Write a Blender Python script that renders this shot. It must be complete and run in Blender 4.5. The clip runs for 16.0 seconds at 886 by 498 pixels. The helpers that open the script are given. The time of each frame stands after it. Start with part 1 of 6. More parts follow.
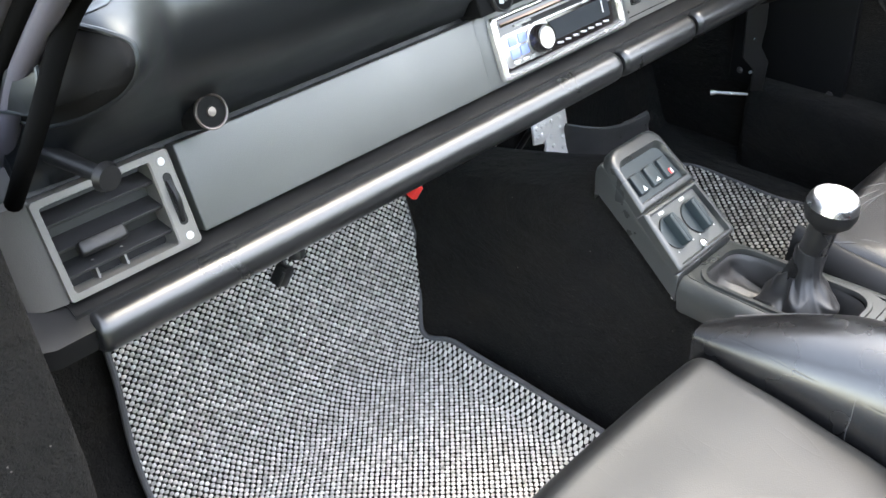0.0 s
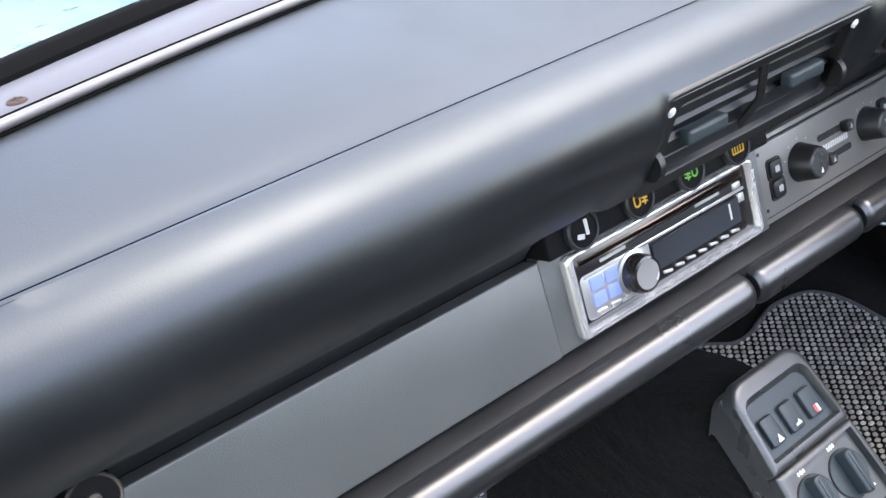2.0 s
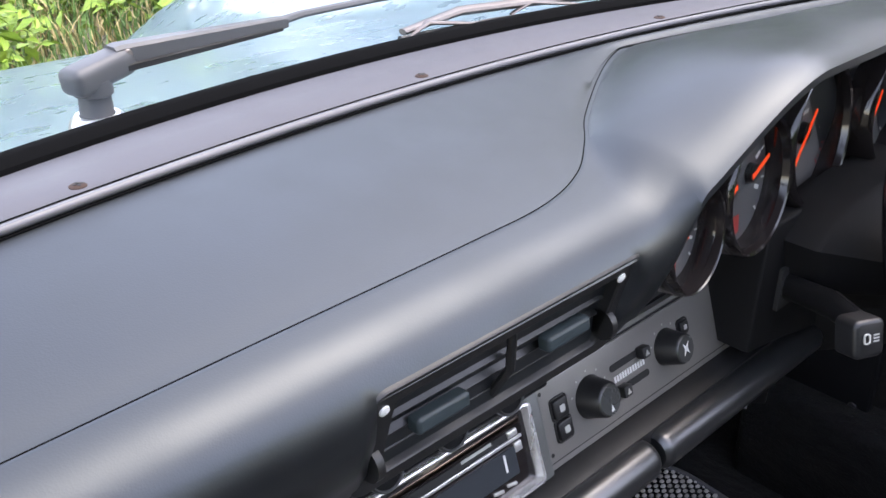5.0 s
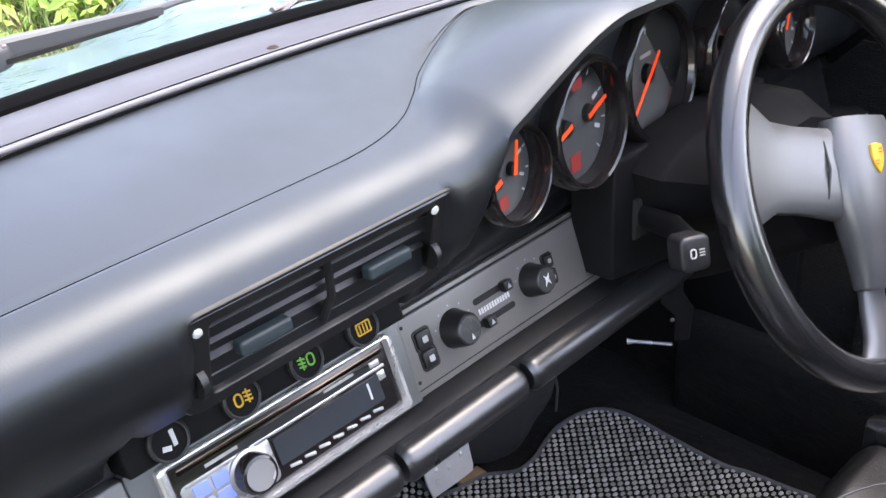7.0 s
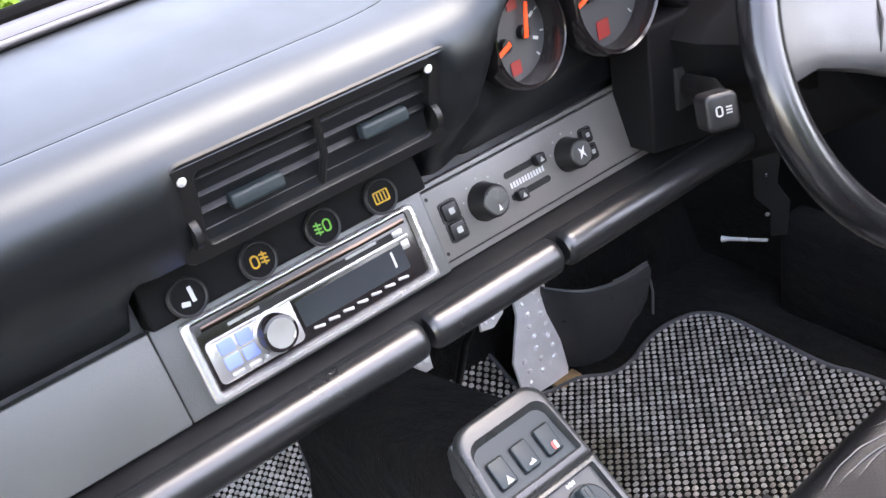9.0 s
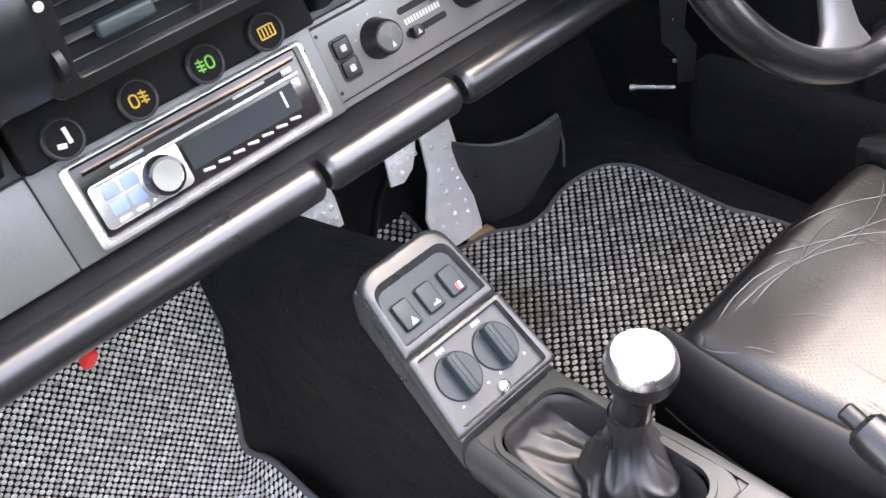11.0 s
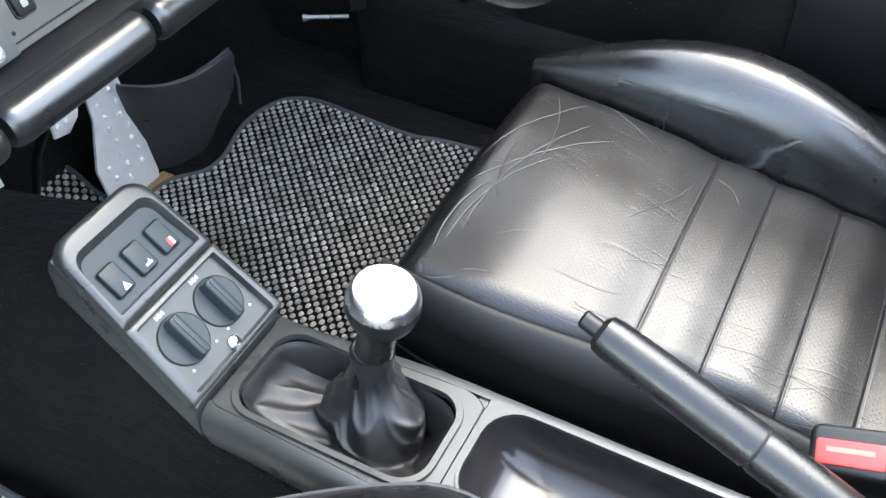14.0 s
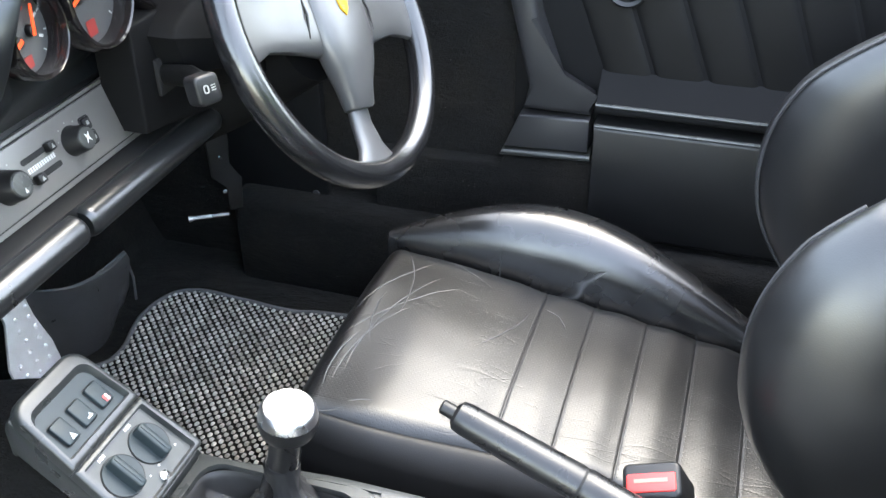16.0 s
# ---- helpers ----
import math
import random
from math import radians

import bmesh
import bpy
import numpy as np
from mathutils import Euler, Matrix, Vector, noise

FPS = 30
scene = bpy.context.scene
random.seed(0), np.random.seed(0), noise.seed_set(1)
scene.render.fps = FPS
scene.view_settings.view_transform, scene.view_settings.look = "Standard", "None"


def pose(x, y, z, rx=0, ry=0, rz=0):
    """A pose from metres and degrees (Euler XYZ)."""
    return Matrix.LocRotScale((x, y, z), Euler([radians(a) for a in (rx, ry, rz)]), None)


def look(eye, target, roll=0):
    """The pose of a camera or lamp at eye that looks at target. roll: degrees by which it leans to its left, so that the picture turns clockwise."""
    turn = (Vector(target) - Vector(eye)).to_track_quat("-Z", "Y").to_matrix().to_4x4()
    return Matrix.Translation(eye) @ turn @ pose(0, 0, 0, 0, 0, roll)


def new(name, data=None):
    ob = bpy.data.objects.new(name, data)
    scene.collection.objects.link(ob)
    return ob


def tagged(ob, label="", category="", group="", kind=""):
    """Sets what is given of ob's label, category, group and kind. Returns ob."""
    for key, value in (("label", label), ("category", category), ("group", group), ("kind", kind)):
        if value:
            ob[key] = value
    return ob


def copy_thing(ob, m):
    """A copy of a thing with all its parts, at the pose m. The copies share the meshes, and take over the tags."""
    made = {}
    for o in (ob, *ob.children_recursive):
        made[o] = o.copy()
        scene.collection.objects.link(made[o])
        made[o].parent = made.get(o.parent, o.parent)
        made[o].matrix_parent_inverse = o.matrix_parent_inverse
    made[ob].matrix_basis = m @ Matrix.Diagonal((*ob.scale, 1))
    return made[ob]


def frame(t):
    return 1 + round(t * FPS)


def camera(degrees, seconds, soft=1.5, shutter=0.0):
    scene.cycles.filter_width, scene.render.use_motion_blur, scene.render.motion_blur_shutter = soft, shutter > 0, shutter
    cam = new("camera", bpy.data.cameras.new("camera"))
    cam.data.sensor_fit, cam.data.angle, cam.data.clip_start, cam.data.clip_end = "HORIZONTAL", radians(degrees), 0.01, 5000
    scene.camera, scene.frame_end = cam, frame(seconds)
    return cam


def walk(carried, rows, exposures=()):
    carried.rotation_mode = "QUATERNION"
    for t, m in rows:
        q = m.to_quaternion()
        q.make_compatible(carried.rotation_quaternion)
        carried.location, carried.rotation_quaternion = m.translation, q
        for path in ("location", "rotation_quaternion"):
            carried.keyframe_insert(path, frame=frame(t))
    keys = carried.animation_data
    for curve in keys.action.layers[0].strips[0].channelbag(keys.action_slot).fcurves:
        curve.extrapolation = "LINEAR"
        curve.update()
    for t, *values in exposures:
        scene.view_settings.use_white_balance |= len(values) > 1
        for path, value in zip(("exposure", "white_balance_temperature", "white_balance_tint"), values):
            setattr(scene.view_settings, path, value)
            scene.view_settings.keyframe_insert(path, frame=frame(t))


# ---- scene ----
UNIT = 1.09  # metres in one drawing unit: a radio's bezel is 0.188 m wide
cam = camera(50.0, 16.0)
ROWS = [
    (0, -0.7588, -0.4646, 0.8279, 56.30, 2.55, -45.50),
    (0.5, -0.7067, -0.3734, 0.8310, 56.09, 2.06, -46.24),
    (1, -0.6376, -0.3359, 0.8444, 55.11, 2.57, -44.34),
    (1.5, -0.5578, -0.3079, 0.8493, 54.61, 3.79, -41.24),
    (2, -0.5159, -0.2767, 0.8593, 56.51, 4.26, -38.41),
    (2.5, -0.4895, -0.2348, 0.8510, 56.78, 1.92, -39.42),
    (3, -0.4627, -0.2112, 0.8537, 57.36, 0.87, -39.72),
    (3.5, -0.4324, -0.2076, 0.8564, 58.75, 0.19, -40.38),
    (4, -0.4039, -0.2197, 0.8645, 60.24, 1.00, -41.49),
    (4.5, -0.3877, -0.2323, 0.8767, 61.93, 0.30, -42.55),
    (5, -0.3755, -0.2456, 0.8845, 62.56, 0.17, -43.69),
    (5.2, -0.3689, -0.2511, 0.8847, 62.85, 0.46, -44.17),
    (7.3, -0.3464, -0.3729, 0.8859, 61.05, 5.72, -44.92),
    (7.5, -0.3412, -0.3822, 0.8822, 61.42, 6.54, -43.19),
    (8, -0.3238, -0.4011, 0.8693, 60.57, 9.14, -40.31),
    (8.5, -0.3150, -0.4188, 0.8527, 59.38, 10.35, -38.71),
    (8.7, -0.3120, -0.4264, 0.8458, 59.32, 10.56, -38.34),
    (10.8, -0.3064, -0.4525, 0.8157, 51.53, 10.08, -41.95),
    (11, -0.3029, -0.4519, 0.8097, 50.70, 9.74, -43.00),
    (11.5, -0.2944, -0.4487, 0.7978, 48.48, 8.51, -45.84),
    (12, -0.2878, -0.4433, 0.7848, 46.40, 6.79, -48.93),
    (12.5, -0.2837, -0.4365, 0.7768, 45.21, 5.78, -51.33),
    (13, -0.2782, -0.4223, 0.7802, 45.06, 4.29, -53.24),
    (13.5, -0.2897, -0.4051, 0.7920, 44.94, 2.01, -56.79),
    (14, -0.3143, -0.3964, 0.7979, 45.06, 0.27, -62.50),
    (14.5, -0.3404, -0.3954, 0.8100, 46.31, -0.25, -67.77),
    (15, -0.3889, -0.4101, 0.8336, 49.60, -1.22, -69.10),
    (15.5, -0.4323, -0.4474, 0.8598, 52.51, -0.37, -70.23),
    (16, -0.4719, -0.4701, 0.8824, 56.57, 0.63, -72.35),
]
EXPOSURES = [(0.0, 4.12, 8000, 10), (1.0, 4.10, 7900, 11), (1.5, 3.88, 7500, 14), (2.5, 3.66, 7500, 18), (3.0, 3.48, 7500, 20), (4.0, 3.46, 7500, 20), (5.0, 3.24, 7500, 20), (7.5, 3.75, 7600, 20), (8.5, 3.92, 7700, 21), (11.0, 4.2, 8200, 20), (12.5, 4.08, 7500, 12), (14.0, 4.05, 7400, 8), (16.0, 4.28, 7600, 8)]
walk(cam, [(t, pose(UNIT * x, UNIT * y, UNIT * z, rx, ry, rz)) for t, x, y, z, rx, ry, rz in ROWS], EXPOSURES)

# ---- light ----
world = bpy.data.worlds.new("sky")
scene.world = world
world.use_nodes = True
wn = world.node_tree.nodes
sky = wn.new("ShaderNodeTexSky")
sky.sky_type, sky.sun_disc = "NISHITA", False
sky.sun_elevation, sky.sun_rotation = radians(65.8), radians(106)
sky.dust_density = 1.2
wn["Background"].inputs["Strength"].default_value = 0.15
haze = wn.new("ShaderNodeHueSaturation")  # thin high cloud pales the sky
haze.inputs["Saturation"].default_value = 0.78
world.node_tree.links.new(sky.outputs["Color"], haze.inputs["Color"])
world.node_tree.links.new(haze.outputs["Color"], wn["Background"].inputs["Color"])
sun = new("sun", bpy.data.lights.new("sun", "SUN"))
sun.data.energy, sun.data.angle, sun.data.color = 0.20, radians(44), (0.78, 0.95, 1.0)
sun.matrix_world = look((1.55, -0.45, 3.6), (0, 0, 0))

# ---- materials ----
def material(name, colour, rough=0.5, metal=0.0, vary=0.25, grain=0.0, size=0.002, bump=0.0, coarse=0.05, coat=0.0,
             spread=0.1, cells=False, spec=0.5, emit=0.0):
    """A surface with variation at two scales: stains `coarse` metres wide and grain `size` metres wide."""
    m = bpy.data.materials.new(name)
    m.use_nodes = True
    n, l = m.node_tree.nodes, m.node_tree.links
    b = n["Principled BSDF"]
    where = n.new("ShaderNodeTexCoord")
    big = n.new("ShaderNodeTexNoise")
    big.inputs["Scale"].default_value, big.inputs["Detail"].default_value = 1 / coarse, 5
    l.new(where.outputs["Object"], big.inputs["Vector"])
    if cells:
        fine = n.new("ShaderNodeTexVoronoi")
        fine.inputs["Scale"].default_value = 1 / size
        out = fine.outputs["Distance"]
    else:
        fine = n.new("ShaderNodeTexNoise")
        fine.inputs["Scale"].default_value, fine.inputs["Detail"].default_value = 1 / size, 3
        out = fine.outputs["Fac"]
    l.new(where.outputs["Object"], fine.inputs["Vector"])
    ramp = n.new("ShaderNodeMix")
    ramp.data_type = "RGBA"
    ramp.inputs["A"].default_value = (*[c * (1 - vary) for c in colour], 1)
    ramp.inputs["B"].default_value = (*[min(1, c * (1 + vary)) for c in colour], 1)
    add = n.new("ShaderNodeMath")
    add.operation, add.use_clamp = "MULTIPLY_ADD", True
    add.inputs[1].default_value = grain
    l.new(out, add.inputs[0])
    l.new(big.outputs["Fac"], add.inputs[2])
    l.new(add.outputs[0], ramp.inputs["Factor"])
    l.new(ramp.outputs["Result"], b.inputs["Base Color"])
    r = n.new("ShaderNodeMapRange")
    r.inputs["From Min"].default_value, r.inputs["From Max"].default_value = 0.3, 0.7
    r.inputs["To Min"].default_value, r.inputs["To Max"].default_value = max(0.02, rough - spread), min(1, rough + spread)
    l.new(big.outputs["Fac"], r.inputs["Value"])
    l.new(r.outputs["Result"], b.inputs["Roughness"])
    b.inputs["Metallic"].default_value = metal
    b.inputs["Specular IOR Level"].default_value = spec
    b.inputs["Coat Weight"].default_value = coat
    b.inputs["Coat Roughness"].default_value = 0.05
    if bump:
        k = n.new("ShaderNodeBump")
        k.inputs["Strength"].default_value, k.inputs["Distance"].default_value = bump, size
        l.new(out, k.inputs["Height"])
        l.new(k.outputs["Normal"], b.inputs["Normal"])
    if emit:
        b.inputs["Emission Color"].default_value = (*colour, 1)
        b.inputs["Emission Strength"].default_value = emit
    return m


def glass(name, tint=(1, 1, 1), rough=0.0, shine=0.03):
    """A thin pane: mostly clear, with a mirror's share of gloss."""
    m = bpy.data.materials.new(name)
    m.use_nodes = True
    n, l = m.node_tree.nodes, m.node_tree.links
    clear, gloss, mix = (n.new("ShaderNode" + k) for k in ("BsdfTransparent", "BsdfGlossy", "MixShader"))
    clear.inputs["Color"].default_value = (*tint, 1)
    gloss.inputs["Roughness"].default_value = rough
    mix.inputs[0].default_value = shine
    l.new(clear.outputs[0], mix.inputs[1])
    l.new(gloss.outputs[0], mix.inputs[2])
    l.new(mix.outputs[0], n["Material Output"].inputs["Surface"])
    return m


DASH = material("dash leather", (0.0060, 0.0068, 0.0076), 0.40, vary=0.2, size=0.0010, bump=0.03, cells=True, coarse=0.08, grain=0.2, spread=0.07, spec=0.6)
LITTLEWORN = material("little worn seat leather", (0.007, 0.0074, 0.0075), 0.46, vary=0.2, size=0.0014, bump=0.06, cells=True, coarse=0.05, grain=0.3, spread=0.025, spec=0.5)
LEATHER = material("black seat leather", (0.007, 0.007, 0.0075), 0.27, vary=0.2, size=0.0014, bump=0.05, cells=True, coarse=0.06, grain=0.2, spread=0.05, spec=0.9)
WORN = material("worn seat leather", (0.007, 0.007, 0.0073), 0.36, vary=0.2, size=0.0014, bump=0.06, cells=True, coarse=0.05, grain=0.3, spread=0.025, spec=0.6)
BACKSKIN = material("smooth backrest leather", (0.0075, 0.0075, 0.008), 0.36, vary=0.2, size=0.0014, bump=0.05, cells=True, coarse=0.06, grain=0.2, spread=0.05, spec=0.8)
SIDESKIN = material("matt side leather", (0.006, 0.006, 0.0063), 0.52, vary=0.2, size=0.0014, bump=0.05, cells=True, coarse=0.06, grain=0.2, spread=0.05, spec=0.30)
SEAM = material("seam thread", (0.03, 0.03, 0.032), 0.6, vary=0.3, size=0.001, bump=0.3)
PLASTIC = material("grained grey plastic", (0.066, 0.069, 0.065), 0.40, vary=0.15, size=0.0009, bump=0.12, cells=True, coarse=0.05, grain=0.2, spread=0.06, spec=0.9)
BLACK = material("black plastic", (0.0085, 0.0085, 0.0088), 0.42, vary=0.3, size=0.001, bump=0.1, coarse=0.04, spread=0.08, spec=0.4)
CONSOLE = material("satin grey console plastic", (0.028, 0.030, 0.029), 0.31, vary=0.15, size=0.0008, bump=0.10, cells=True, coarse=0.05, grain=0.2, spread=0.06, spec=0.62)
SWITCH = material("grey green switch plastic", (0.022, 0.031, 0.034), 0.42, vary=0.15, size=0.001, bump=0.05, spread=0.05, spec=0.3)
SHROUD = material("dull black shroud plastic", (0.0055, 0.0055, 0.0058), 0.70, vary=0.2, size=0.001, bump=0.1, spread=0.05, spec=0.12)
KNOBPLATE = material("dark green grey plate", (0.040, 0.044, 0.042), 0.42, vary=0.15, size=0.0009, bump=0.15, cells=True, coarse=0.05, grain=0.2, spread=0.06)
DARK = material("dark hollow", (0.006, 0.006, 0.006), 0.8, vary=0.3)
RUBBER = material("black rubber", (0.020, 0.020, 0.021), 0.5, vary=0.4, size=0.003, bump=0.15, spread=0.12)
CARPET = material("black carpet", (0.0060, 0.0058, 0.0055), 0.95, vary=0.9, size=0.0022, bump=1.0, coarse=0.035, grain=0.8, spec=0.06)
KNOT = material("light wool weave", (0.44, 0.405, 0.36), 0.9, vary=0.35, size=0.002, bump=0.6, coarse=0.03, grain=0.5, spec=0.2)
KNOTDARK = material("grey wool weave", (0.20, 0.19, 0.18), 0.9, vary=0.4, size=0.002, bump=0.6, coarse=0.03, grain=0.5, spec=0.2)
WEFT = material("black wool weave", (0.014, 0.0133, 0.0125), 0.95, vary=0.5, size=0.002, bump=0.6, spec=0.15)
BINDING = material("grey mat binding", (0.07, 0.07, 0.072), 0.75, vary=0.3, size=0.001, bump=0.5)
CHROME = material("chrome", (0.72, 0.72, 0.73), 0.27, metal=1.0, vary=0.05, spread=0.05)
BEZEL = material("polished bezel metal", (0.70, 0.69, 0.68), 0.26, metal=0.75, vary=0.03, spread=0.02)
GREYPRINT = material("grey print", (0.30, 0.30, 0.28), 0.5, vary=0.1)
SILVER = material("brushed silver plastic", (0.48, 0.47, 0.46), 0.27, metal=0.7, vary=0.08, size=0.0006, bump=0.05, spread=0.05)
ALLOY = material("pedal aluminium", (0.90, 0.87, 0.82), 0.40, metal=0.25, vary=0.2, size=0.003, bump=0.1, coarse=0.03, spread=0.1)
PIANO = material("gloss black radio face", (0.012, 0.010, 0.010), 0.12, vary=0.2, spread=0.04)
# colour of a brown reflection painted onto the radio's black face
BROWNSHEEN = material("brown bronze radio trim", (0.12, 0.085, 0.07), 0.16, metal=1.0, vary=0.15, spread=0.05)
LCD = material("grey radio display", (0.030, 0.034, 0.038), 0.08, vary=0.1, spread=0.03)
BLUEKEY = material("pale blue radio keys", (0.14, 0.20, 0.50), 0.25, vary=0.1, spread=0.05, emit=0.05)
WHITE = material("white print", (0.52, 0.52, 0.50), 0.5, vary=0.05)
AMBER = material("amber symbol", (0.50, 0.27, 0.006), 0.45, vary=0.05)
GREEN = material("green symbol", (0.09, 0.34, 0.03), 0.45, vary=0.05)
RED = material("red plastic", (0.75, 0.045, 0.04), 0.35, vary=0.1, spread=0.05)
# emit gives the unlit needles a faint glow of their own
NEEDLE = material("orange needle", (0.85, 0.07, 0.012), 0.45, vary=0.05, emit=0.05)
DIAL = material("dark grey dial", (0.060, 0.060, 0.060), 0.5, vary=0.15)
REDPRINT = material("red dial print", (0.26, 0.025, 0.02), 0.5, vary=0.1)
TRIM = material("painted windscreen trim", (0.060, 0.057, 0.064), 0.58, vary=0.1, size=0.001, bump=0.1, spread=0.06, spec=0.35)
PAINT = material("pale metallic blue paint", (0.33, 0.45, 0.50), 0.30, metal=0.3, vary=0.06, coat=0.6, spread=0.05)
ROLL = material("satin knee roll leather", (0.010, 0.0105, 0.011), 0.30, vary=0.2, size=0.0010, bump=0.04, cells=True, coarse=0.05, grain=0.2, spread=0.03, spec=0.9)
WIPER = material("dull grey wiper metal", (0.055, 0.055, 0.058), 0.5, metal=0.0, vary=0.15, spread=0.06)
RIMSKIN = material("smooth wheel leather", (0.008, 0.008, 0.0085), 0.22, vary=0.2, size=0.0012, bump=0.04, cells=True, coarse=0.03, spread=0.05, spec=0.9)
BOOT = material("soft boot leather", (0.013, 0.013, 0.0135), 0.47, vary=0.25, size=0.0012, bump=0.06, cells=True, coarse=0.02, spread=0.06, spec=0.6)
BEAD = material("dull grey bead", (0.085, 0.082, 0.088), 0.40, metal=0.2, vary=0.1)
PINK = material("faded red lettering", (0.75, 0.16, 0.12), 0.45, vary=0.1)
WORNRUBBER = material("worn grey rubber", (0.040, 0.040, 0.041), 0.40, vary=0.4, size=0.003, bump=0.15, coarse=0.025, spread=0.14)
PULL = material("grey door pull plastic", (0.020, 0.020, 0.021), 0.40, vary=0.15, size=0.001, bump=0.1, spread=0.06)
DOORSKIN = material("matt door leather", (0.0048, 0.0048, 0.005), 0.46, vary=0.25, size=0.0014, bump=0.06, cells=True, coarse=0.06, grain=0.2, spread=0.06, spec=0.22)
PLATE = material("dark grey control plate", (0.105, 0.099, 0.090), 0.36, vary=0.15, size=0.0009, bump=0.1, spec=0.9, cells=True, coarse=0.05, grain=0.2, spread=0.06)
GRIP = material("shiny hand brake plastic", (0.010, 0.010, 0.0105), 0.30, vary=0.3, size=0.001, bump=0.07, cells=True, coarse=0.02, spread=0.08)
STEEL = material("dull screw steel", (0.16, 0.14, 0.13), 0.4, metal=0.9, vary=0.2)
SCREW = material("rusty screw metal", (0.040, 0.022, 0.015), 0.65, metal=0.0, vary=0.5, size=0.001, bump=0.2, spec=0.15)
# base colour raised to stand in for the sky that the hub reflects
HUB = material("worn grey wheel leather", (0.050, 0.050, 0.050), 0.36, vary=0.2, size=0.0012, bump=0.05, cells=True, coarse=0.03, spread=0.07, spec=0.8)
DOT = material("black seal rubber", (0.003, 0.003, 0.003), 0.95, vary=0.3, spec=0.03)
# lilac in this base colour stands for sky reflected by grey trim
PILLAR = material("grey pillar trim", (0.070, 0.066, 0.080), 0.42, vary=0.12, size=0.001, bump=0.1, spread=0.05, spec=0.6)
GRASS = material("grass", (0.06, 0.12, 0.02), 0.7, vary=0.6, size=0.02, bump=0.5, coarse=0.4, grain=0.5)
STRAW = material("dry grass", (0.32, 0.25, 0.11), 0.8, vary=0.4, size=0.02, coarse=0.3, grain=0.4)
WEED = material("pale weed leaf", (0.17, 0.26, 0.03), 0.5, vary=0.6, size=0.02, coarse=0.15, grain=0.5)
LEAF = material("leaf", (0.10, 0.19, 0.02), 0.5, vary=0.5, size=0.02, coarse=0.2, grain=0.5)
EARTH = material("earth", (0.085, 0.075, 0.048), 0.95, vary=0.5, size=0.02, bump=0.8, coarse=0.3, grain=0.5)
RUST = material("tan rubber edge", (0.28, 0.17, 0.08), 0.7, vary=0.3)
TRAY = material("glossy black tray plastic", (0.018, 0.017, 0.018), 0.14, vary=0.2, size=0.001, bump=0.05, coarse=0.03, spread=0.05)
PANE = glass("window pane", (0.96, 0.98, 0.97))
LENS = glass("gauge glass", (0.95, 0.95, 0.95), shine=0.04)


def creases(mat, scale, depth):
    """Adds long, thin, broken crease lines to a leather's relief."""
    n, l = mat.node_tree.nodes, mat.node_tree.links
    b = n["Principled BSDF"]
    last = b.inputs["Normal"].links[0].from_node
    where = n.new("ShaderNodeTexCoord")
    for k, turn in enumerate((0.5, 1.9, 2.7)):
        place, line, off, dist, thin, mask, cut, mul, bump = (n.new("ShaderNode" + q) for q in ("Mapping", "TexNoise", "Math", "Math", "MapRange", "TexNoise", "MapRange", "Math", "Bump"))
        place.inputs["Rotation"].default_value = (0, 0, turn)
        place.inputs["Scale"].default_value = (1.0, 0.22, 0.6)
        place.inputs["Location"].default_value = (k * 3.1, k, 0)
        l.new(where.outputs["Object"], place.inputs["Vector"])
        l.new(place.outputs["Vector"], line.inputs["Vector"])
        line.inputs["Scale"].default_value, line.inputs["Detail"].default_value = scale * (1 + 0.3 * k), 0.3
        off.operation, dist.operation = "SUBTRACT", "ABSOLUTE"
        off.inputs[1].default_value = 0.5
        l.new(line.outputs["Fac"], off.inputs[0])
        l.new(off.outputs[0], dist.inputs[0])
        thin.inputs["From Min"].default_value, thin.inputs["From Max"].default_value = 0.0, 0.009
        thin.inputs["To Min"].default_value, thin.inputs["To Max"].default_value = 1.0, 0.0
        l.new(dist.outputs[0], thin.inputs["Value"])
        mask.inputs["Scale"].default_value = scale * 0.9
        l.new(where.outputs["Object"], mask.inputs["Vector"])
        cut.inputs["From Min"].default_value, cut.inputs["From Max"].default_value = 0.46 + 0.02 * k, 0.62
        l.new(mask.outputs["Fac"], cut.inputs["Value"])
        mul.operation = "MULTIPLY"
        l.new(thin.outputs["Result"], mul.inputs[0])
        l.new(cut.outputs["Result"], mul.inputs[1])
        bump.inputs["Strength"].default_value, bump.inputs["Distance"].default_value, bump.invert = 0.5, depth, True
        l.new(mul.outputs[0], bump.inputs["Height"])
        l.new(last.outputs["Normal"], bump.inputs["Normal"])
        last = bump
    l.new(last.outputs["Normal"], b.inputs["Normal"])


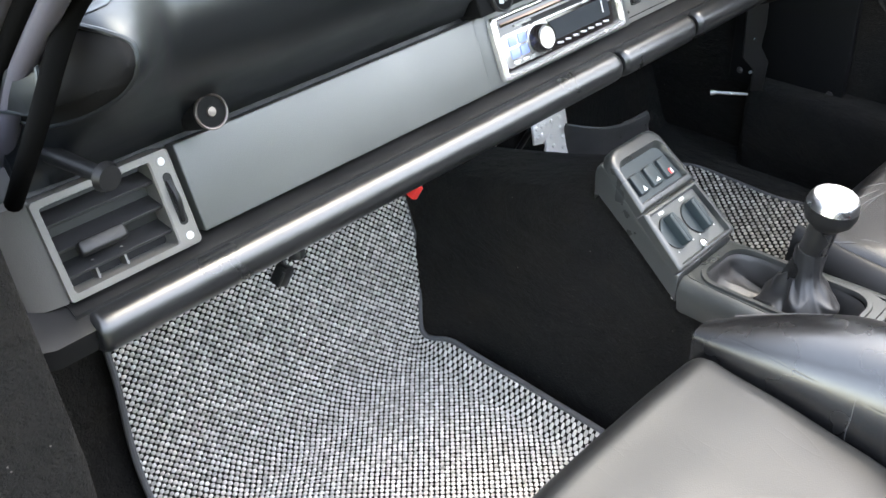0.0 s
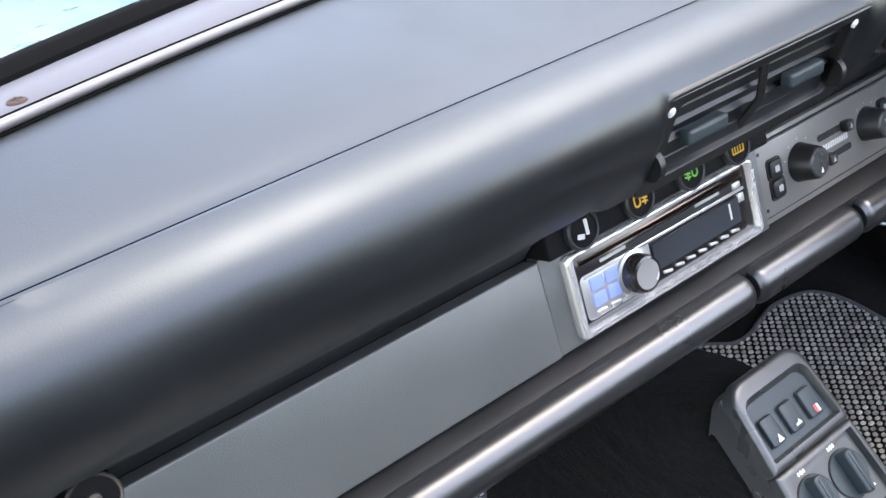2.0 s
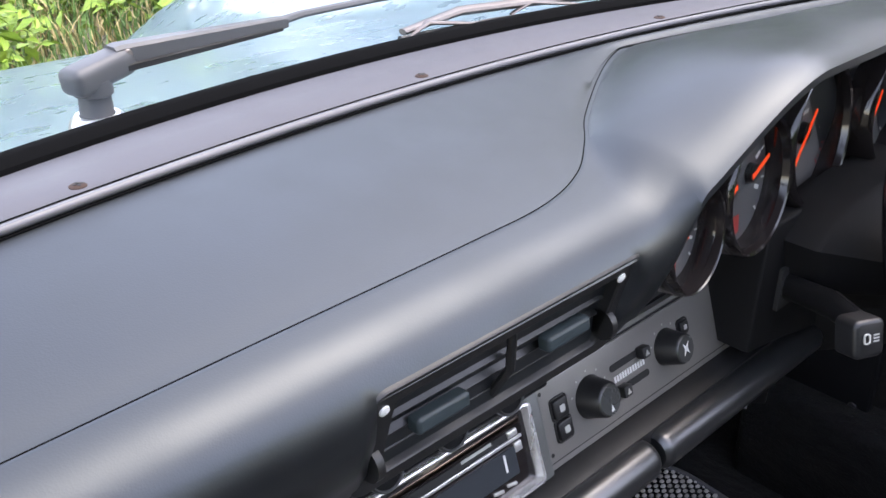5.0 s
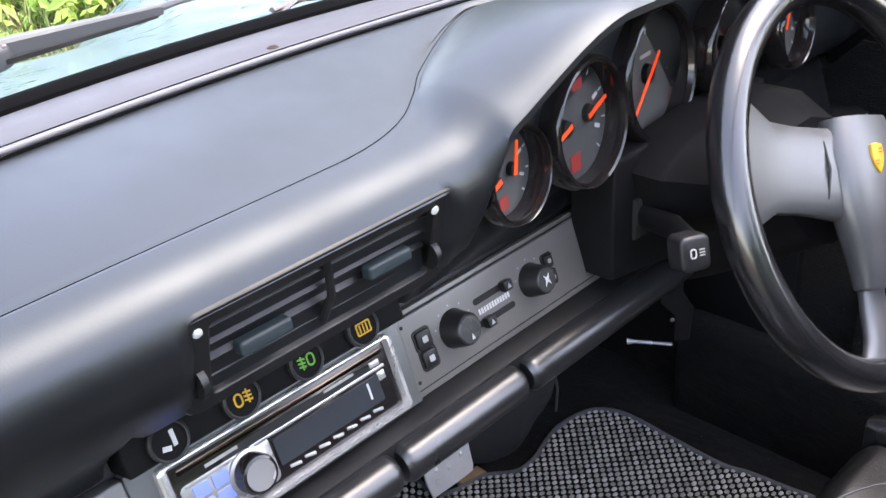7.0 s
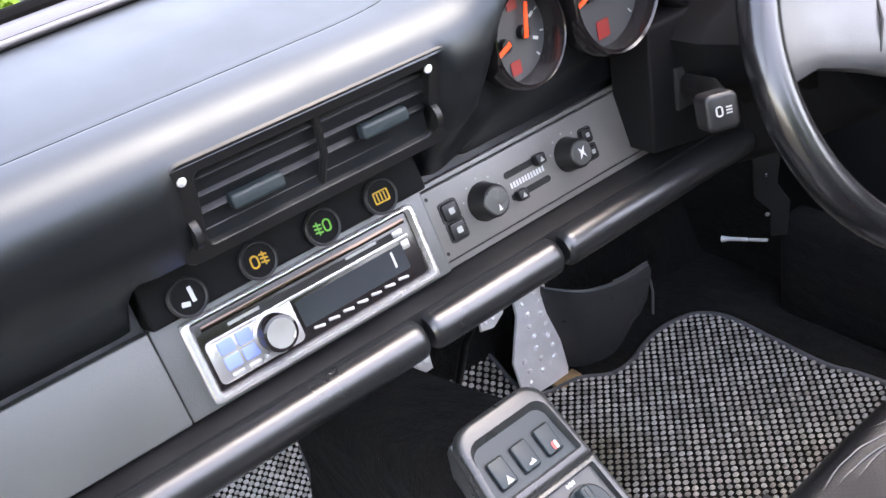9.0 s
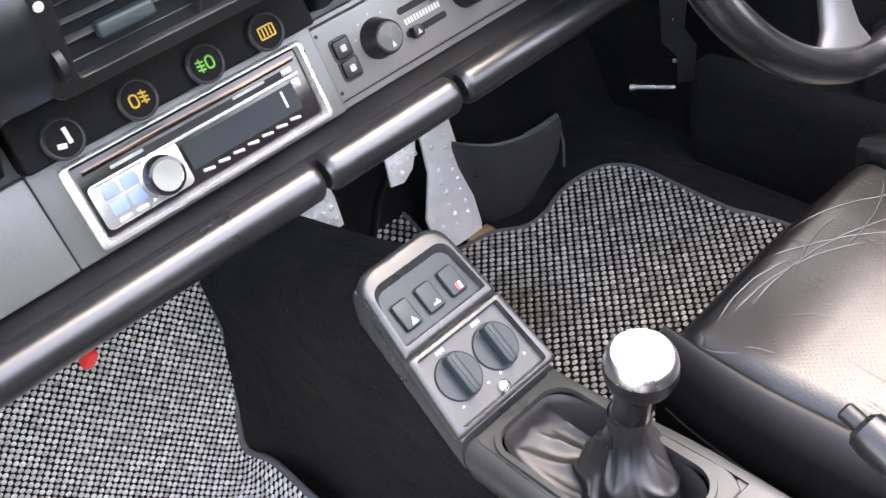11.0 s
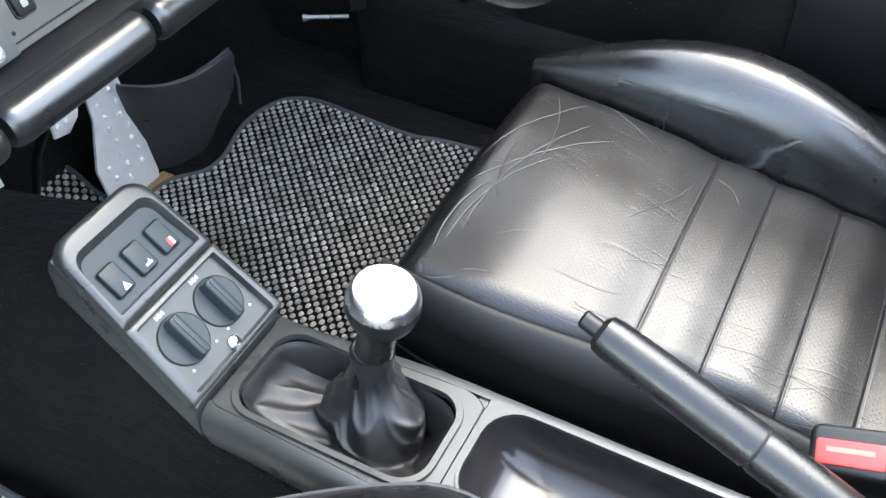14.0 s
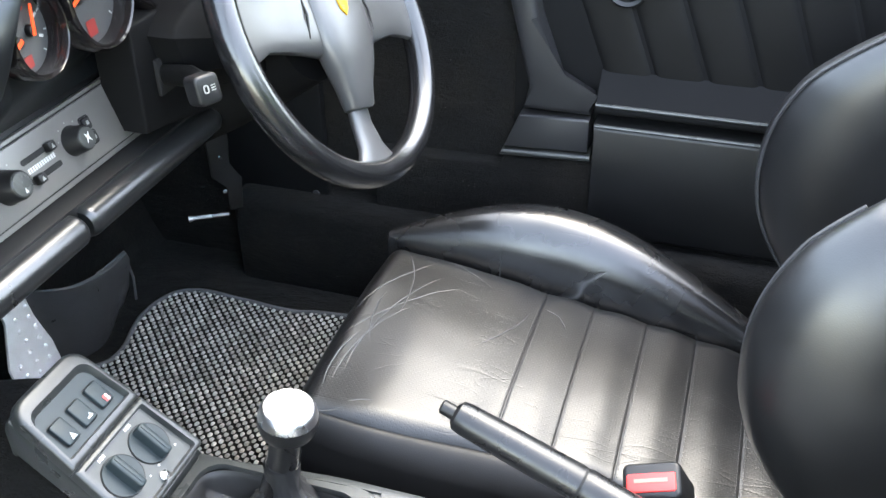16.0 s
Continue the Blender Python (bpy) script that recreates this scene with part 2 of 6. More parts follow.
def perforate(mat):
    """Adds rows of fine holes to a leather's relief."""
    n, l = mat.node_tree.nodes, mat.node_tree.links
    b = n["Principled BSDF"]
    last = b.inputs["Normal"].links[0].from_node
    where, dots, hole, bump = (n.new("ShaderNode" + q) for q in ("TexCoord", "TexVoronoi", "MapRange", "Bump"))
    dots.voronoi_dimensions = "2D"
    dots.inputs["Scale"].default_value, dots.inputs["Randomness"].default_value = 235, 0.0
    turn = n.new("ShaderNodeMapping")
    turn.inputs["Rotation"].default_value = (0, 0, 0.785)
    l.new(where.outputs["Object"], turn.inputs["Vector"])
    l.new(turn.outputs["Vector"], dots.inputs["Vector"])
    hole.inputs["From Min"].default_value, hole.inputs["From Max"].default_value = 0.10, 0.22
    l.new(dots.outputs["Distance"], hole.inputs["Value"])
    bump.inputs["Strength"].default_value, bump.inputs["Distance"].default_value = 0.4, 0.0003
    l.new(hole.outputs["Result"], bump.inputs["Height"])
    l.new(last.outputs["Normal"], bump.inputs["Normal"])
    l.new(bump.outputs["Normal"], b.inputs["Normal"])


def lint(mat, colour, dirt):
    """Adds sparse pale specks and soft brown wear to a carpet."""
    n, l = mat.node_tree.nodes, mat.node_tree.links
    b = n["Principled BSDF"]
    old = b.inputs["Base Color"].links[0].from_socket
    where, vor, cut, speck, wear, soft, brown = (n.new("ShaderNode" + q) for q in ("TexCoord", "TexVoronoi", "MapRange", "Mix", "TexNoise", "MapRange", "Mix"))
    speck.data_type = brown.data_type = "RGBA"
    vor.inputs["Scale"].default_value = 110
    l.new(where.outputs["Object"], vor.inputs["Vector"])
    cut.inputs["From Min"].default_value, cut.inputs["From Max"].default_value = 0.10, 0.05
    l.new(vor.outputs["Distance"], cut.inputs["Value"])
    wear.inputs["Scale"].default_value, wear.inputs["Detail"].default_value = 9, 6
    l.new(where.outputs["Object"], wear.inputs["Vector"])
    soft.inputs["From Min"].default_value, soft.inputs["From Max"].default_value = 0.48, 0.75
    l.new(wear.outputs["Fac"], soft.inputs["Value"])
    brown.inputs["B"].default_value, speck.inputs["B"].default_value = (*dirt, 1), (*colour, 1)
    l.new(soft.outputs["Result"], brown.inputs["Factor"])
    l.new(old, brown.inputs["A"])
    rare = n.new("ShaderNodeMath")
    rare.operation = "MULTIPLY"
    l.new(cut.outputs["Result"], rare.inputs[0])
    pick = n.new("ShaderNodeMath")
    pick.operation = "GREATER_THAN"
    pick.inputs[1].default_value = 0.80
    l.new(vor.outputs["Color"], pick.inputs[0])
    l.new(pick.outputs[0], rare.inputs[1])
    l.new(rare.outputs[0], speck.inputs["Factor"])
    l.new(brown.outputs["Result"], speck.inputs["A"])
    l.new(speck.outputs["Result"], b.inputs["Base Color"])
    b.inputs["Sheen Weight"].default_value, b.inputs["Sheen Roughness"].default_value = 0.02, 0.5


creases(WORN, 20, 0.00034)
creases(LEATHER, 14, 0.00028)
creases(LITTLEWORN, 20, 0.00012)
perforate(WORN)
lint(CARPET, (0.13, 0.12, 0.11), (0.015, 0.0132, 0.0112))


def pile(mat, scale, depth):
    """Adds brushed, uneven pile to a carpet's relief."""
    n, l = mat.node_tree.nodes, mat.node_tree.links
    b = n["Principled BSDF"]
    last = b.inputs["Normal"].links[0].from_node
    where, place, nap, bump = (n.new("ShaderNode" + q) for q in ("TexCoord", "Mapping", "TexNoise", "Bump"))
    place.inputs["Scale"].default_value, place.inputs["Rotation"].default_value = (1.0, 0.45, 1.0), (0.3, 0.2, 0.6)
    l.new(where.outputs["Object"], place.inputs["Vector"])
    l.new(place.outputs["Vector"], nap.inputs["Vector"])
    nap.inputs["Scale"].default_value, nap.inputs["Detail"].default_value, nap.inputs["Roughness"].default_value = scale, 6, 0.65
    bump.inputs["Strength"].default_value, bump.inputs["Distance"].default_value = 0.9, depth
    l.new(nap.outputs["Fac"], bump.inputs["Height"])
    l.new(last.outputs["Normal"], bump.inputs["Normal"])
    l.new(bump.outputs["Normal"], b.inputs["Normal"])


pile(CARPET, 38, 0.012)


def wrinkles(mat, lines, width=0.0011, depth=0.0009):
    """Adds long curved creases: centre x and y, direction, half length and bend of each, in metres on the cushion."""
    n, l = mat.node_tree.nodes, mat.node_tree.links
    b = n["Principled BSDF"]
    last = b.inputs["Normal"].links[0].from_node
    where, warp, half = n.new("ShaderNodeTexCoord"), n.new("ShaderNodeTexNoise"), n.new("ShaderNodeVectorMath")
    warp.inputs["Scale"].default_value, warp.inputs["Detail"].default_value = 16, 2
    l.new(where.outputs["Object"], warp.inputs["Vector"])
    add = n.new("ShaderNodeVectorMath")
    half.operation, add.operation = "MULTIPLY_ADD", "ADD"
    half.inputs[1].default_value, half.inputs[2].default_value = (0.009,) * 3, (-0.0045,) * 3
    l.new(warp.outputs["Color"], half.inputs[0])
    l.new(where.outputs["Object"], add.inputs[0])
    l.new(half.outputs[0], add.inputs[1])
    total = None
    for x, y, a, reach, bend in lines:
        place, split, sq, off, dist, thin, far, end, mul = (n.new("ShaderNode" + q) for q in ("Mapping", "SeparateXYZ", "Math", "Math", "Math", "MapRange", "Math", "MapRange", "Math"))
        place.vector_type = "TEXTURE"
        place.inputs["Location"].default_value, place.inputs["Rotation"].default_value = (x, y, 0), (0, 0, a)
        l.new(add.outputs[0], place.inputs["Vector"])
        l.new(place.outputs["Vector"], split.inputs[0])
        sq.operation, off.operation, dist.operation, far.operation, mul.operation = "MULTIPLY", "MULTIPLY_ADD", "ABSOLUTE", "ABSOLUTE", "MULTIPLY"
        l.new(split.outputs["X"], sq.inputs[0])
        l.new(split.outputs["X"], sq.inputs[1])
        l.new(sq.outputs[0], off.inputs[0])
        off.inputs[1].default_value = bend
        sag = n.new("ShaderNodeMath")
        sag.operation = "SUBTRACT"
        l.new(split.outputs["Y"], sag.inputs[0])
        sag.inputs[1].default_value = -bend * reach * reach
        l.new(sag.outputs[0], off.inputs[2])
        off.inputs[1].default_value = -bend
        l.new(off.outputs[0], dist.inputs[0])
        thin.inputs["From Min"].default_value, thin.inputs["From Max"].default_value = 0.0, width
        thin.inputs["To Min"].default_value, thin.inputs["To Max"].default_value = 1.0, 0.0
        l.new(dist.outputs[0], thin.inputs["Value"])
        l.new(split.outputs["X"], far.inputs[0])
        end.inputs["From Min"].default_value, end.inputs["From Max"].default_value = reach, reach * 0.6
        l.new(far.outputs[0], end.inputs["Value"])
        l.new(thin.outputs["Result"], mul.inputs[0])
        l.new(end.outputs["Result"], mul.inputs[1])
        if total is None:
            total = mul
        else:
            most = n.new("ShaderNodeMath")
            most.operation = "MAXIMUM"
            l.new(total.outputs[0], most.inputs[0])
            l.new(mul.outputs[0], most.inputs[1])
            total = most
    bump = n.new("ShaderNodeBump")
    bump.inputs["Strength"].default_value, bump.inputs["Distance"].default_value, bump.invert = 0.8, depth, True
    l.new(total.outputs[0], bump.inputs["Height"])
    l.new(last.outputs["Normal"], bump.inputs["Normal"])
    l.new(bump.outputs["Normal"], b.inputs["Normal"])
    old, tone = b.inputs["Base Color"].links[0].from_socket, n.new("ShaderNodeMix")
    tone.data_type = "RGBA"
    tone.inputs["B"].default_value = (0.085, 0.086, 0.088, 1)
    l.new(old, tone.inputs["A"])
    l.new(total.outputs[0], tone.inputs["Factor"])
    l.new(tone.outputs["Result"], b.inputs["Base Color"])


wrinkles(WORN, [(0.003, 0.202, 2.90, 0.111, 1.6), (0.024, 0.201, 2.52, 0.092, 1.4), (0.078, 0.220, -2.93, 0.066, -2.2), (0.144, 0.178, -1.93, 0.057, -1.9), (0.062, 0.228, 2.72, 0.084, 1.6), (-0.042, 0.215, 2.88, 0.079, 2.3), (-0.081, 0.238, 3.07, 0.051, 2.9), (0.101, 0.030, -2.35, 0.024, -8.9), (-0.155, 0.222, -1.31, 0.016, 5.3), (-0.138, 0.196, -1.17, 0.014, -8.0), (-0.001, 0.226, -2.98, 0.052, 2.7), (0.049, 0.082, 2.74, 0.053, -1.8)])
wrinkles(LEATHER, [(0.148, 0.106, -2.58, 0.030, 3.0), (0.150, -0.025, -1.50, 0.055, 1.2), (0.120, -0.004, -0.89, 0.064, 1.0), (0.162, -0.010, -1.62, 0.060, -0.8), (0.128, -0.090, -2.8, 0.040, 5.0), (0.150, -0.060, -1.35, 0.050, -1.6), (0.170, 0.020, -1.45, 0.045, 1.5)], 0.0009, 0.0005)

# the sky's blue is put into the dash leather's reflection tint
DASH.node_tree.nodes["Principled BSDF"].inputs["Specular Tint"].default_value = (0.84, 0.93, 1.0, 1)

# ---- helpers of this scene ----
ORIGIN = {}


def thing(name, at, label, category, group="", kind=""):
    """An empty at the base of a thing, which parents its parts."""
    ob = new(name)
    ob.empty_display_size = 0.02
    ob.location = Vector(at) * UNIT
    ORIGIN[ob.name] = Vector(at)
    return tagged(ob, label, category, group, kind)


def mesh(name, bm, mat, at=(0, 0, 0), sharp=38):
    bmesh.ops.recalc_face_normals(bm, faces=bm.faces)
    for f in bm.faces:
        f.smooth = True
    for e in bm.edges:
        if len(e.link_faces) == 2 and e.calc_face_angle(0) > radians(sharp):
            e.smooth = False
    for v in bm.verts:
        v.co = (v.co - Vector(at)) * UNIT
    data = bpy.data.meshes.new(name)
    bm.to_mesh(data)
    bm.free()
    for m in mat if isinstance(mat, (list, tuple)) else [mat]:
        data.materials.append(m)
    return new(name, data)


def part(name, bm, mat, parent, label="", sharp=38):
    """One mesh under a thing or under one of its parts."""
    at = ORIGIN[parent.name]
    ob = mesh(name, bm, mat, at, sharp)
    ob.parent = parent
    ORIGIN[ob.name] = at
    return tagged(ob, label)


def solid(name, bm, mat, label, category, kind="structure", sharp=38):
    """A piece of the setting: one mesh of its own."""
    ob = mesh(name, bm, mat, (0, 0, 0), sharp)
    ORIGIN[ob.name] = Vector((0, 0, 0))
    return tagged(ob, label, category, "", kind)


def start(bm=None):
    return bm if bm is not None else bmesh.new()


def box(size, m=None, bevel=0.0, seg=2, bm=None):
    bm = start(bm)
    made = bmesh.ops.create_cube(bm, size=1.0, matrix=Matrix.Diagonal((*size, 1)))["verts"]
    if bevel:
        edges = {e for v in made for e in v.link_edges}
        out = bmesh.ops.bevel(bm, geom=list(edges), offset=bevel, segments=seg, affect="EDGES", profile=0.5)
        made = list({v for f in out["faces"] for v in f.verts} | {v for v in made if v.is_valid})
    bmesh.ops.transform(bm, matrix=m if m is not None else Matrix(), verts=made)
    return bm


def at(x, y, z):
    return Matrix.Translation((x, y, z))


def loft(rings, closed=True, caps=True, bm=None):
    """Skins rings of equally many points."""
    bm = start(bm)
    rows = [[bm.verts.new(p) for p in r] for r in rings]
    n = len(rows[0])
    for a, b in zip(rows, rows[1:]):
        for i in range(n if closed else n - 1):
            j = (i + 1) % n
            bm.faces.new((a[i], a[j], b[j], b[i]))
    if closed and caps:
        bm.faces.new(rows[0])
        bm.faces.new(rows[-1][::-1])
    return bm


def prism(outline, depth, m, bevel=0.0, bm=None):
    """An outline in the plane of x and y, pulled up by depth along z, with its upper edge rounded."""
    rings = [[m @ Vector((x, y, 0)) for x, y in outline]]
    cx, cy = sum(p[0] for p in outline) / len(outline), sum(p[1] for p in outline) / len(outline)
    steps = [(0, depth)] if not bevel else [(bevel * (1 - math.cos(a)), depth - bevel * (1 - math.sin(a))) for a in (0, 0.5, 1.0, 1.5708)]
    for inset, h in steps:
        ring = []
        for i, (x, y) in enumerate(outline):
            p, q = Vector(outline[i - 1]), Vector(outline[(i + 1) % len(outline)])
            t = (q - p).normalized() if (q - p).length else Vector((1, 0))
            side = Vector((-t.y, t.x))
            if side.dot(Vector((cx - x, cy - y))) < 0:
                side = -side
            ring.append(m @ Vector((x + side.x * inset, y + side.y * inset, h)))
        rings.append(ring)
    return loft(rings, bm=bm)


def rounded(w, h, r, seg=5, cx=0.0, cy=0.0):
    """The outline of a rounded rectangle."""
    out = []
    for k, (sx, sy) in enumerate(((1, 1), (-1, 1), (-1, -1), (1, -1))):
        for i in range(seg + 1):
            a = math.pi / 2 * (k + i / seg)
            out.append((cx + sx * (w / 2 - r) + r * math.cos(a), cy + sy * (h / 2 - r) + r * math.sin(a)))
    return out


def rim(outer, inner, depth, m, back=0.0, bm=None):
    """A frame between two outlines of equally many points, depth thick."""
    a = [m @ Vector((x, y, back)) for x, y in outer]
    b = [m @ Vector((x, y, depth - 0.001)) for x, y in outer]
    c = [m @ Vector((x * 0.93 + u * 0.07, y * 0.93 + v * 0.07, depth)) for (x, y), (u, v) in zip(outer, inner)]
    d = [m @ Vector((x * 0.07 + u * 0.93, y * 0.07 + v * 0.93, depth)) for (x, y), (u, v) in zip(outer, inner)]
    e = [m @ Vector((x, y, depth - 0.001)) for x, y in inner]
    f = [m @ Vector((x, y, back)) for x, y in inner]
    return loft([a, b, c, d, e, f, a], caps=False, bm=bm)


def bezel(outer, top, foot, depth, m, edge=0.003, low=0.0):
    """A raised frame with a rounded outer edge and a sloping inner side."""
    cx, cy = sum(p[0] for p in outer) / len(outer), sum(p[1] for p in outer) / len(outer)
    rings = [[m @ Vector((x, y, -0.004)) for x, y in outer]]
    for a in (0.0, 0.5, 1.0, 1.5708):
        k = edge * (1 - math.cos(a))
        rings.append([m @ Vector((x - math.copysign(min(k, abs(x - cx)), x - cx), y - math.copysign(min(k, abs(y - cy)), y - cy), depth - edge * (1 - math.sin(a)))) for x, y in outer])
    rings += [[m @ Vector((x, y, depth)) for x, y in top], [m @ Vector((x * 0.9 + u * 0.1, y * 0.9 + v * 0.1, depth - 0.0008)) for (x, y), (u, v) in zip(top, foot)]]
    rings += [[m @ Vector((x, y, low)) for x, y in foot], [m @ Vector((x, y, -0.004)) for x, y in foot], rings[0]]
    return loft(rings, caps=False)


def lathe(profile, m, seg=32, bm=None):
    """Turns a profile of (radius, height) about z."""
    rings = [[m @ Vector((r * math.cos(2 * math.pi * i / seg), r * math.sin(2 * math.pi * i / seg), h)) for i in range(seg)] for r, h in profile]
    return loft(rings, caps=False, bm=bm)


def tube(points, radius, seg=12, bm=None, flat=1.0):
    """A round bar along points; radius may be one number or one for each point."""
    points = [Vector(p) for p in points]
    radii = radius if isinstance(radius, (list, tuple)) else [radius] * len(points)
    rings, side = [], None
    for i, p in enumerate(points):
        t = (points[min(i + 1, len(points) - 1)] - points[max(i - 1, 0)]).normalized()
        if side is None:
            side = t.cross(Vector((0, 0, 1)) if abs(t.z) < 0.9 else Vector((1, 0, 0))).normalized()
        side = (side - t * side.dot(t)).normalized()
        up = t.cross(side)
        rings.append([p + radii[i] * (math.cos(a) * side + flat * math.sin(a) * up) for a in (2 * math.pi * k / seg for k in range(seg))])
    return loft(rings, bm=bm)


def curve(points, n=8):
    """A smooth line through the points."""
    p = [Vector(q) for q in points]
    p = [2 * p[0] - p[1], *p, 2 * p[-1] - p[-2]]
    out = []
    for a, b, c, d in zip(p, p[1:], p[2:], p[3:]):
        for i in range(n):
            t = i / n
            out.append(0.5 * (2 * b + (c - a) * t + (2 * a - 5 * b + 4 * c - d) * t * t + (3 * b - a - 3 * c + d) * t ** 3))
    return out + [p[-2]]


def smooth(a, b, x):
    t = min(1, max(0, (x - a) / (b - a)))
    return t * t * (3 - 2 * t)


def frame_of(origin, right, up):
    """A matrix whose x runs along right and whose y runs along up; z comes out of the face."""
    r = Vector(right).normalized()
    u = (Vector(up) - r * r.dot(Vector(up))).normalized()
    n = r.cross(u)
    return Matrix(((r.x, u.x, n.x, origin[0]), (r.y, u.y, n.y, origin[1]), (r.z, u.z, n.z, origin[2]), (0, 0, 0, 1)))


def text(words, size, m, mat, parent, name="lettering"):
    """Raised print in the built-in font, turned into a mesh."""
    data = bpy.data.curves.new("print", "FONT")
    data.body, data.size, data.extrude, data.align_x, data.align_y = words, size, 0.0001, "CENTER", "CENTER"
    holder = new("print", data)
    dg = bpy.context.evaluated_depsgraph_get()
    dg.update()
    got = bpy.data.meshes.new_from_object(holder.evaluated_get(dg))
    bm = bmesh.new()
    bm.from_mesh(got)
    bpy.data.objects.remove(holder)
    bpy.data.curves.remove(data)
    bpy.data.meshes.remove(got)
    bm.transform(m)
    return part(name, bm, mat, parent)

# ---- the ground and the car's shell ----
GROUND = -0.42
bm = bmesh.new()
bmesh.ops.create_grid(bm, x_segments=60, y_segments=60, size=60)
for v in bm.verts:
    v.co.z = GROUND + 0.05 * noise.noise(v.co * 0.6)
solid("ground", bm, EARTH, "rough earth and dry grass beside the car", "ground")


def blades(name, n, x0, x1, y0, y1, tall, wide, mats, label, seed):
    """Bent blades of grass, three quads each, in one object."""
    rnd = random.Random(seed)
    verts, faces, which = [], [], []
    for i in range(n):
        x, y = rnd.uniform(x0, x1), rnd.uniform(y0, y1)
        a, h, w = rnd.uniform(0, 6.28), tall * rnd.uniform(0.4, 1.2), wide * rnd.uniform(0.6, 1.3)
        lean = h * rnd.uniform(0.1, 0.8)
        b = a + rnd.uniform(1.0, 2.0)
        k = len(verts)
        for f in (0.0, 0.4, 0.75, 1.0):
            cx, cy, cz = x + lean * f * f * math.cos(b), y + lean * f * f * math.sin(b), GROUND + h * f * (1 - 0.25 * f * lean / h)
            ww = w * (1 - f ** 2) + 0.0004
            verts += [(cx - ww * math.cos(a), cy - ww * math.sin(a), cz), (cx + ww * math.cos(a), cy + ww * math.sin(a), cz)]
        faces += [(k + 2 * j, k + 2 * j + 1, k + 2 * j + 3, k + 2 * j + 2) for j in range(3)]
        which += [rnd.choice((0, 0, 1, 1, 0)) if len(mats) > 1 else 0] * 3
    data = bpy.data.meshes.new(name)
    data.from_pydata([(a * UNIT, b * UNIT, c * UNIT) for a, b, c in verts], [], faces)
    for m in mats:
        data.materials.append(m)
    data.polygons.foreach_set("material_index", which)
    return tagged(new(name, data), label, "grass", "", "stuff")


def leaves(name, n, centre, size, mat, label, category, seed, leaf=0.05, groups=26):
    """A bush: many small folded leaves in loose clumps."""
    rnd = random.Random(seed)
    verts, faces = [], []
    clumps = [(rnd.uniform(-1, 1) * size[0], rnd.uniform(-1, 1) * size[1], rnd.uniform(-0.9, 1) * size[2]) for _ in range(groups)]
    for i in range(n):
        c = rnd.choice(clumps)
        p = Vector(centre) + Vector(c) + Vector((rnd.gauss(0, 0.3) * min(size), rnd.gauss(0, 0.3) * min(size), rnd.gauss(0, 0.25) * size[2]))
        if p.z < GROUND + 0.02:
            continue
        m = Matrix.Translation(p) @ Euler((rnd.uniform(-0.9, 0.9), rnd.uniform(-0.9, 0.9), rnd.uniform(0, 6.28))).to_matrix().to_4x4()
        s = leaf * rnd.uniform(0.6, 1.4)
        k = len(verts)
        verts += [tuple(UNIT * (m @ Vector(q))) for q in ((0, -s, 0), (0.45 * s, 0, 0.12 * s), (0, s, -0.1 * s), (-0.45 * s, 0, 0.12 * s))]
        faces += [(k, k + 1, k + 2), (k, k + 2, k + 3)]
    data = bpy.data.meshes.new(name)
    data.from_pydata(verts, [], faces)
    data.materials.append(mat)
    return tagged(new(name, data), label, category, "", "stuff")


blades("grass", 16000, 0.2, 5.0, 3.0, 8.0, 0.20, 0.007, [GRASS, STRAW], "long green and dry grass at the roadside", 3)
leaves("bush", 9000, (2.6, 6.3, 0.1), (1.6, 0.9, 0.5), LEAF, "leafy green bush behind the grass", "bush", 5)
leaves("hedge", 16000, (1.0, 10.5, 0.6), (7.0, 1.4, 1.0), LEAF, "tall green hedge far in front of the car", "hedge", 6, 0.14, 90)
# the next hedge is unseen, added to darken reflections from the rear
leaves("hedge", 18000, (-2.7, -6.0, 0.8), (5.0, 1.2, 1.7), LEAF, "tall green hedge added unseen behind the car to darken reflections", "hedge", 8, 0.14, 80)
leaves("hedge", 42000, (8.5, 4.0, 2.3), (1.6, 8.0, 2.6), LEAF, "high green hedge along the road", "hedge", 7, 0.20, 190)
leaves("weeds", 5200, (2.0, 5.0, -0.14), (1.6, 1.1, 0.28), WEED, "broad pale green weeds among the grass", "weeds", 9, 0.055, 80)


def lid_z(x, y):
    """The height of the car's front: a low lid between two high wings."""
    base = 0.686 - 0.215 * (y - 0.27) - 0.16 * max(0, y - 0.9) ** 2 - 0.03 * x * x
    wing = 0.15 * math.exp(-((abs(x) - 0.62) / 0.17) ** 2) * smooth(0.35, 0.8, y)
    edge = 0.9 * max(0, abs(x) - 0.66) ** 2 * 4
    return base + wing - edge


bm = bmesh.new()
rows = []
for j in range(31):
    y = 0.262 + 1.35 * j / 30
    rows.append([bm.verts.new((x, y - 0.22 * x * x, lid_z(x, y))) for x in (-0.82 + 1.64 * i / 40 for i in range(41))])
for a, b in zip(rows, rows[1:]):
    for i in range(40):
        bm.faces.new((a[i], a[i + 1], b[i + 1], b[i]))
for line in ([r[0] for r in rows], [r[-1] for r in rows], rows[-1]):
    low = [bm.verts.new((v.co.x, v.co.y, -0.18)) for v in line]
    for a, b, c, d in zip(line, line[1:], low[1:], low):
        bm.faces.new((a, b, c, d))
bmesh.ops.solidify(bm, geom=bm.faces[:], thickness=0.004)
solid("car_front", bm, PAINT, "pale metallic blue bonnet and front wings of the car", "car body")

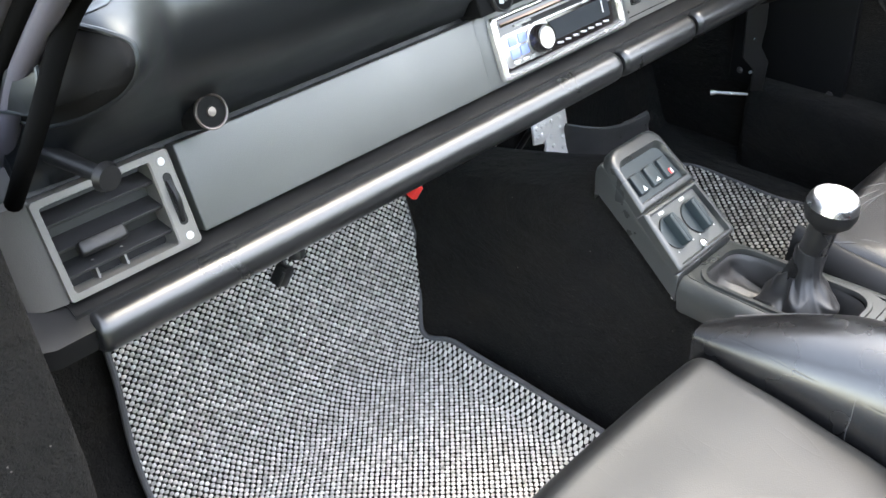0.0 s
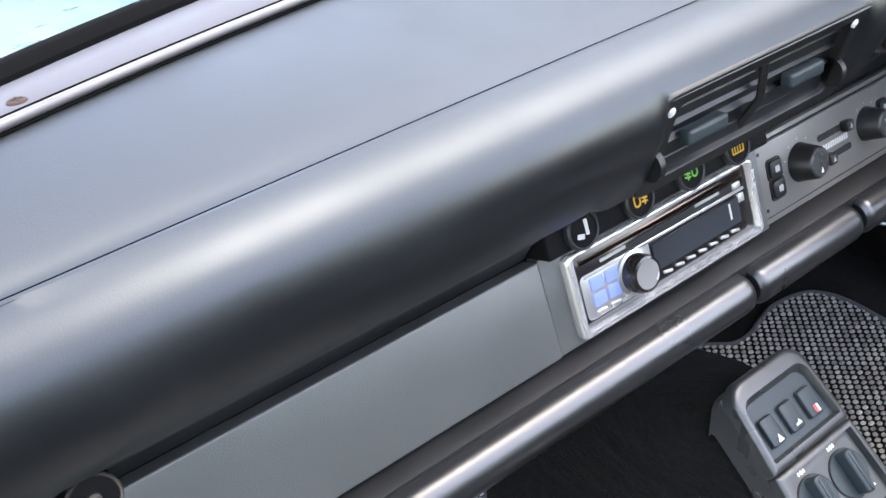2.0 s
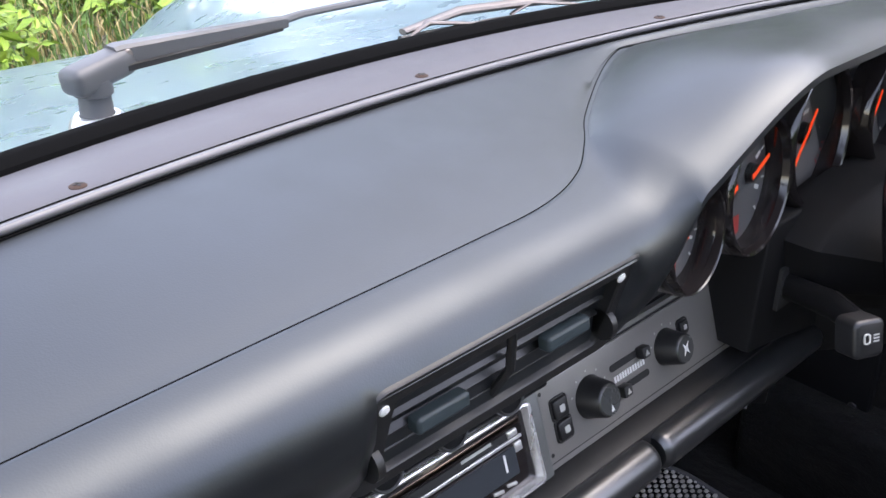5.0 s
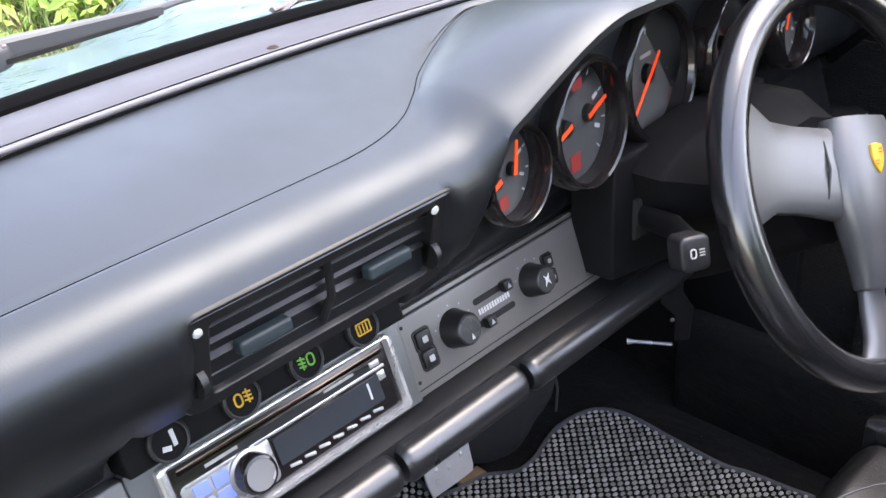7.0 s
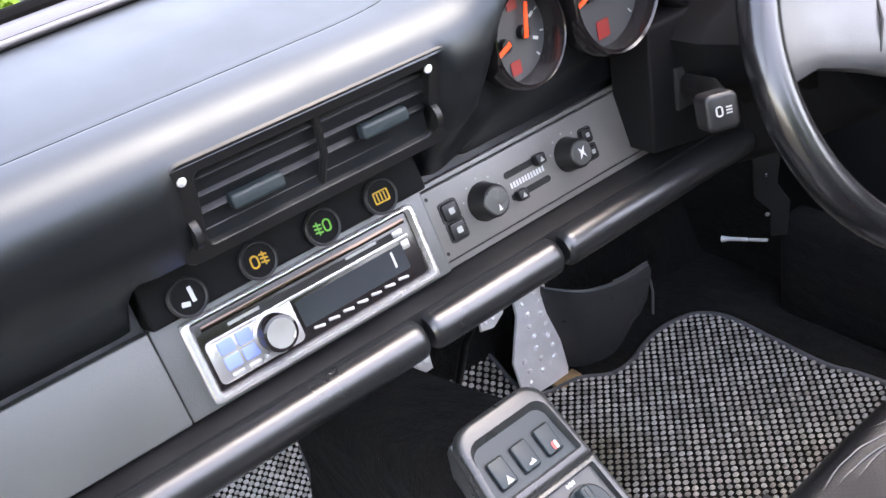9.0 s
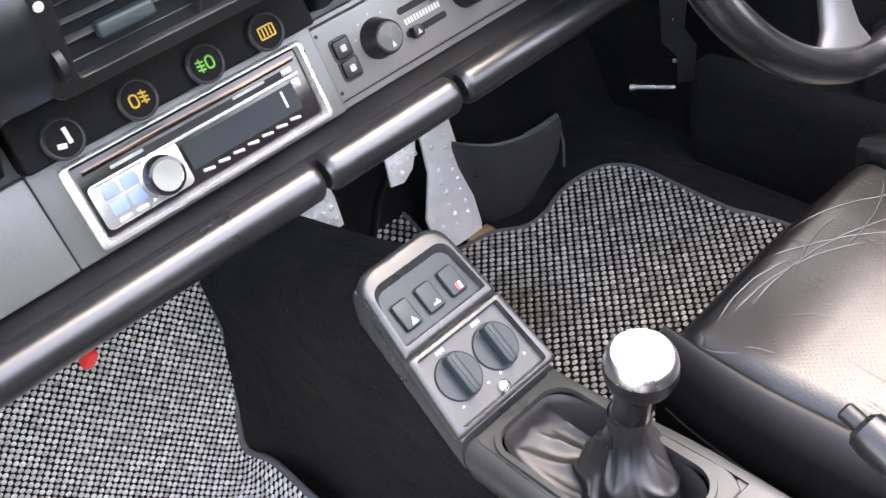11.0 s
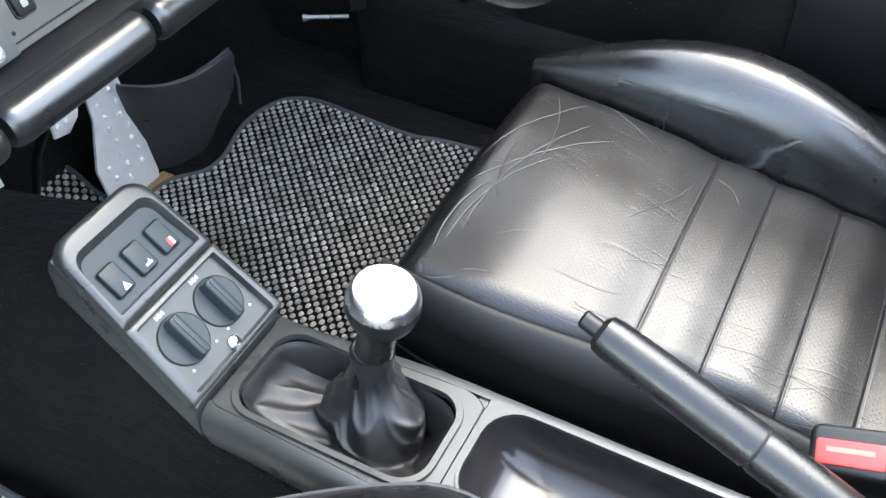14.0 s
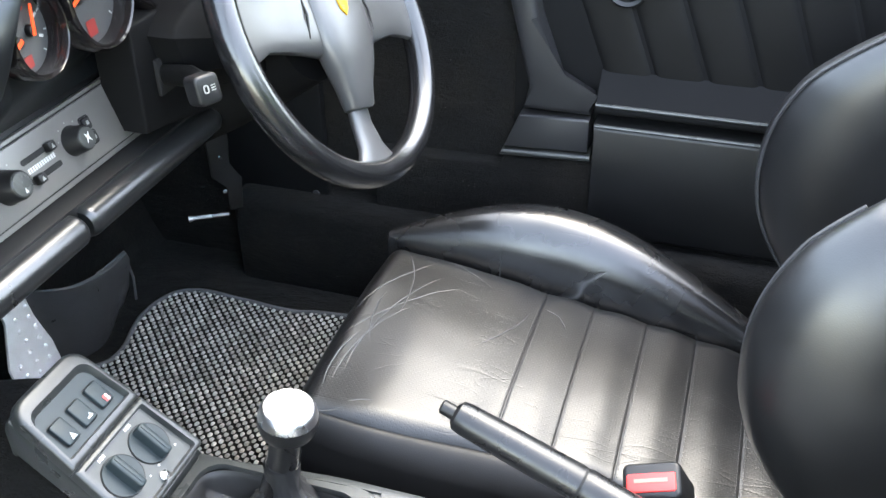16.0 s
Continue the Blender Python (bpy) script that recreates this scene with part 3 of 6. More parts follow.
solid("body_side_right", prism([(-0.10, -0.18), (1.75, -0.18), (1.75, 0.50), (1.0, 0.60), (-0.10, 0.60)], 0.05, Matrix(((0, 0, 1, 0.745), (-1, 0, 0, 0.12), (0, 1, 0, 0), (0, 0, 0, 1))), 0.02), PAINT, "pale metallic blue flank of the car", "car body")
# floor pan, tunnel and toe boards
bm = bmesh.new()
box((0.68, 2.1, 0.04), at(-0.34, -0.55, 0.0), bm=bm)
box((0.68, 2.1, 0.03), at(0.34, -0.55, -0.007), bm=bm)
floor = solid("floor", bm, CARPET, "black carpet over the car's floor", "floor")


def tunnel_ring(y):
    """The carpeted tunnel's section: narrow at the top, wide at its foot."""
    level = 0.226 + 0.097 * smooth(-0.10, 0.05, y)
    under = 0.3045 + 0.857 * min(y, 0.022) if y > -0.085 else 0.226
    top = max(level if y < 0.05 else 0.323 - 0.27 * (y - 0.05), under if y < 0.05 else 0.0)
    half = 0.050 - 0.008 * smooth(-0.12, -0.06, y) * (1 - smooth(0.03, 0.08, y)) + 0.007 * smooth(0.03, 0.08, y)
    foot = 0.078 + 0.034 * smooth(0.17, 0.26, y)
    pts = [(-foot, 0.0), (-foot + 0.003, 0.06), (-half - 0.010, top * 0.65), (-half - 0.006, top - 0.03), (-half + 0.012, top - 0.006)]
    pts += [(-half * 0.4, top - 0.020 * smooth(-0.08, -0.115, y))]
    pts += [(-x, z) for x, z in reversed(pts)]
    return [(x, y, z + 0.004 * noise.noise(Vector((x * 20, y * 14, z * 20)))) for x, z in pts]


bm = loft([tunnel_ring(y) for y in [-1.1 + 1.72 * i / 90 for i in range(91)]])
solid("tunnel", bm, CARPET, "black carpeted transmission tunnel", "tunnel")
# toe boards: a steep slope in front of each footwell
for name, x0, x1 in (("toe_board_1", -0.66, -0.07), ("toe_board_2", 0.07, 0.70)):
    prof = [(0.250, -0.002), (0.272, 0.012), (0.286, 0.040), (0.298, 0.075), (0.321, 0.135), (0.348, 0.205), (0.381, 0.29), (0.43, 0.40), (0.56, 0.40), (0.56, -0.03), (0.22, -0.03)]
    if x0 > 0:
        prof = [(min(0.57, y + 0.135), z) for y, z in prof]
    solid(name, loft([[(x, y, z) for y, z in prof] for x in (x0, (x0 + x1) / 2, x1)]), CARPET, "black carpeted toe board at the front of the footwell", "toe board")
# bulkhead behind the dash, kick panels, sides, rear and roof
solid("bulkhead", box((1.36, 0.03, 0.32), at(0, 0.585, 0.42), 0.004), DARK, "dark bulkhead behind the dashboard", "bulkhead")
solid("kick_panel_left", prism([(0.02, 0.0), (0.56, 0.0), (0.56, 0.60), (0.0, 0.62), (-0.03, 0.42), (0.0, 0.2)], 0.05, Matrix(((0, 0, 1, -0.685), (1, 0, 0, 0), (0, 1, 0, 0), (0, 0, 0, 1))), 0.01), CARPET, "black carpeted side panel of the passenger footwell", "kick panel")
solid("sill_left", box((0.12, 1.6, 0.14), at(-0.70, -0.75, 0.05), 0.02, 3), BLACK, "black sill below the open passenger door", "sill")
solid("sill_right", box((0.14, 1.7, 0.17), at(0.69, -0.62, 0.075), 0.02, 3), CARPET, "black carpeted sill below the driver's door", "sill")
solid("side_wall_right", box((0.04, 1.0, 0.60), at(0.70, 0.30, 0.26), 0.01), CARPET, "black carpeted side of the driver's footwell", "kick panel")
solid("rear_wall", box((1.4, 0.06, 0.62), at(0, -1.25, 0.28), 0.02), LEATHER, "black trimmed wall behind the seats of the open car", "wall")
# the screen's upper rail; the roof is folded away
rail = [(0.56 * u, -0.27 - 0.03 * (1 - u * u), 1.06 + 0.035 * (1 - u * u)) for u in (-1 + 2 * i / 20 for i in range(21))]
solid("screen_rail", tube(rail, 0.018, 10), PILLAR, "dark rail over the windscreen of the open car", "rail")


def screen_base(x):
    """The windscreen's lower edge in plan."""
    return 0.247 - 0.42 * x * x


# pillars from the screen's lower corners up to the roof
for name, s in (("pillar_left", -1), ("pillar_right", 1)):
    edge = curve([(0.604, 0.045, 0.555), (0.600, -0.017, 0.6216), (0.580, -0.045, 0.680), (0.574, -0.087, 0.713), (0.567, -0.130, 0.748), (0.560, -0.174, 0.7845), (0.558, -0.215, 0.816), (0.556, -0.258, 0.870), (0.553, -0.31, 1.05)], 6)
    spine = curve([(0.592, 0.085, 0.565), (0.590, 0.032, 0.627), (0.590, -0.0105, 0.663), (0.590, -0.078, 0.7135), (0.590, -0.1265, 0.7465), (0.590, -0.176, 0.779), (0.589, -0.214, 0.804), (0.588, -0.252, 0.830), (0.584, -0.292, 0.900), (0.570, -0.34, 1.05)], 6)

    def beside(line, d):
        """A line along the pillar, moved outwards and forwards by d."""
        return [(s * (x + 0.33 * d), y + 0.79 * d, z + 0.46 * d) for x, y, z in line]

    post = solid(name, tube(beside(spine, 0.0015), 0.0062, 16), PILLAR, "round grey trimmed windscreen pillar", "pillar")
    part("inner_seal", tube(beside(edge, 0.0055), 0.0055, 12), DOT, post, "black rubber seal")
    part("seal_lip", tube(beside(edge, 0.0042), 0.0014, 6), BLACK, post, "thin raised lip on the seal")
    part("outer_seal", tube(beside(spine, 0.0135), 0.0060, 12), DOT, post, "black rubber seal")
    part("outer_trim", tube(beside(spine, 0.0310), 0.0130, 16), PILLAR, post, "outer trim of the pillar")
seal = [(x, screen_base(x) - 0.006, 0.703) for x in (-0.63 + 1.26 * i / 40 for i in range(41))]
solid("screen_seal", tube(seal, 0.0128, 10, flat=0.7), DOT, "black rubber windscreen seal", "seal")
rows = []
for j in range(13):
    f = j / 12
    rows.append([(x * (1 - 0.08 * f), screen_base(x) + 0.004 - (0.53 - 0.38 * x * x) * f, 0.702 + 0.385 * f + 0.03 * math.sin(math.pi * f) - 0.06 * x * x * f) for x in (-0.63 + 1.26 * i / 24 for i in range(25))])
pane = solid("windscreen", loft(rows, closed=False), PANE, "clear curved windscreen glass", "windscreen")
pane.visible_shadow = False

# ---- the dashboard ----
dash = thing("dashboard", (0, 0.1, 0.45), "black leather-covered dashboard with padded knee rolls", "dashboard")


def trim_line(x):
    return 0.160 - 0.30 * x * x


FOLD = [(-0.70, 0.012), (-0.45, 0.020), (-0.25, 0.025), (-0.10, 0.028), (-0.042, 0.031), (-0.002, 0.043), (0.030, 0.064), (0.062, 0.089), (0.140, 0.133), (0.20, 0.148), (0.27, 0.140), (0.60, 0.06), (0.70, 0.02)]
CREASE = [(q.x, q.y) for q in curve([(x, y, 0) for x, y in FOLD], 8)]


def crease_line(x):
    for (a, p), (b, q) in zip(CREASE, CREASE[1:]):
        if x <= b:
            return p + (q - p) * (x - a) / (b - a)
    return CREASE[-1][1]


def lip(x):
    """The lower edge of the hood over the instruments."""
    return 0.674 + 0.056 * smooth(-0.03, 0.155, x if x < 0.3 else 0.6 - x)


def fascia(x):
    """The instruments' face in plan."""
    return 0.002 + 0.14 * (x - 0.056) if x < 0.256 else 0.030 - 0.08 * (x - 0.256)


def pad_ring(x):
    far_end = 1 - smooth(0.56, 0.66, x)
    roof, well = smooth(-0.022, 0.040, x) * far_end, smooth(0.006, 0.034, x) * far_end
    v = smooth(-0.191, -0.178, x) * (1 - smooth(-0.027, -0.014, x))
    u = smooth(-0.222, -0.212, x) * (1 - smooth(-0.010, 0.0, x))
    yc, yw = crease_line(x), trim_line(x)
    yc = min(yc, yw - 0.01)
    zc = 0.6855 + 0.15 * (yc - 0.026)
    zw = 0.705
    ring = [(yw + 0.02, zw + 0.001), (yw, zw)]
    ring += [(yw + (yc - yw) * f, zw + (zc - zw) * f + 0.002 * math.sin(math.pi * f)) for f in (0.2, 0.4, 0.6, 0.8, 0.93)]
    ring += [(yc + 0.0030, zc + 0.0003), (yc + 0.0014, zc + 0.0001), (yc, zc - 0.0005), (yc - 0.0014, zc - 0.0001), (yc - 0.0030, zc - 0.0004)]
    k = lip(x)
    wall = fascia(x) + 0.0175
    top = [(0.016, 0.6838), (0.008, 0.6815), (0.0, 0.677), (-0.007, 0.6705), (-0.0115, 0.662), (-0.0130, 0.652), (-0.0115, 0.642), (-0.006, 0.628), (0.003, 0.612), (0.019, 0.597), (0.038, 0.581), (0.051, 0.567), (0.058, 0.5545), (0.075, 0.548), (0.14, 0.55), (0.18, 0.63)]
    arc = [(yc + (-0.011 - yc) * f, zc + (k - zc) * f + 0.034 * f * (1 - f)) for f in (0.07, 0.28, 0.54, 0.80, 0.97)]
    hump = [*arc, (-0.0155, k - 0.005), (-0.0155, k - 0.010), (-0.010, k - 0.013), ((wall - 0.010) * 0.6, k - 0.015), (wall - 0.002, k - 0.022), (wall, 0.62), (wall + 0.001, 0.602), (wall + 0.008, 0.590), (wall + 0.026, 0.572), (0.060, 0.556), (0.18, 0.63)]
    tuck = {17: (0.005, 0.606), 18: (0.018, 0.601), 19: (0.032, 0.595), 20: (0.045, 0.589), 21: (0.056, 0.584), 22: (0.075, 0.578)}
    for i, ((a, b), (c, d)) in enumerate(zip(top, hump)):
        if i + 9 in tuck:
            p, q = tuck[i + 9]
            a, b = a + (p - a) * u, b + (q - b) * u
        push = 0.014 * v * smooth(0.604, 0.612, b) * (1 - smooth(0.655, 0.661, b))
        w = roof if i < 5 else well
        ring.append(((a + push) * (1 - w) + c * w, b * (1 - w) + d * w))
    e = smooth(-0.512, -0.562, x)
    turn = 0.045 * smooth(-0.566, -0.592, x) + 0.05 * smooth(-0.585, -0.612, x)
    return [(x, y + (turn * smooth(0.54, 0.60, z) - 0.044 * e * smooth(0.60, 0.672, z)) * smooth(0.10, 0.0, y), z - 0.006 * e * smooth(0.60, 0.67, z) - 0.5 * turn * smooth(0.60, 0.67, z)) for y, z in ring]


xs = sorted({round(-0.596 + 1.276 * i / 194, 4) for i in range(195)} | {-0.205, -0.201, -0.195, -0.007, -0.001, 0.003} | {round(0.004 + 0.002 * i, 4) for i in range(18)})
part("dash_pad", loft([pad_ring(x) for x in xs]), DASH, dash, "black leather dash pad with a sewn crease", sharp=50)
seam = [(x, min(crease_line(x), trim_line(x) - 0.01), 0.6855 + 0.15 * (min(crease_line(x), trim_line(x) - 0.01) - 0.026) - 0.0006) for x in (-0.594 + 1.174 * i / 240 for i in range(241))]
part("seam", tube(seam, 0.0005, 6), DOT, dash, "dark sewn crease")
# the trim between pad and windscreen, with its bead and screws
rows = []
for i in range(61):
    x = -0.64 + 1.28 * i / 60
    a, b = trim_line(x) + 0.006, screen_base(x) - 0.012
    rows.append([(x, a, 0.700), (x, a, 0.7075), (x, a + 0.004, 0.7095), (x, (a + b) / 2, 0.7085), (x, b, 0.705), (x, b + 0.004, 0.695)])
trim = part("screen_trim", loft(rows), TRIM, dash, "grey painted strip along the foot of the windscreen")
xs_ = [-0.64 + 1.28 * i / 60 for i in range(61)]
# two dark tubes stand in for the shadow lines beside the bright bead
part("bead", tube([(x, trim_line(x) - 0.0006, 0.7055) for x in xs_], 0.0006, 8), DOT, trim, "dark line laid in as the shadow below the bead")
part("bright_bead", tube([(x, trim_line(x) + 0.0026, 0.7078) for x in xs_], 0.0024, 10), BEAD, trim, "thin grey bead")
part("groove", tube([(x, trim_line(x) + 0.0070, 0.7093) for x in xs_], 0.0004, 6), DOT, trim, "dark line laid in as the shadow above the bead")
for x in (-0.44, -0.2203, 0.0075, 0.235, 0.46):
    y = trim_line(x) + 0.0150
    s = part("screw", lathe([(0.0001, 0.0), (0.0046, 0.0), (0.0042, 0.0012), (0.0026, 0.0019), (0.0001, 0.0019)], at(x, y, 0.7086), 14), SCREW, trim, "small rusty cross-head screw")
    b = box((0.005, 0.0012, 0.0006), at(x, y, 0.7104))
    part("slot", box((0.0012, 0.005, 0.0006), at(x, y, 0.7104), bm=b), DARK, s)

# the face below the pad: local x along the dash, y up the face
LEAN = radians(19.3)
FACE = frame_of((0, 0.040, 0.491), (1, 0, 0), (0, math.sin(LEAN), math.cos(LEAN)))


def face(x, y, z=0.0):
    return FACE @ Matrix.Translation((x, y, z))


part("face_backing", box((1.26, 0.098, 0.02), face(0.0, 0.036, -0.019), 0.002), BLACK, dash)
part("glove_box_lid", prism(rounded(0.285, 0.0615, 0.0015, 3), 0.012, face(-0.356, 0.0303, -0.006), 0.0012), PLASTIC, dash, "grained grey plastic glove box lid")
part("radio_surround", prism(rounded(0.2005, 0.062, 0.0015, 3), 0.010, face(-0.1125, 0.0303, -0.006), 0.001), PLASTIC, dash, "grained grey plate round the radio")
part("climate_surround", prism(rounded(0.212, 0.062, 0.0015, 3), 0.006, face(0.0950, 0.0303, -0.006), 0.001), PLATE, dash)
part("switch_strip", prism(rounded(0.200, 0.034, 0.002, 3), 0.026, face(-0.1125, 0.0785, -0.010), 0.002), SHROUD, dash, "black strip that carries four round switches")
# knee rolls: three padded lengths with gaps between them
for x0, x1, label in ((-0.594, -0.0565, "long black leather knee roll"), (-0.0515, 0.0685, "short black leather knee roll"), (0.0745, 0.290, "black leather knee roll beside the steering column")):
    n = 40
    pts, rad = [], []
    for i in range(n + 1):
        x = x0 + (x1 - x0) * (i / n - 0.985 * math.sin(2 * math.pi * i / n) / (2 * math.pi))
        e = min(x - x0, x1 - x)
        pts.append((x, 0.0230, 0.4677))
        rad.append(0.0146 * (1 - 0.25 * max(0, 1 - e / 0.006) ** 2) if 0 < i < n else 0.008)
    part("knee_roll", tube(pts, rad, 28), ROLL, dash, label)
part("lower_panel", loft([[(x, y, z) for y, z in ((0.026, 0.484), (0.040, 0.489), (0.20, 0.47), (0.20, 0.45), (0.03, 0.452), (0.024, 0.457))] for x in (-0.60, 0.0, 0.67)]), BLACK, dash)
part("end_cheek", loft([[tuple(face(x, u, d).translation) for u, d in ((-0.004, -0.02), (-0.004, 0.006 - b), (0.062, 0.006 - b), (0.068, -0.02))] for x, b in ((-0.5985, 0.0), (-0.61, 0.006), (-0.635, 0.030), (-0.66, 0.06))]), PLATE, dash, "grey end of the dashboard next to the door")
part("end_foot", loft([[(x, y, z) for y, z in ((0.10, 0.49), (0.03 + b, 0.486), (0.012 + b, 0.475), (0.016 + b, 0.458), (0.10, 0.45))] for x, b in ((-0.588, 0.004), (-0.62, 0.004), (-0.65, 0.02), (-0.68, 0.05))]), BLACK, dash)

# the closing panel on the dash's end: a flat field with a raised, rounded outline
CHEEK = frame_of((-0.5790, -0.0240, 0.6370), (0.90, -0.23, -0.36), (0.09, -0.58, 0.81))
outline = [q[:2] for q in curve([(-0.0110, -0.040, 0), (-0.0115, 0.0, 0), (-0.0090, 0.036, 0), (-0.002, 0.044, 0), (0.009, 0.043, 0), (0.0125, 0.036, 0), (0.0115, 0.010, 0), (0.0095, -0.024, 0), (0.004, -0.043, 0), (-0.0110, -0.040, 0)], 5)][:-1]


def pad_front(x, z):
    """How far to the rear the pad reaches at x and z."""
    ring = [(y, h) for _, y, h in pad_ring(x)]
    got = [a + (c - a) * (z - b) / (d - b) for (a, b), (c, d) in zip(ring, ring[1:]) if b != d and (b - z) * (d - z) <= 0]
    return min(got)


line = []
for x, y in outline + outline[:1]:
    p = CHEEK @ Vector((x * 1.10, y * 1.02, 0.0))
    line.append((p.x, pad_front(p.x, min(p.z, 0.672)) - 0.0002, min(p.z, 0.672)))
mid = sum((Vector(q) for q in line[:-1]), Vector()) / (len(line) - 1)
rings = []
for k in (0.99, 0.8, 0.6, 0.4, 0.2, 0.02):
    ring = [(mid.x + (x - mid.x) * k, mid.z + (z - mid.z) * k) for x, y, z in line[:-1]]
    rings.append([(x, pad_front(x, z) - 0.0030, z) for x, z in ring])
part("end_panel", loft(rings, caps=False), SHROUD, dash, "flat matt panel that closes the dash end")
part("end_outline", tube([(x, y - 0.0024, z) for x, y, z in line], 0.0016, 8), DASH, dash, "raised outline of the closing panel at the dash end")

# ---- seats ----
def seat(at_, label):
    """A leather sports seat; its drawing stands at the driver's place."""
    s = thing("car_seat", at_, label, "seat", "leather sports seats")

    def top(y):
        return 0.243 + 0.185 * (y + 0.115)

    rows = []
    seams = (-0.304, -0.361, -0.424, -0.482, -0.543)
    ys_ = sorted({round(-0.085 - 0.52 * i / 110, 4) for i in range(111)} | {round(k + d, 4) for k in seams for d in (-0.0035, -0.0022, -0.0012, -0.0006, 0, 0.0006, 0.0012, 0.0022, 0.0035)}, reverse=True)
    for y in ys_:
        x0 = 0.150 - 0.004 + 0.035 * smooth(-0.13, -0.40, y)
        x1 = 0.448 + 0.01 * smooth(-0.13, -0.48, y)
        nose = -0.06 * max(0, (y + 0.125) / 0.04) ** 2
        d = 0.0
        for k in seams:
            d += 0.0010 * math.exp(-((y - k) / 0.0012) ** 2)
        puff = 0.0026 * math.sin(math.pi * (y + 0.304) / 0.0597) ** 2 if y < -0.304 else 0.004 * smooth(-0.125, -0.2, y) * (1 - smooth(-0.262, -0.304, y))
        row = [(x0, y, 0.05)]
        for j in range(25):
            f = j / 24
            x = x0 + (x1 - x0) * f
            bow = 0.008 * math.sin(math.pi * f) - 0.006 * smooth(-0.20, -0.10, y) * (1 - f)
            wr = 0.0008 * noise.noise(Vector((x * 22, y * 12, at_[0]))) + 0.0002 * noise.noise(Vector((x * 90, y * 60, 1.0)))
            edge = -0.010 * (max(0, 1 - f / 0.05) ** 2 + max(0, (f - 0.95) / 0.05) ** 2)
            row.append((x, y, top(y) + nose + bow + puff - d + wr + edge))
        rows.append(row + [(x1, y, 0.05)])
    part("cushion", loft(rows), WORN, s, "worn black perforated leather cushion with cross seams", sharp=60)
    for name, side in (("side_bolster", -1), ("side_bolster", 1)):
        rings = []
        for i in range(41):
            f = i / 40
            y = -0.098 - 0.50 * f
            swell = math.sin(math.pi * min(1, 0.05 + 0.91 * f ** 0.9)) ** 1.05
            inner = (0.149 + 0.035 * smooth(-0.13, -0.40, y)) if side < 0 else 0.449 + 0.008 * f
            zt = top(y)
            if side < 0:
                wide = 0.014 + 0.016 * swell
                ring = [(inner - wide * (1 - math.cos(t)) / 2, y, zt - 0.006 + 0.006 * math.sin(t) - 0.024 * ((1 - math.cos(t)) / 2) ** 1.6) for t in (math.pi * a / 13 for a in range(14))]
                ring += [(inner - wide - 0.006, y, zt - 0.045), (inner - wide - 0.007, y, zt - 0.066), (inner - wide - 0.001, y, zt - 0.080), (inner - 0.004, y, 0.04), (inner, y, 0.04)]
            else:
                wide, high = 0.022 + 0.085 * swell, 0.084 * swell ** 1.3
                ring = [(inner + wide * (1 - math.cos(t)) / 2, y, zt - 0.004 + (high + 0.006) * abs(math.sin(t)) ** 0.8 - 0.012 * (1 - math.cos(t)) / 2) for t in (math.pi * a / 13 for a in range(14))]
                ring += [(inner + wide, y, zt - 0.10), (inner + wide * 0.8, y, 0.04), (inner, y, 0.04)]
            rings.append(ring)
        b = part(name, loft(rings), LEATHER if side > 0 else SIDESKIN, s, "smooth black leather side bolster", sharp=60)
        line = [(r[10][0], r[10][1], r[10][2] + 0.001) if side > 0 else (r[16][0] - 0.001, r[16][1], r[16][2]) for r in rings[1:-1]]
        part("piping", tube(line, 0.0014, 6), SEAM, b)
    # a double row of stitches along each cross seam
    for k in seams:
        x0, x1 = 0.150 + 0.035 * smooth(-0.13, -0.40, k), 0.446
        for off in (-0.0032, 0.0032):
            g = bmesh.new()
            for j in range(58):
                f = (j + 0.5) / 58
                box((0.0032, 0.0006, 0.0005), at(x0 + (x1 - x0) * f, k + off, top(k + off) + 0.008 * math.sin(math.pi * f) + 0.0003), bm=g)
            part("stitching", g, SEAM, s, "row of dark stitches")
    # the backrest leans back; its two bolsters stand out in front
    def back(f):
        return -0.590 - 0.16 * f, 0.15 + 0.52 * f

    rows = []
    for i in range(41):
        f = i / 40
        y, z = back(f)
        d = sum(0.006 * math.exp(-((f - k) / 0.012) ** 2) for k in (0.08, 0.2, 0.32, 0.44, 0.56))
        half = 0.125 - 0.02 * f
        row = [(0.305 - half, y - 0.10, z)]
        row += [(0.305 + half * u, y + 0.012 * (1 - u * u) - d, z) for u in (-1 + 2 * j / 16 for j in range(17))]
        rows.append(row + [(0.305 + half, y - 0.10, z)])
    part("backrest", loft(rows), WORN, s, "black leather backrest with cross seams", sharp=60)
    for side in (-1, 1):
        rings = []
        for i in range(37):
            f = i / 36
            z = 0.165 + (0.40 if side > 0 else 0.375) * f
            lean = -0.60 - 0.30 * (z - 0.2)
            swell = math.sin(math.pi * min(1, 0.05 + 0.90 * f)) ** 0.6
            front = -0.512 - 0.10 * abs((z - 0.40) / 0.17) ** 2.2 - (0.02 if z > 0.5 else 0.0) * (z - 0.5) / 0.08
            inner, wide = 0.305 + side * (0.108 + 0.012 * f), 0.035 + 0.072 * swell
            ring = [(inner, lean - 0.06, z)]
            for a in range(13):
                t = math.pi * a / 12
                ring.append((inner + side * wide * (1 - math.cos(t)) / 2, lean + (max(front, lean + 0.005) - lean) * abs(math.sin(t)) ** 0.7, z + 0.008 * math.sin(t)))
            ring += [(inner + side * wide, lean - 0.12, z)]
            rings.append(ring)
        b = part("back_bolster", loft(rings), BACKSKIN, s, "curved black leather bolster of the backrest", sharp=60)
        part("piping", tube([(r[6][0], r[6][1] + 0.001, r[6][2]) for r in rings[1:-1]], 0.0022, 6), SEAM, b)
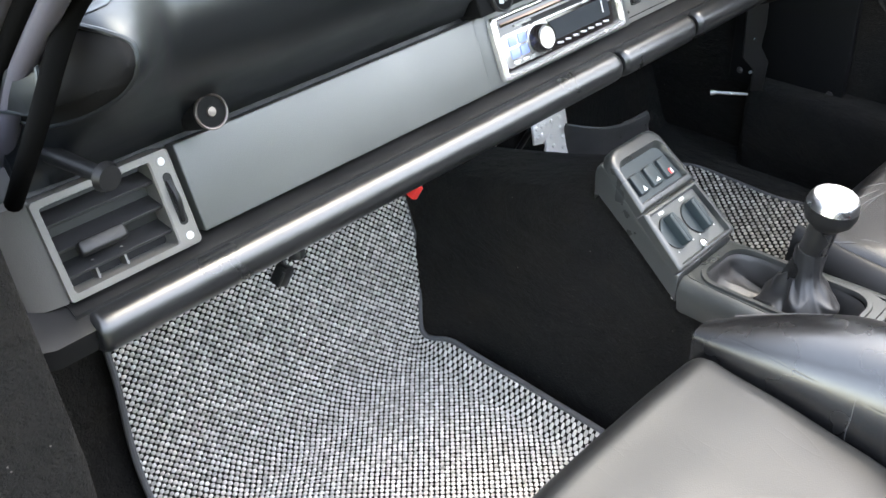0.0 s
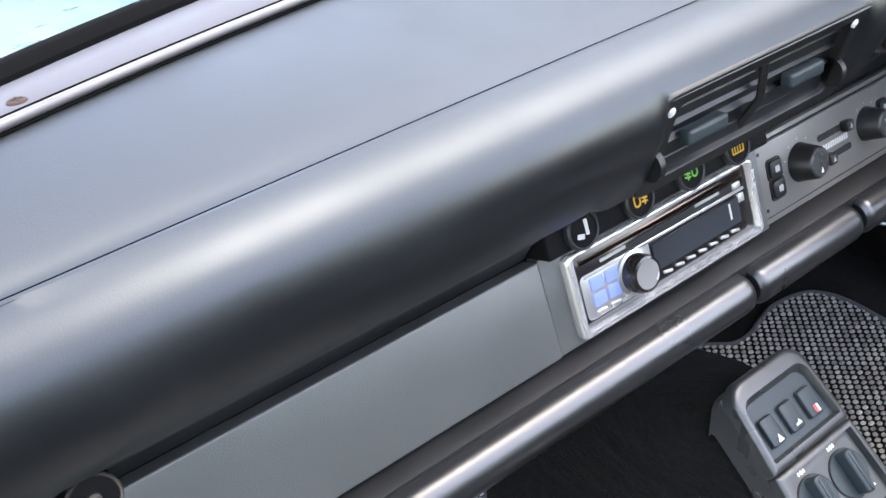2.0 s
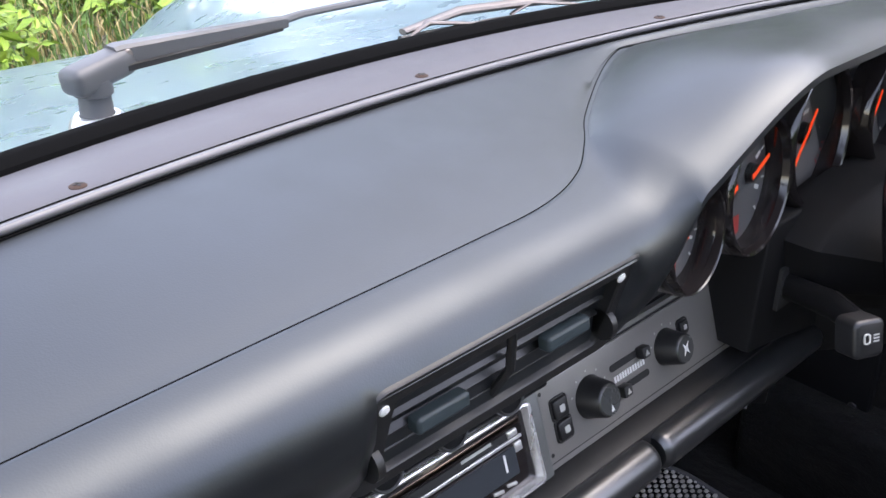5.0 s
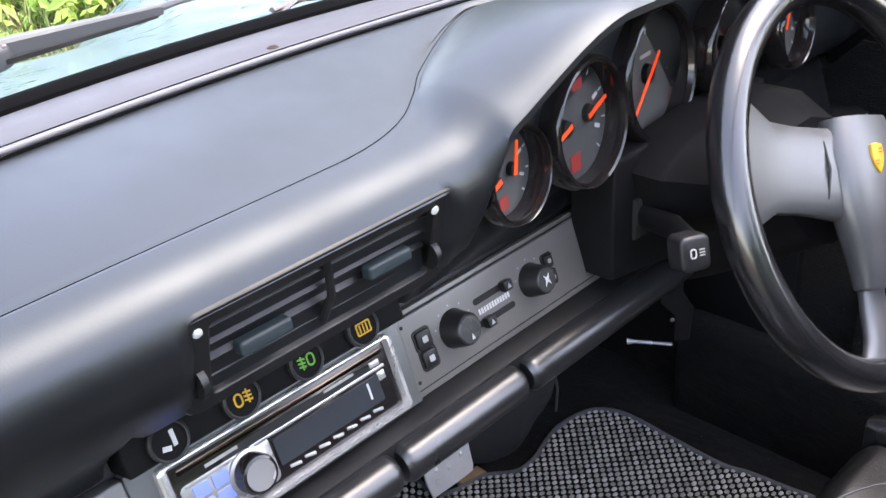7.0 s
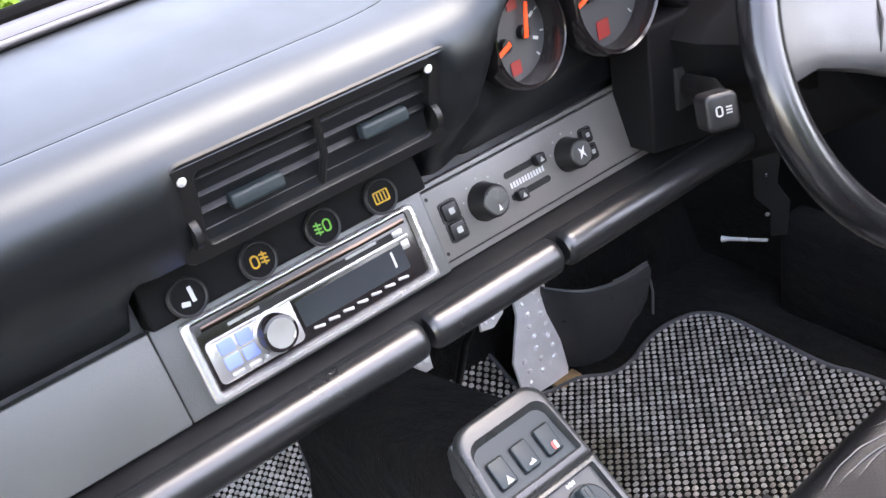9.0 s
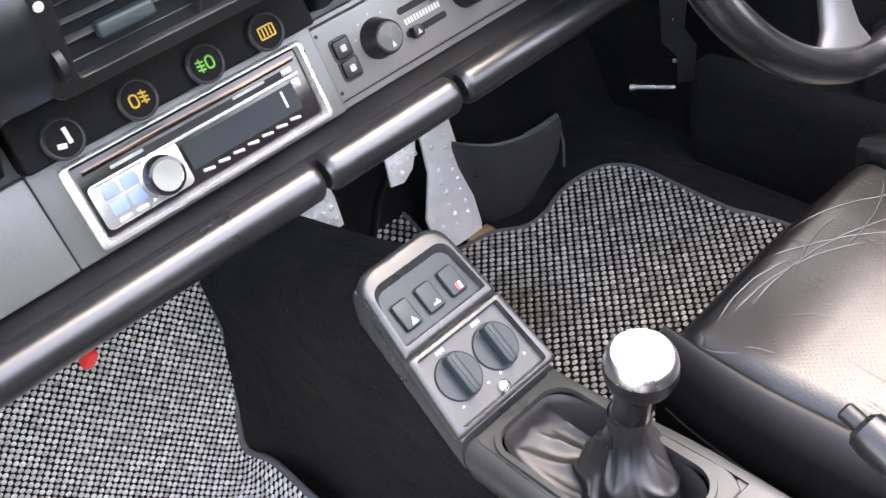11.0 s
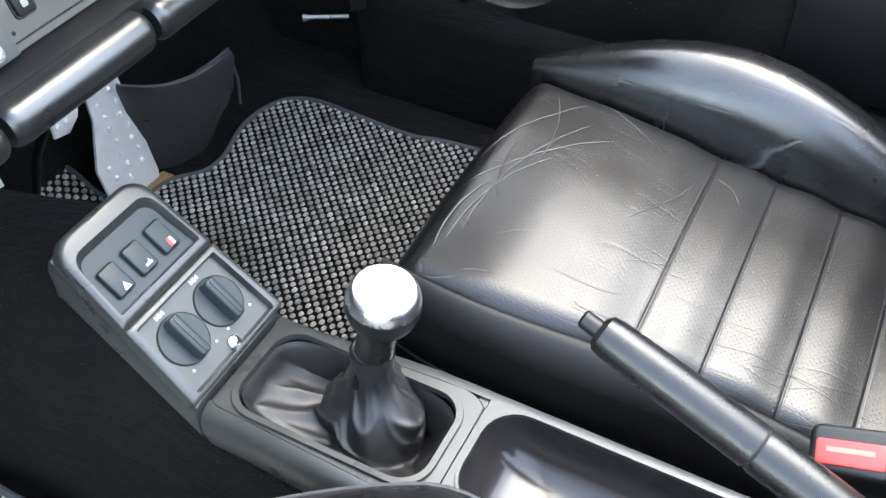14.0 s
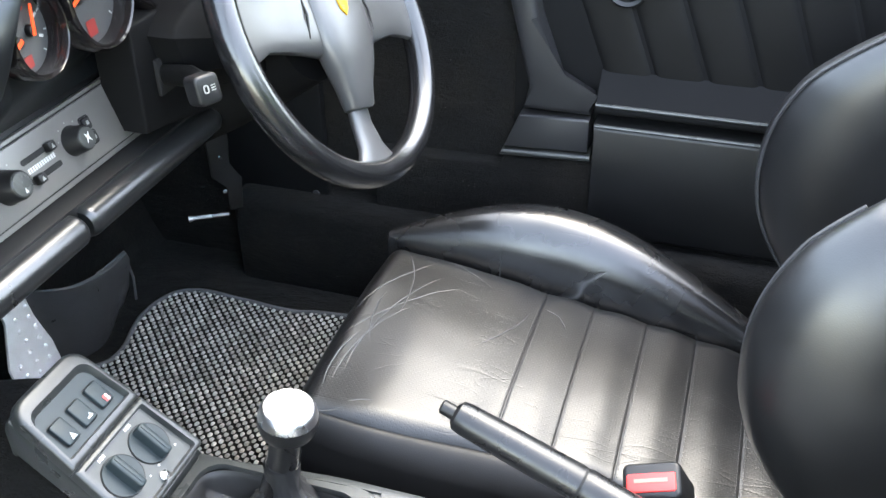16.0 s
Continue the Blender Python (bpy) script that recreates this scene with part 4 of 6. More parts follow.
    part("seat_base", box((0.40, 0.48, 0.06), at(0.30, -0.36, 0.035), 0.01), BLACK, s)
    return s


driver = seat((0.30, -0.35, 0.0), "black leather sports seat with a creased, shiny cushion")
passenger = copy_thing(driver, Matrix.Translation(Vector((0.30 - 0.606, -0.35 - 0.049, 0.046)) * UNIT))
tagged(passenger, "black leather sports seat next to the open door")
for ob in passenger.children_recursive:
    if ob.type == "MESH" and ob.data.materials[0] == WORN:
        ob.material_slots[0].link = "OBJECT"
        ob.material_slots[0].material = LITTLEWORN
# its bolster next to the tunnel is fuller at the front
full = next(ob for ob in passenger.children if ob.name.startswith("side_bolster") and ob.data.materials[0] == LEATHER)
for ob in (full, *full.children):
    ob.data = ob.data.copy()
    for v in ob.data.vertices:
        reach = v.co.x - 0.149 * UNIT
        v.co.x += 0.36 * max(0.0, reach) * smooth(0.05 * UNIT, 0.16 * UNIT, v.co.y)

# ---- centre console ----
console = thing("centre_console", (0, -0.2, 0.24), "satin grey plastic centre console on the tunnel", "console")
SLOPE = frame_of((-0.0065, 0, 0.3305), (1, 0, 0), (0, 0.0644, 0.0550))


def slope(x, y, z=0.0):
    return SLOPE @ Matrix.Translation((x, y, z))


def console_ring(x, y, z, half, side):
    r = 0.008
    return [(x - half, y, z - side), (x - half, y, z - r), (x - half + r * 0.3, y, z - r * 0.3), (x - half + r, y, z), (x, y, z), (x + half - r, y, z), (x + half - r * 0.3, y, z - r * 0.3), (x + half, y, z - r), (x + half, y, z - side)]


rings = [console_ring(-0.0065, y, z, h, s) for y, z, h, s in ((0.046, 0.335, 0.036, 0.03), (0.043, 0.348, 0.041, 0.034), (0.036, 0.354, 0.0435, 0.036), (0.0, 0.3275, 0.0470, 0.034), (-0.070, 0.2675, 0.0510, 0.032))]
part("front_housing", loft(rings), CONSOLE, console, "sloping grey switch housing", sharp=30)


def arch(w0, w1, y0, y1, r0, r1, seg=6):
    """An outline as wide as w0 at its foot y0 and w1 at its top y1, with corners of radius r0 and r1."""
    out = []
    for k, (sx, w, y, sy, r) in enumerate(((1, w1, y1, -1, r1), (-1, w1, y1, -1, r1), (-1, w0, y0, 1, r0), (1, w0, y0, 1, r0))):
        for i in range(seg + 1):
            a = math.pi / 2 * (k + i / seg)
            out.append((sx * (w / 2 - r) + r * math.cos(a), y + sy * r + r * math.sin(a)))
    return out


part("switch_frame", bezel(arch(0.094, 0.087, -0.0236, 0.0475, 0.001, 0.017), arch(0.0825, 0.077, -0.0160, 0.0335, 0.002, 0.012), arch(0.0775, 0.070, -0.0140, 0.0265, 0.0015, 0.010), 0.0085, slope(0, 0, -0.001), 0.004), CONSOLE, console, "raised grey frame, rounded at its top, round three switches")
part("switch_plate", prism(arch(0.080, 0.073, -0.0150, 0.0290, 0.0015, 0.010), 0.002, slope(0, 0, -0.001)), SWITCH, console)
for k, x in enumerate((-0.0235, 0.0, 0.0235)):
    sw = part("rocker_switch", prism(rounded(0.0150, 0.0225, 0.002, 4), 0.0042, slope(x, 0.0035, 0.001), 0.0012), SWITCH, console, "grey rocker switch")
    part("gap", rim(rounded(0.0172, 0.0247, 0.003, 4, x, 0.0035), rounded(0.0152, 0.0227, 0.002, 4, x, 0.0035), 0.0014, slope(0, 0, 0), back=-0.0005), DARK, sw)
    if k == 0:
        part("symbol", prism([(-0.003, -0.003), (0.003, -0.003), (0.0, 0.003)], 0.0004, slope(x + 0.001, -0.003, 0.0056)), WHITE, sw)
    elif k == 1:
        b = prism([(-0.003, -0.0015), (0.003, -0.0015), (0.003, 0.0), (0.0, 0.0005), (-0.003, 0.0)], 0.0004, slope(x + 0.001, -0.003, 0.0056))
        part("symbol", prism([(0.0, 0.0002), (0.0015, 0.0025), (0.0025, 0.0)], 0.0004, slope(x + 0.001, -0.003, 0.0056), bm=b), WHITE, sw)
    else:
        part("symbol", prism(rounded(0.005, 0.006, 0.001, 2), 0.0004, slope(x + 0.001, -0.003, 0.0056)), RED, sw)
        part("symbol", prism(rounded(0.002, 0.006, 0.0005, 2), 0.0006, slope(x + 0.0022, -0.003, 0.0056)), WHITE, sw)
part("knob_frame", bezel(arch(0.1035, 0.0945, -0.0928, -0.0244, 0.003, 0.001), arch(0.0890, 0.0835, -0.0885, -0.0290, 0.003, 0.002), arch(0.0855, 0.0800, -0.0865, -0.0310, 0.002, 0.002), 0.0075, slope(0, 0, -0.001), 0.003), CONSOLE, console, "grey frame round two dials")
part("knob_plate", prism(arch(0.0875, 0.0820, -0.0875, -0.0300, 0.002, 0.002), 0.0016, slope(0, 0, -0.001)), KNOBPLATE, console, "dark satin plate under the dials")
for x in (-0.0202, 0.0190):
    kn = part("dial", lathe([(0.0001, 0), (0.0185, 0), (0.0183, 0.0012), (0.0001, 0.0014)], slope(x, -0.0565, 0.0006), 40), SWITCH, console, "round dial with a raised grip")
    part("grip", prism(rounded(0.0088, 0.0350, 0.0030, 5), 0.0120, slope(x, -0.0565, 0.0012), 0.0020), SWITCH, kn)
    part("grip_ridge", prism(rounded(0.0026, 0.0310, 0.0012, 4), 0.0012, slope(x, -0.0565, 0.0128), 0.0004), SWITCH, kn)
    part("groove", rim(rounded(0.0385, 0.0385, 0.01924, 8), rounded(0.0372, 0.0372, 0.0185, 8), 0.0012, slope(x, -0.0565, 0.0003)), DARK, kn)
for x, y in ((-0.0322, -0.0763), (0.0343, -0.0747), (0.0085, -0.0745), (-0.0045, -0.0745)):
    part("mark", lathe([(0.0001, 0), (0.0010, 0), (0.0010, 0.0004), (0.0001, 0.0004)], slope(x, y, 0.0007), 10), WHITE, console)
part("button", lathe([(0.0001, 0), (0.005, 0), (0.005, 0.003), (0.003, 0.0045), (0.0001, 0.0048)], slope(0.0036, -0.0838, 0.0006), 18), CHROME, console, "small chromed push button")
for x, y in ((-0.0204, -0.0335), (0.0172, -0.0333)):
    b = box((0.0016, 0.0030, 0.0004), slope(x - 0.0032, y, 0.0008))
    box((0.0016, 0.0030, 0.0004), slope(x + 0.0032, y, 0.0008), bm=b)
    box((0.0050, 0.0011, 0.0004), slope(x, y - 0.0002, 0.0008), bm=b)
    part("symbol", box((0.0022, 0.0034, 0.0004), slope(x, y, 0.0009), bm=b), WHITE, console)
# the level part, with an opening for the lever and a tray behind it
Z = 0.262


def flat_shape(y):
    return -0.0575 - 0.005 * smooth(-0.08, -0.22, y), 0.0455 + 0.010 * smooth(-0.08, -0.22, y)


ys = [-0.071 - 0.41 * i / 24 for i in range(25)]
part("side_left", loft([[(flat_shape(y)[0] + a, y, Z + b) for a, b in ((0.004, -0.040), (0.0, -0.020), (0.0008, -0.011), (0.0035, -0.005), (0.0075, -0.0015), (0.013, 0.0), (0.014, 0.0), (0.014, -0.040))] for y in ys]), CONSOLE, console)
part("side_right", loft([[(flat_shape(y)[1] - a, y, Z + b) for a, b in ((0.0, -0.066), (0.0, -0.006), (0.002, -0.0015), (0.006, 0.0), (0.010, 0.0), (0.010, -0.066))] for y in ys]), CONSOLE, console)
hole = rounded(0.078, 0.150, 0.022, 6, -0.003, -0.157)
plate = [(max(flat_shape(max(min(y, -0.072), -0.243))[0] + 0.012, min(flat_shape(y)[1] - 0.009, -0.003 + (x + 0.003) * 1.25)), max(-0.243, min(-0.072, -0.157 + (y + 0.157) * 1.25))) for x, y in hole]
part("lever_plate", rim(plate, hole, 0.0005, at(0, 0, Z), back=-0.004), CONSOLE, console)
part("lever_frame", rim(rounded(0.084, 0.156, 0.024, 6, -0.003, -0.157), rounded(0.074, 0.146, 0.020, 6, -0.003, -0.157), 0.0035, at(0, 0, Z), back=-0.002), CONSOLE, console, "raised rim round the gear lever")
tray = rounded(0.080, 0.22, 0.026, 6, 0.003, -0.3600)
plate = [(max(-0.0505, min(0.0465, x * 1.3)), max(-0.48, min(-0.243, -0.36 + (y + 0.36) * 1.2))) for x, y in tray]
part("tray_plate", rim(plate, tray, 0.0005, at(0, 0, Z), back=-0.004), CONSOLE, console)
part("tray_rim", rim(rounded(0.085, 0.225, 0.028, 6, 0.003, -0.3600), tray, 0.003, at(0, 0, Z), back=-0.002), CONSOLE, console)
rings = [[(0.003 + (x - 0.003) * s, -0.36 + (y + 0.36) * (0.3 + 0.7 * s), Z - d) for x, y in tray] for s, d in ((1.0, 0.0), (0.96, 0.012), (0.88, 0.024), (0.7, 0.033), (0.4, 0.037), (0.02, 0.038))]
part("tray", loft(rings, caps=False), TRAY, console, "moulded glossy black storage tray")
part("bridge", box((0.098, 0.014, 0.003), at(-0.002, -0.2425, Z - 0.0035)), CONSOLE, console)
part("bolt", lathe([(0.0001, 0), (0.003, 0), (0.002, 0.002), (0.0001, 0.002)], frame_of((-0.0525, -0.0655, 0.236), (0, -1, 0), (0, 0, 1)), 10), CHROME, console)

# ---- gear lever ----
lever = thing("gear_lever", (0.018, -0.155, 0.20), "gear lever with a polished knob and black leather boot", "gear lever")
axis = [(0.016, -0.158, 0.262), (0.0185, -0.168, 0.300), (0.021, -0.1745, 0.335)]
part("shaft", tube(axis, [0.0155, 0.0135, 0.0140], 20), LEATHER, lever, "leather-wrapped lever shaft")
KNOB = frame_of((0.021, -0.1745, 0.330), (1, 0, 0), (0, 0.97, 0.12))
knob = part("knob", lathe([(0.012, 0.0), (0.015, 0.004), (0.0225, 0.012), (0.0248, 0.020), (0.0245, 0.027)], KNOB, 36), BLACK, lever, "rounded black knob")
part("cap", lathe([(0.0243, 0.0265), (0.0232, 0.032), (0.0212, 0.0358), (0.0200, 0.0366)], KNOB, 40), CHROME, knob, "polished metal knob cap")
part("cap_face", lathe([(0.0202, 0.0365), (0.0196, 0.0371), (0.0001, 0.0373)], KNOB, 40), SILVER, knob, "brushed metal disc on the knob")
rings = []
steps = [(0.0, 1.0, 0.2600), (0.05, 0.965, 0.2565), (0.12, 0.90, 0.250), (0.20, 0.82, 0.243), (0.28, 0.75, 0.237), (0.35, 0.69, 0.234), (0.42, 0.665, 0.236), (0.50, 0.66, 0.241), (0.58, 0.65, 0.248), (0.66, 0.58, 0.257), (0.74, 0.475, 0.266), (0.82, 0.36, 0.276), (0.89, 0.27, 0.286), (0.94, 0.235, 0.294), (1.0, 0.22, 0.304)]
for f, s_, z in curve(steps, 5):
    ring = []
    bag = smooth(0.12, 0.42, f)
    cx, cy = -0.003 + 0.015 * bag + 0.006 * smooth(0.6, 1, f), -0.157 - 0.010 * bag
    for i in range(160):
        a = 2 * math.pi * i / 160
        c, q = math.cos(a), math.sin(a)
        e = 4 - 2 * smooth(0.08, 0.4, f)
        k = (abs(c) ** e + abs(q) ** e) ** (-1 / e)
        rx, ry = (0.038 + 0.014 * bag) * s_, (0.074 - 0.016 * bag) * s_
        rx, ry = rx + (0.0148 - rx) * smooth(0.72, 0.96, f), ry + (0.0148 - ry) * smooth(0.72, 0.96, f)
        soft = noise.noise(Vector((1.1 * c, 1.1 * q, 2.2 * f)))
        ring_fold = 0.5 - 2.2 * abs(noise.noise(Vector((0.9 * c + 3, 0.9 * q, 5.2 * f + 0.9 * math.cos(a + 1) + 0.8 * soft))))
        long_fold = 0.5 - 2.2 * abs(noise.noise(Vector((1.9 * math.cos(a + f) + 4, 1.9 * math.sin(a + f), 1.3 * f))))
        fold = ring_fold * (0.4 + 0.8 * smooth(0.35, 0.5, f)) * (1 - 0.6 * smooth(0.78, 0.9, f)) + long_fold * (0.9 - 0.5 * smooth(0.35, 0.5, f) + 0.5 * smooth(0.78, 0.9, f))
        pocket = 0.016 * (0.5 + 0.5 * math.cos(a + 0.7)) * smooth(0.05, 0.2, f) * (1 - smooth(0.36, 0.5, f))
        mid = smooth(0.03, 0.22, f) * (1 - 0.75 * smooth(0.84, 0.95, f))
        swell = 1 + mid * (0.085 * fold + 0.16 * soft)
        ring.append((cx + rx * k * swell * c, cy + ry * k * swell * q, z + 0.0060 * mid * (fold - 0.3) * (1 - 0.5 * smooth(0.5, 0.8, f)) + 0.006 * mid * soft - pocket))
    rings.append(ring)
part("collar", tube([(0.0185, -0.1665, 0.2925), (0.0188, -0.1675, 0.3005), (0.0190, -0.1680, 0.3040)], [0.0152, 0.0150, 0.0140], 28), BOOT, lever, "gathered leather collar of the boot")
part("boot", loft(rings, caps=False), BOOT, lever, "creased black leather gear boot", sharp=80)

# ---- hand brake, belt buckle ----
brake = thing("hand_brake", (0.02, -0.50, 0.30), "black hand brake lever beside the seat", "hand brake")
A, B, C = Vector((0.044, -0.306, 0.376)), Vector((0.030, -0.412, 0.343)), Vector((0.010, -0.58, 0.285))
d = (B - A).normalized()
part("grip", tube([A + d * 0.004, A + d * 0.007, A + d * 0.014, A + (B - A) * 0.5, B - d * 0.001], [0.008, 0.0118, 0.0130, 0.0138, 0.0142], 22), GRIP, brake, "grained black hand brake grip")
part("release_button", tube([A - d * 0.008, A - d * 0.0065, A + d * 0.006], [0.004, 0.0058, 0.0058], 16), BLACK, brake, "black release button")
part("ring", tube([B - d * 0.002, B + d * 0.002], [0.0135, 0.0135], 22), DARK, brake)
part("arm", tube([B + d * 0.001, B + d * 0.004, C], [0.0135, 0.0146, 0.0150], 22), GRIP, brake, "black hand brake arm")
buckle = thing("belt_buckle", (0.075, -0.49, 0.20), "black seat belt buckle with a red push button", "seat belt buckle")
BK = frame_of((0.0600, -0.4630, 0.3270), (0.05, -0.94, 0.33), Vector((-0.45, 0.2, 0.87)).cross(Vector((0.05, -0.94, 0.33))))
body = part("body", prism(rounded(0.046, 0.030, 0.006, 4), 0.050, BK @ Matrix.Translation((0, 0.003, -0.047)), 0.004), BLACK, buckle, "black plastic buckle body")
part("push_button", prism(rounded(0.038, 0.0150, 0.002, 3), 0.003, BK @ Matrix.Translation((0, 0.001, 0.0015)), 0.001), RED, buckle, "red push button")
part("lettering_bar", box((0.026, 0.0030, 0.0004), BK @ Matrix.Translation((0, 0.0025, 0.0046))), PINK, buckle)
part("stalk", tube([(0.076, -0.470, 0.295), (0.085, -0.495, 0.24), (0.085, -0.53, 0.12)], [0.018, 0.018, 0.018], 14, flat=0.7), BLACK, buckle)

# ---- air vents ----
def air_vent(m, w, h, label, bars, handles, posts, rivets):
    """A louvred vent; x along it, y up, z out of its face."""
    o = m.translation
    v = thing("air_vent", o, label, "air vent", "dashboard vents")
    wide = w > 0.12
    shape = rounded(w, h, 0.010 if wide else 0.003, 5)
    ix, iw, ih = (0.0, w - 0.034, h - 0.018) if wide else (-0.0055, w - 0.021, h - 0.010)
    hole = rounded(iw, ih, 0.004 if wide else 0.002, 5, ix, 0.0)
    skin = BLACK if wide else PLATE
    part("frame", rim(shape, hole, 0.006, m, back=-0.022), skin, v, "grained frame")
    part("backing", box((iw + 0.004, ih + 0.004, 0.002), m @ Matrix.Translation((ix, 0, -0.021))), DARK, v)
    for k in range(bars):
        y = -ih / 2 + ih * (k + 0.75) / (bars + 0.3)
        part("slat", box((iw + 0.002, 0.0024, 0.016 if wide else 0.019), m @ Matrix.Translation((ix, y, -0.007)) @ pose(0, 0, 0, 24), 0.0008), BLACK if wide else PULL, v)
    for x in posts:
        if wide:
            part("post", tube([m @ Vector((x, -ih / 2, 0.0)), m @ Vector((x, 0, 0.006)), m @ Vector((x, ih / 2, 0.0))], 0.0024, 8), BLACK, v)
        else:
            part("post", box((0.0016, 0.014, 0.010), m @ Matrix.Translation((x, -ih / 2 + 0.006, -0.008))), skin, v)
    for x, y in handles:
        part("tab", prism(rounded(0.032, 0.0085, 0.002, 3) if wide else rounded(0.032, 0.0100, 0.003, 3), 0.007, m @ Matrix.Translation((x, y, 0.001)) @ pose(0, 0, 0, -22), 0.002), SWITCH if wide else BLACK, v, "grey finger tab")
    if not wide:
        part("wheel_slot", prism(rounded(0.0060, 0.036, 0.0028, 4), 0.0004, m @ Matrix.Translation((0.0395, 0, 0.0058))), DARK, v)
        part("thumb_wheel", tube(curve([m @ Vector((0.0395, -0.015, 0.0055)), m @ Vector((0.0395, 0.0, 0.0100)), m @ Vector((0.0395, 0.013, 0.0058))]), 0.0022, 8), BLACK, v, "narrow thumb wheel")
    for x, y in rivets:
        part("rivet", lathe([(0.0001, 0), (0.0028, 0), (0.0025, 0.0010), (0.0001, 0.0015)], m @ Matrix.Translation((x, y, 0.0058)), 14), WHITE, v, "small white plug")
    return v


VENT = frame_of((-0.1015, 0.0030, 0.6345), (1, 0.004, 0), (0, -0.27, 0.96))
v = air_vent(VENT, 0.183, 0.066, "black louvred centre vent with two grey tabs", 4, ((-0.042, -0.006), (0.042, -0.002)), (0.0,), ((-0.0815, 0.0225), (0.0735, 0.0225)))
for x in (-0.0815, 0.0765):
    part("wheel", tube([VENT @ Vector((x - 0.002, -0.012, 0.004)), VENT @ Vector((x + 0.002, -0.012, 0.004))], 0.009, 18), BLACK, v, "thumb wheel")
air_vent(face(-0.5515, 0.0290, 0.004), 0.094, 0.066, "grey louvred side vent at the dash end", 3, ((-0.014, -0.006),), (-0.022, -0.002), ((0.0395, 0.0258), (0.0395, -0.0258)))

# ---- glove box lock, side pull ----
lock = thing("glove_box_lock", FACE @ Vector((-0.4685, 0.067, 0.0)), "round black glove box lock with a chrome ring", "lock")
LM = face(-0.4790, 0.0755, 0.016) @ Matrix.Diagonal((0.74, 0.74, 1.0, 1.0))
part("barrel", lathe([(0.0001, -0.02), (0.0150, -0.02), (0.0150, 0.017), (0.0140, 0.019), (0.0001, 0.019)], LM, 30), SHROUD, lock)
part("ring", lathe([(0.0145, 0.0175), (0.0156, 0.018), (0.0159, 0.0198), (0.0150, 0.0206), (0.0138, 0.0202), (0.0136, 0.0190)], LM, 34), STEEL, lock, "chrome ring")
part("keyhole", lathe([(0.0001, 0.019), (0.0045, 0.019), (0.0040, 0.0205), (0.0001, 0.0207)], LM, 16), STEEL, lock)
pull = thing("pull_knob", (-0.576, 0.043, 0.575), "small black pull knob over the side vent", "pull knob")
P, Q = Vector((-0.5775, 0.050, 0.578)), Vector((-0.5691, 0.0050, 0.5765))
part("stem", tube([P, Q], [0.006, 0.005], 12), BLACK, pull)
part("head", tube([Q, Q + (Q - P) * 0.06, Q + (Q - P) * 0.16], [0.0068, 0.0092, 0.0075], 18), BLACK, pull, "glossy black head")

# ---- radio ----
radio = thing("radio", FACE @ Vector((-0.110, 0.03, 0)), "car radio with silver bezel and lit blue keys", "radio")
RM = face(-0.1105, 0.0295, 0.0)
part("bezel", bezel(rounded(0.1735, 0.0545, 0.004, 5), rounded(0.1645, 0.0492, 0.003, 5, 0.0006, 0.0010), rounded(0.1590, 0.0462, 0.002, 5, 0.0008, 0.0012), 0.0100, RM, 0.0022, 0.004), BEZEL, radio, "polished silver bezel")
body = part("fascia", prism(rounded(0.1635, 0.0470, 0.003, 4), 0.009, RM @ Matrix.Translation((0, 0.0005, -0.003)), 0.0015), PIANO, radio, "gloss black fascia")
# a brown reflection in the gloss black, painted as a band
part("bronze_band", box((0.152, 0.0036, 0.0012), RM @ Matrix.Translation((0.001, 0.0185, 0.0063)), 0.0004), BROWNSHEEN, radio, "brown reflection painted as a band above the slot")
part("slot", box((0.120, 0.0045, 0.0012), RM @ Matrix.Translation((0.012, 0.0125, 0.0060))), DARK, radio, "disc slot")
part("slot_lip", box((0.150, 0.0022, 0.0014), RM @ Matrix.Translation((0.001, 0.0088, 0.0064)), 0.0005), SILVER, radio)
part("display", prism(rounded(0.084, 0.0175, 0.001, 2), 0.0012, RM @ Matrix.Translation((0.0265, -0.0035, 0.0058))), LCD, radio, "dark grey display")
part("display_bar", box((0.0016, 0.011, 0.0003), RM @ Matrix.Translation((0.059, -0.002, 0.0071))), WHITE, radio)
part("key_panel", prism(rounded(0.060, 0.029, 0.004, 4), 0.0012, RM @ Matrix.Translation((-0.0475, -0.0045, 0.0052)), 0.0005), SILVER, radio, "silver panel round the keys and knob")
for i in range(2):
    for j in range(2):
        part("key", prism(rounded(0.0105, 0.0085, 0.0012, 2), 0.0016, RM @ Matrix.Translation((-0.0655 + 0.0125 * i, 0.0025 - 0.0105 * j, 0.0058)), 0.0005), BLUEKEY, radio, "pale blue lit key")
for i in range(3):
    part("small_key", prism(rounded(0.0085, 0.0035, 0.001, 2), 0.0016, RM @ Matrix.Translation((-0.0655 + 0.0115 * i, -0.0165, 0.0058)), 0.0005), SILVER, radio)
kn = part("volume_knob", lathe([(0.0125, 0.0), (0.0122, 0.010), (0.0112, 0.0125), (0.0095, 0.0130)], RM @ Matrix.Translation((-0.0345, -0.0045, 0.0055)), 36), PIANO, radio, "round volume knob")
part("knob_face", lathe([(0.0001, 0.0128), (0.0094, 0.0130), (0.0101, 0.0122)][::-1], RM @ Matrix.Translation((-0.0345, -0.0045, 0.0055)), 36), SILVER, kn, "spun silver knob face")
part("knob_collar", lathe([(0.0122, 0.0), (0.0150, 0.0), (0.0146, 0.0025), (0.0124, 0.003)], RM @ Matrix.Translation((-0.0345, -0.0045, 0.0055)), 36), SILVER, radio, "silver collar")
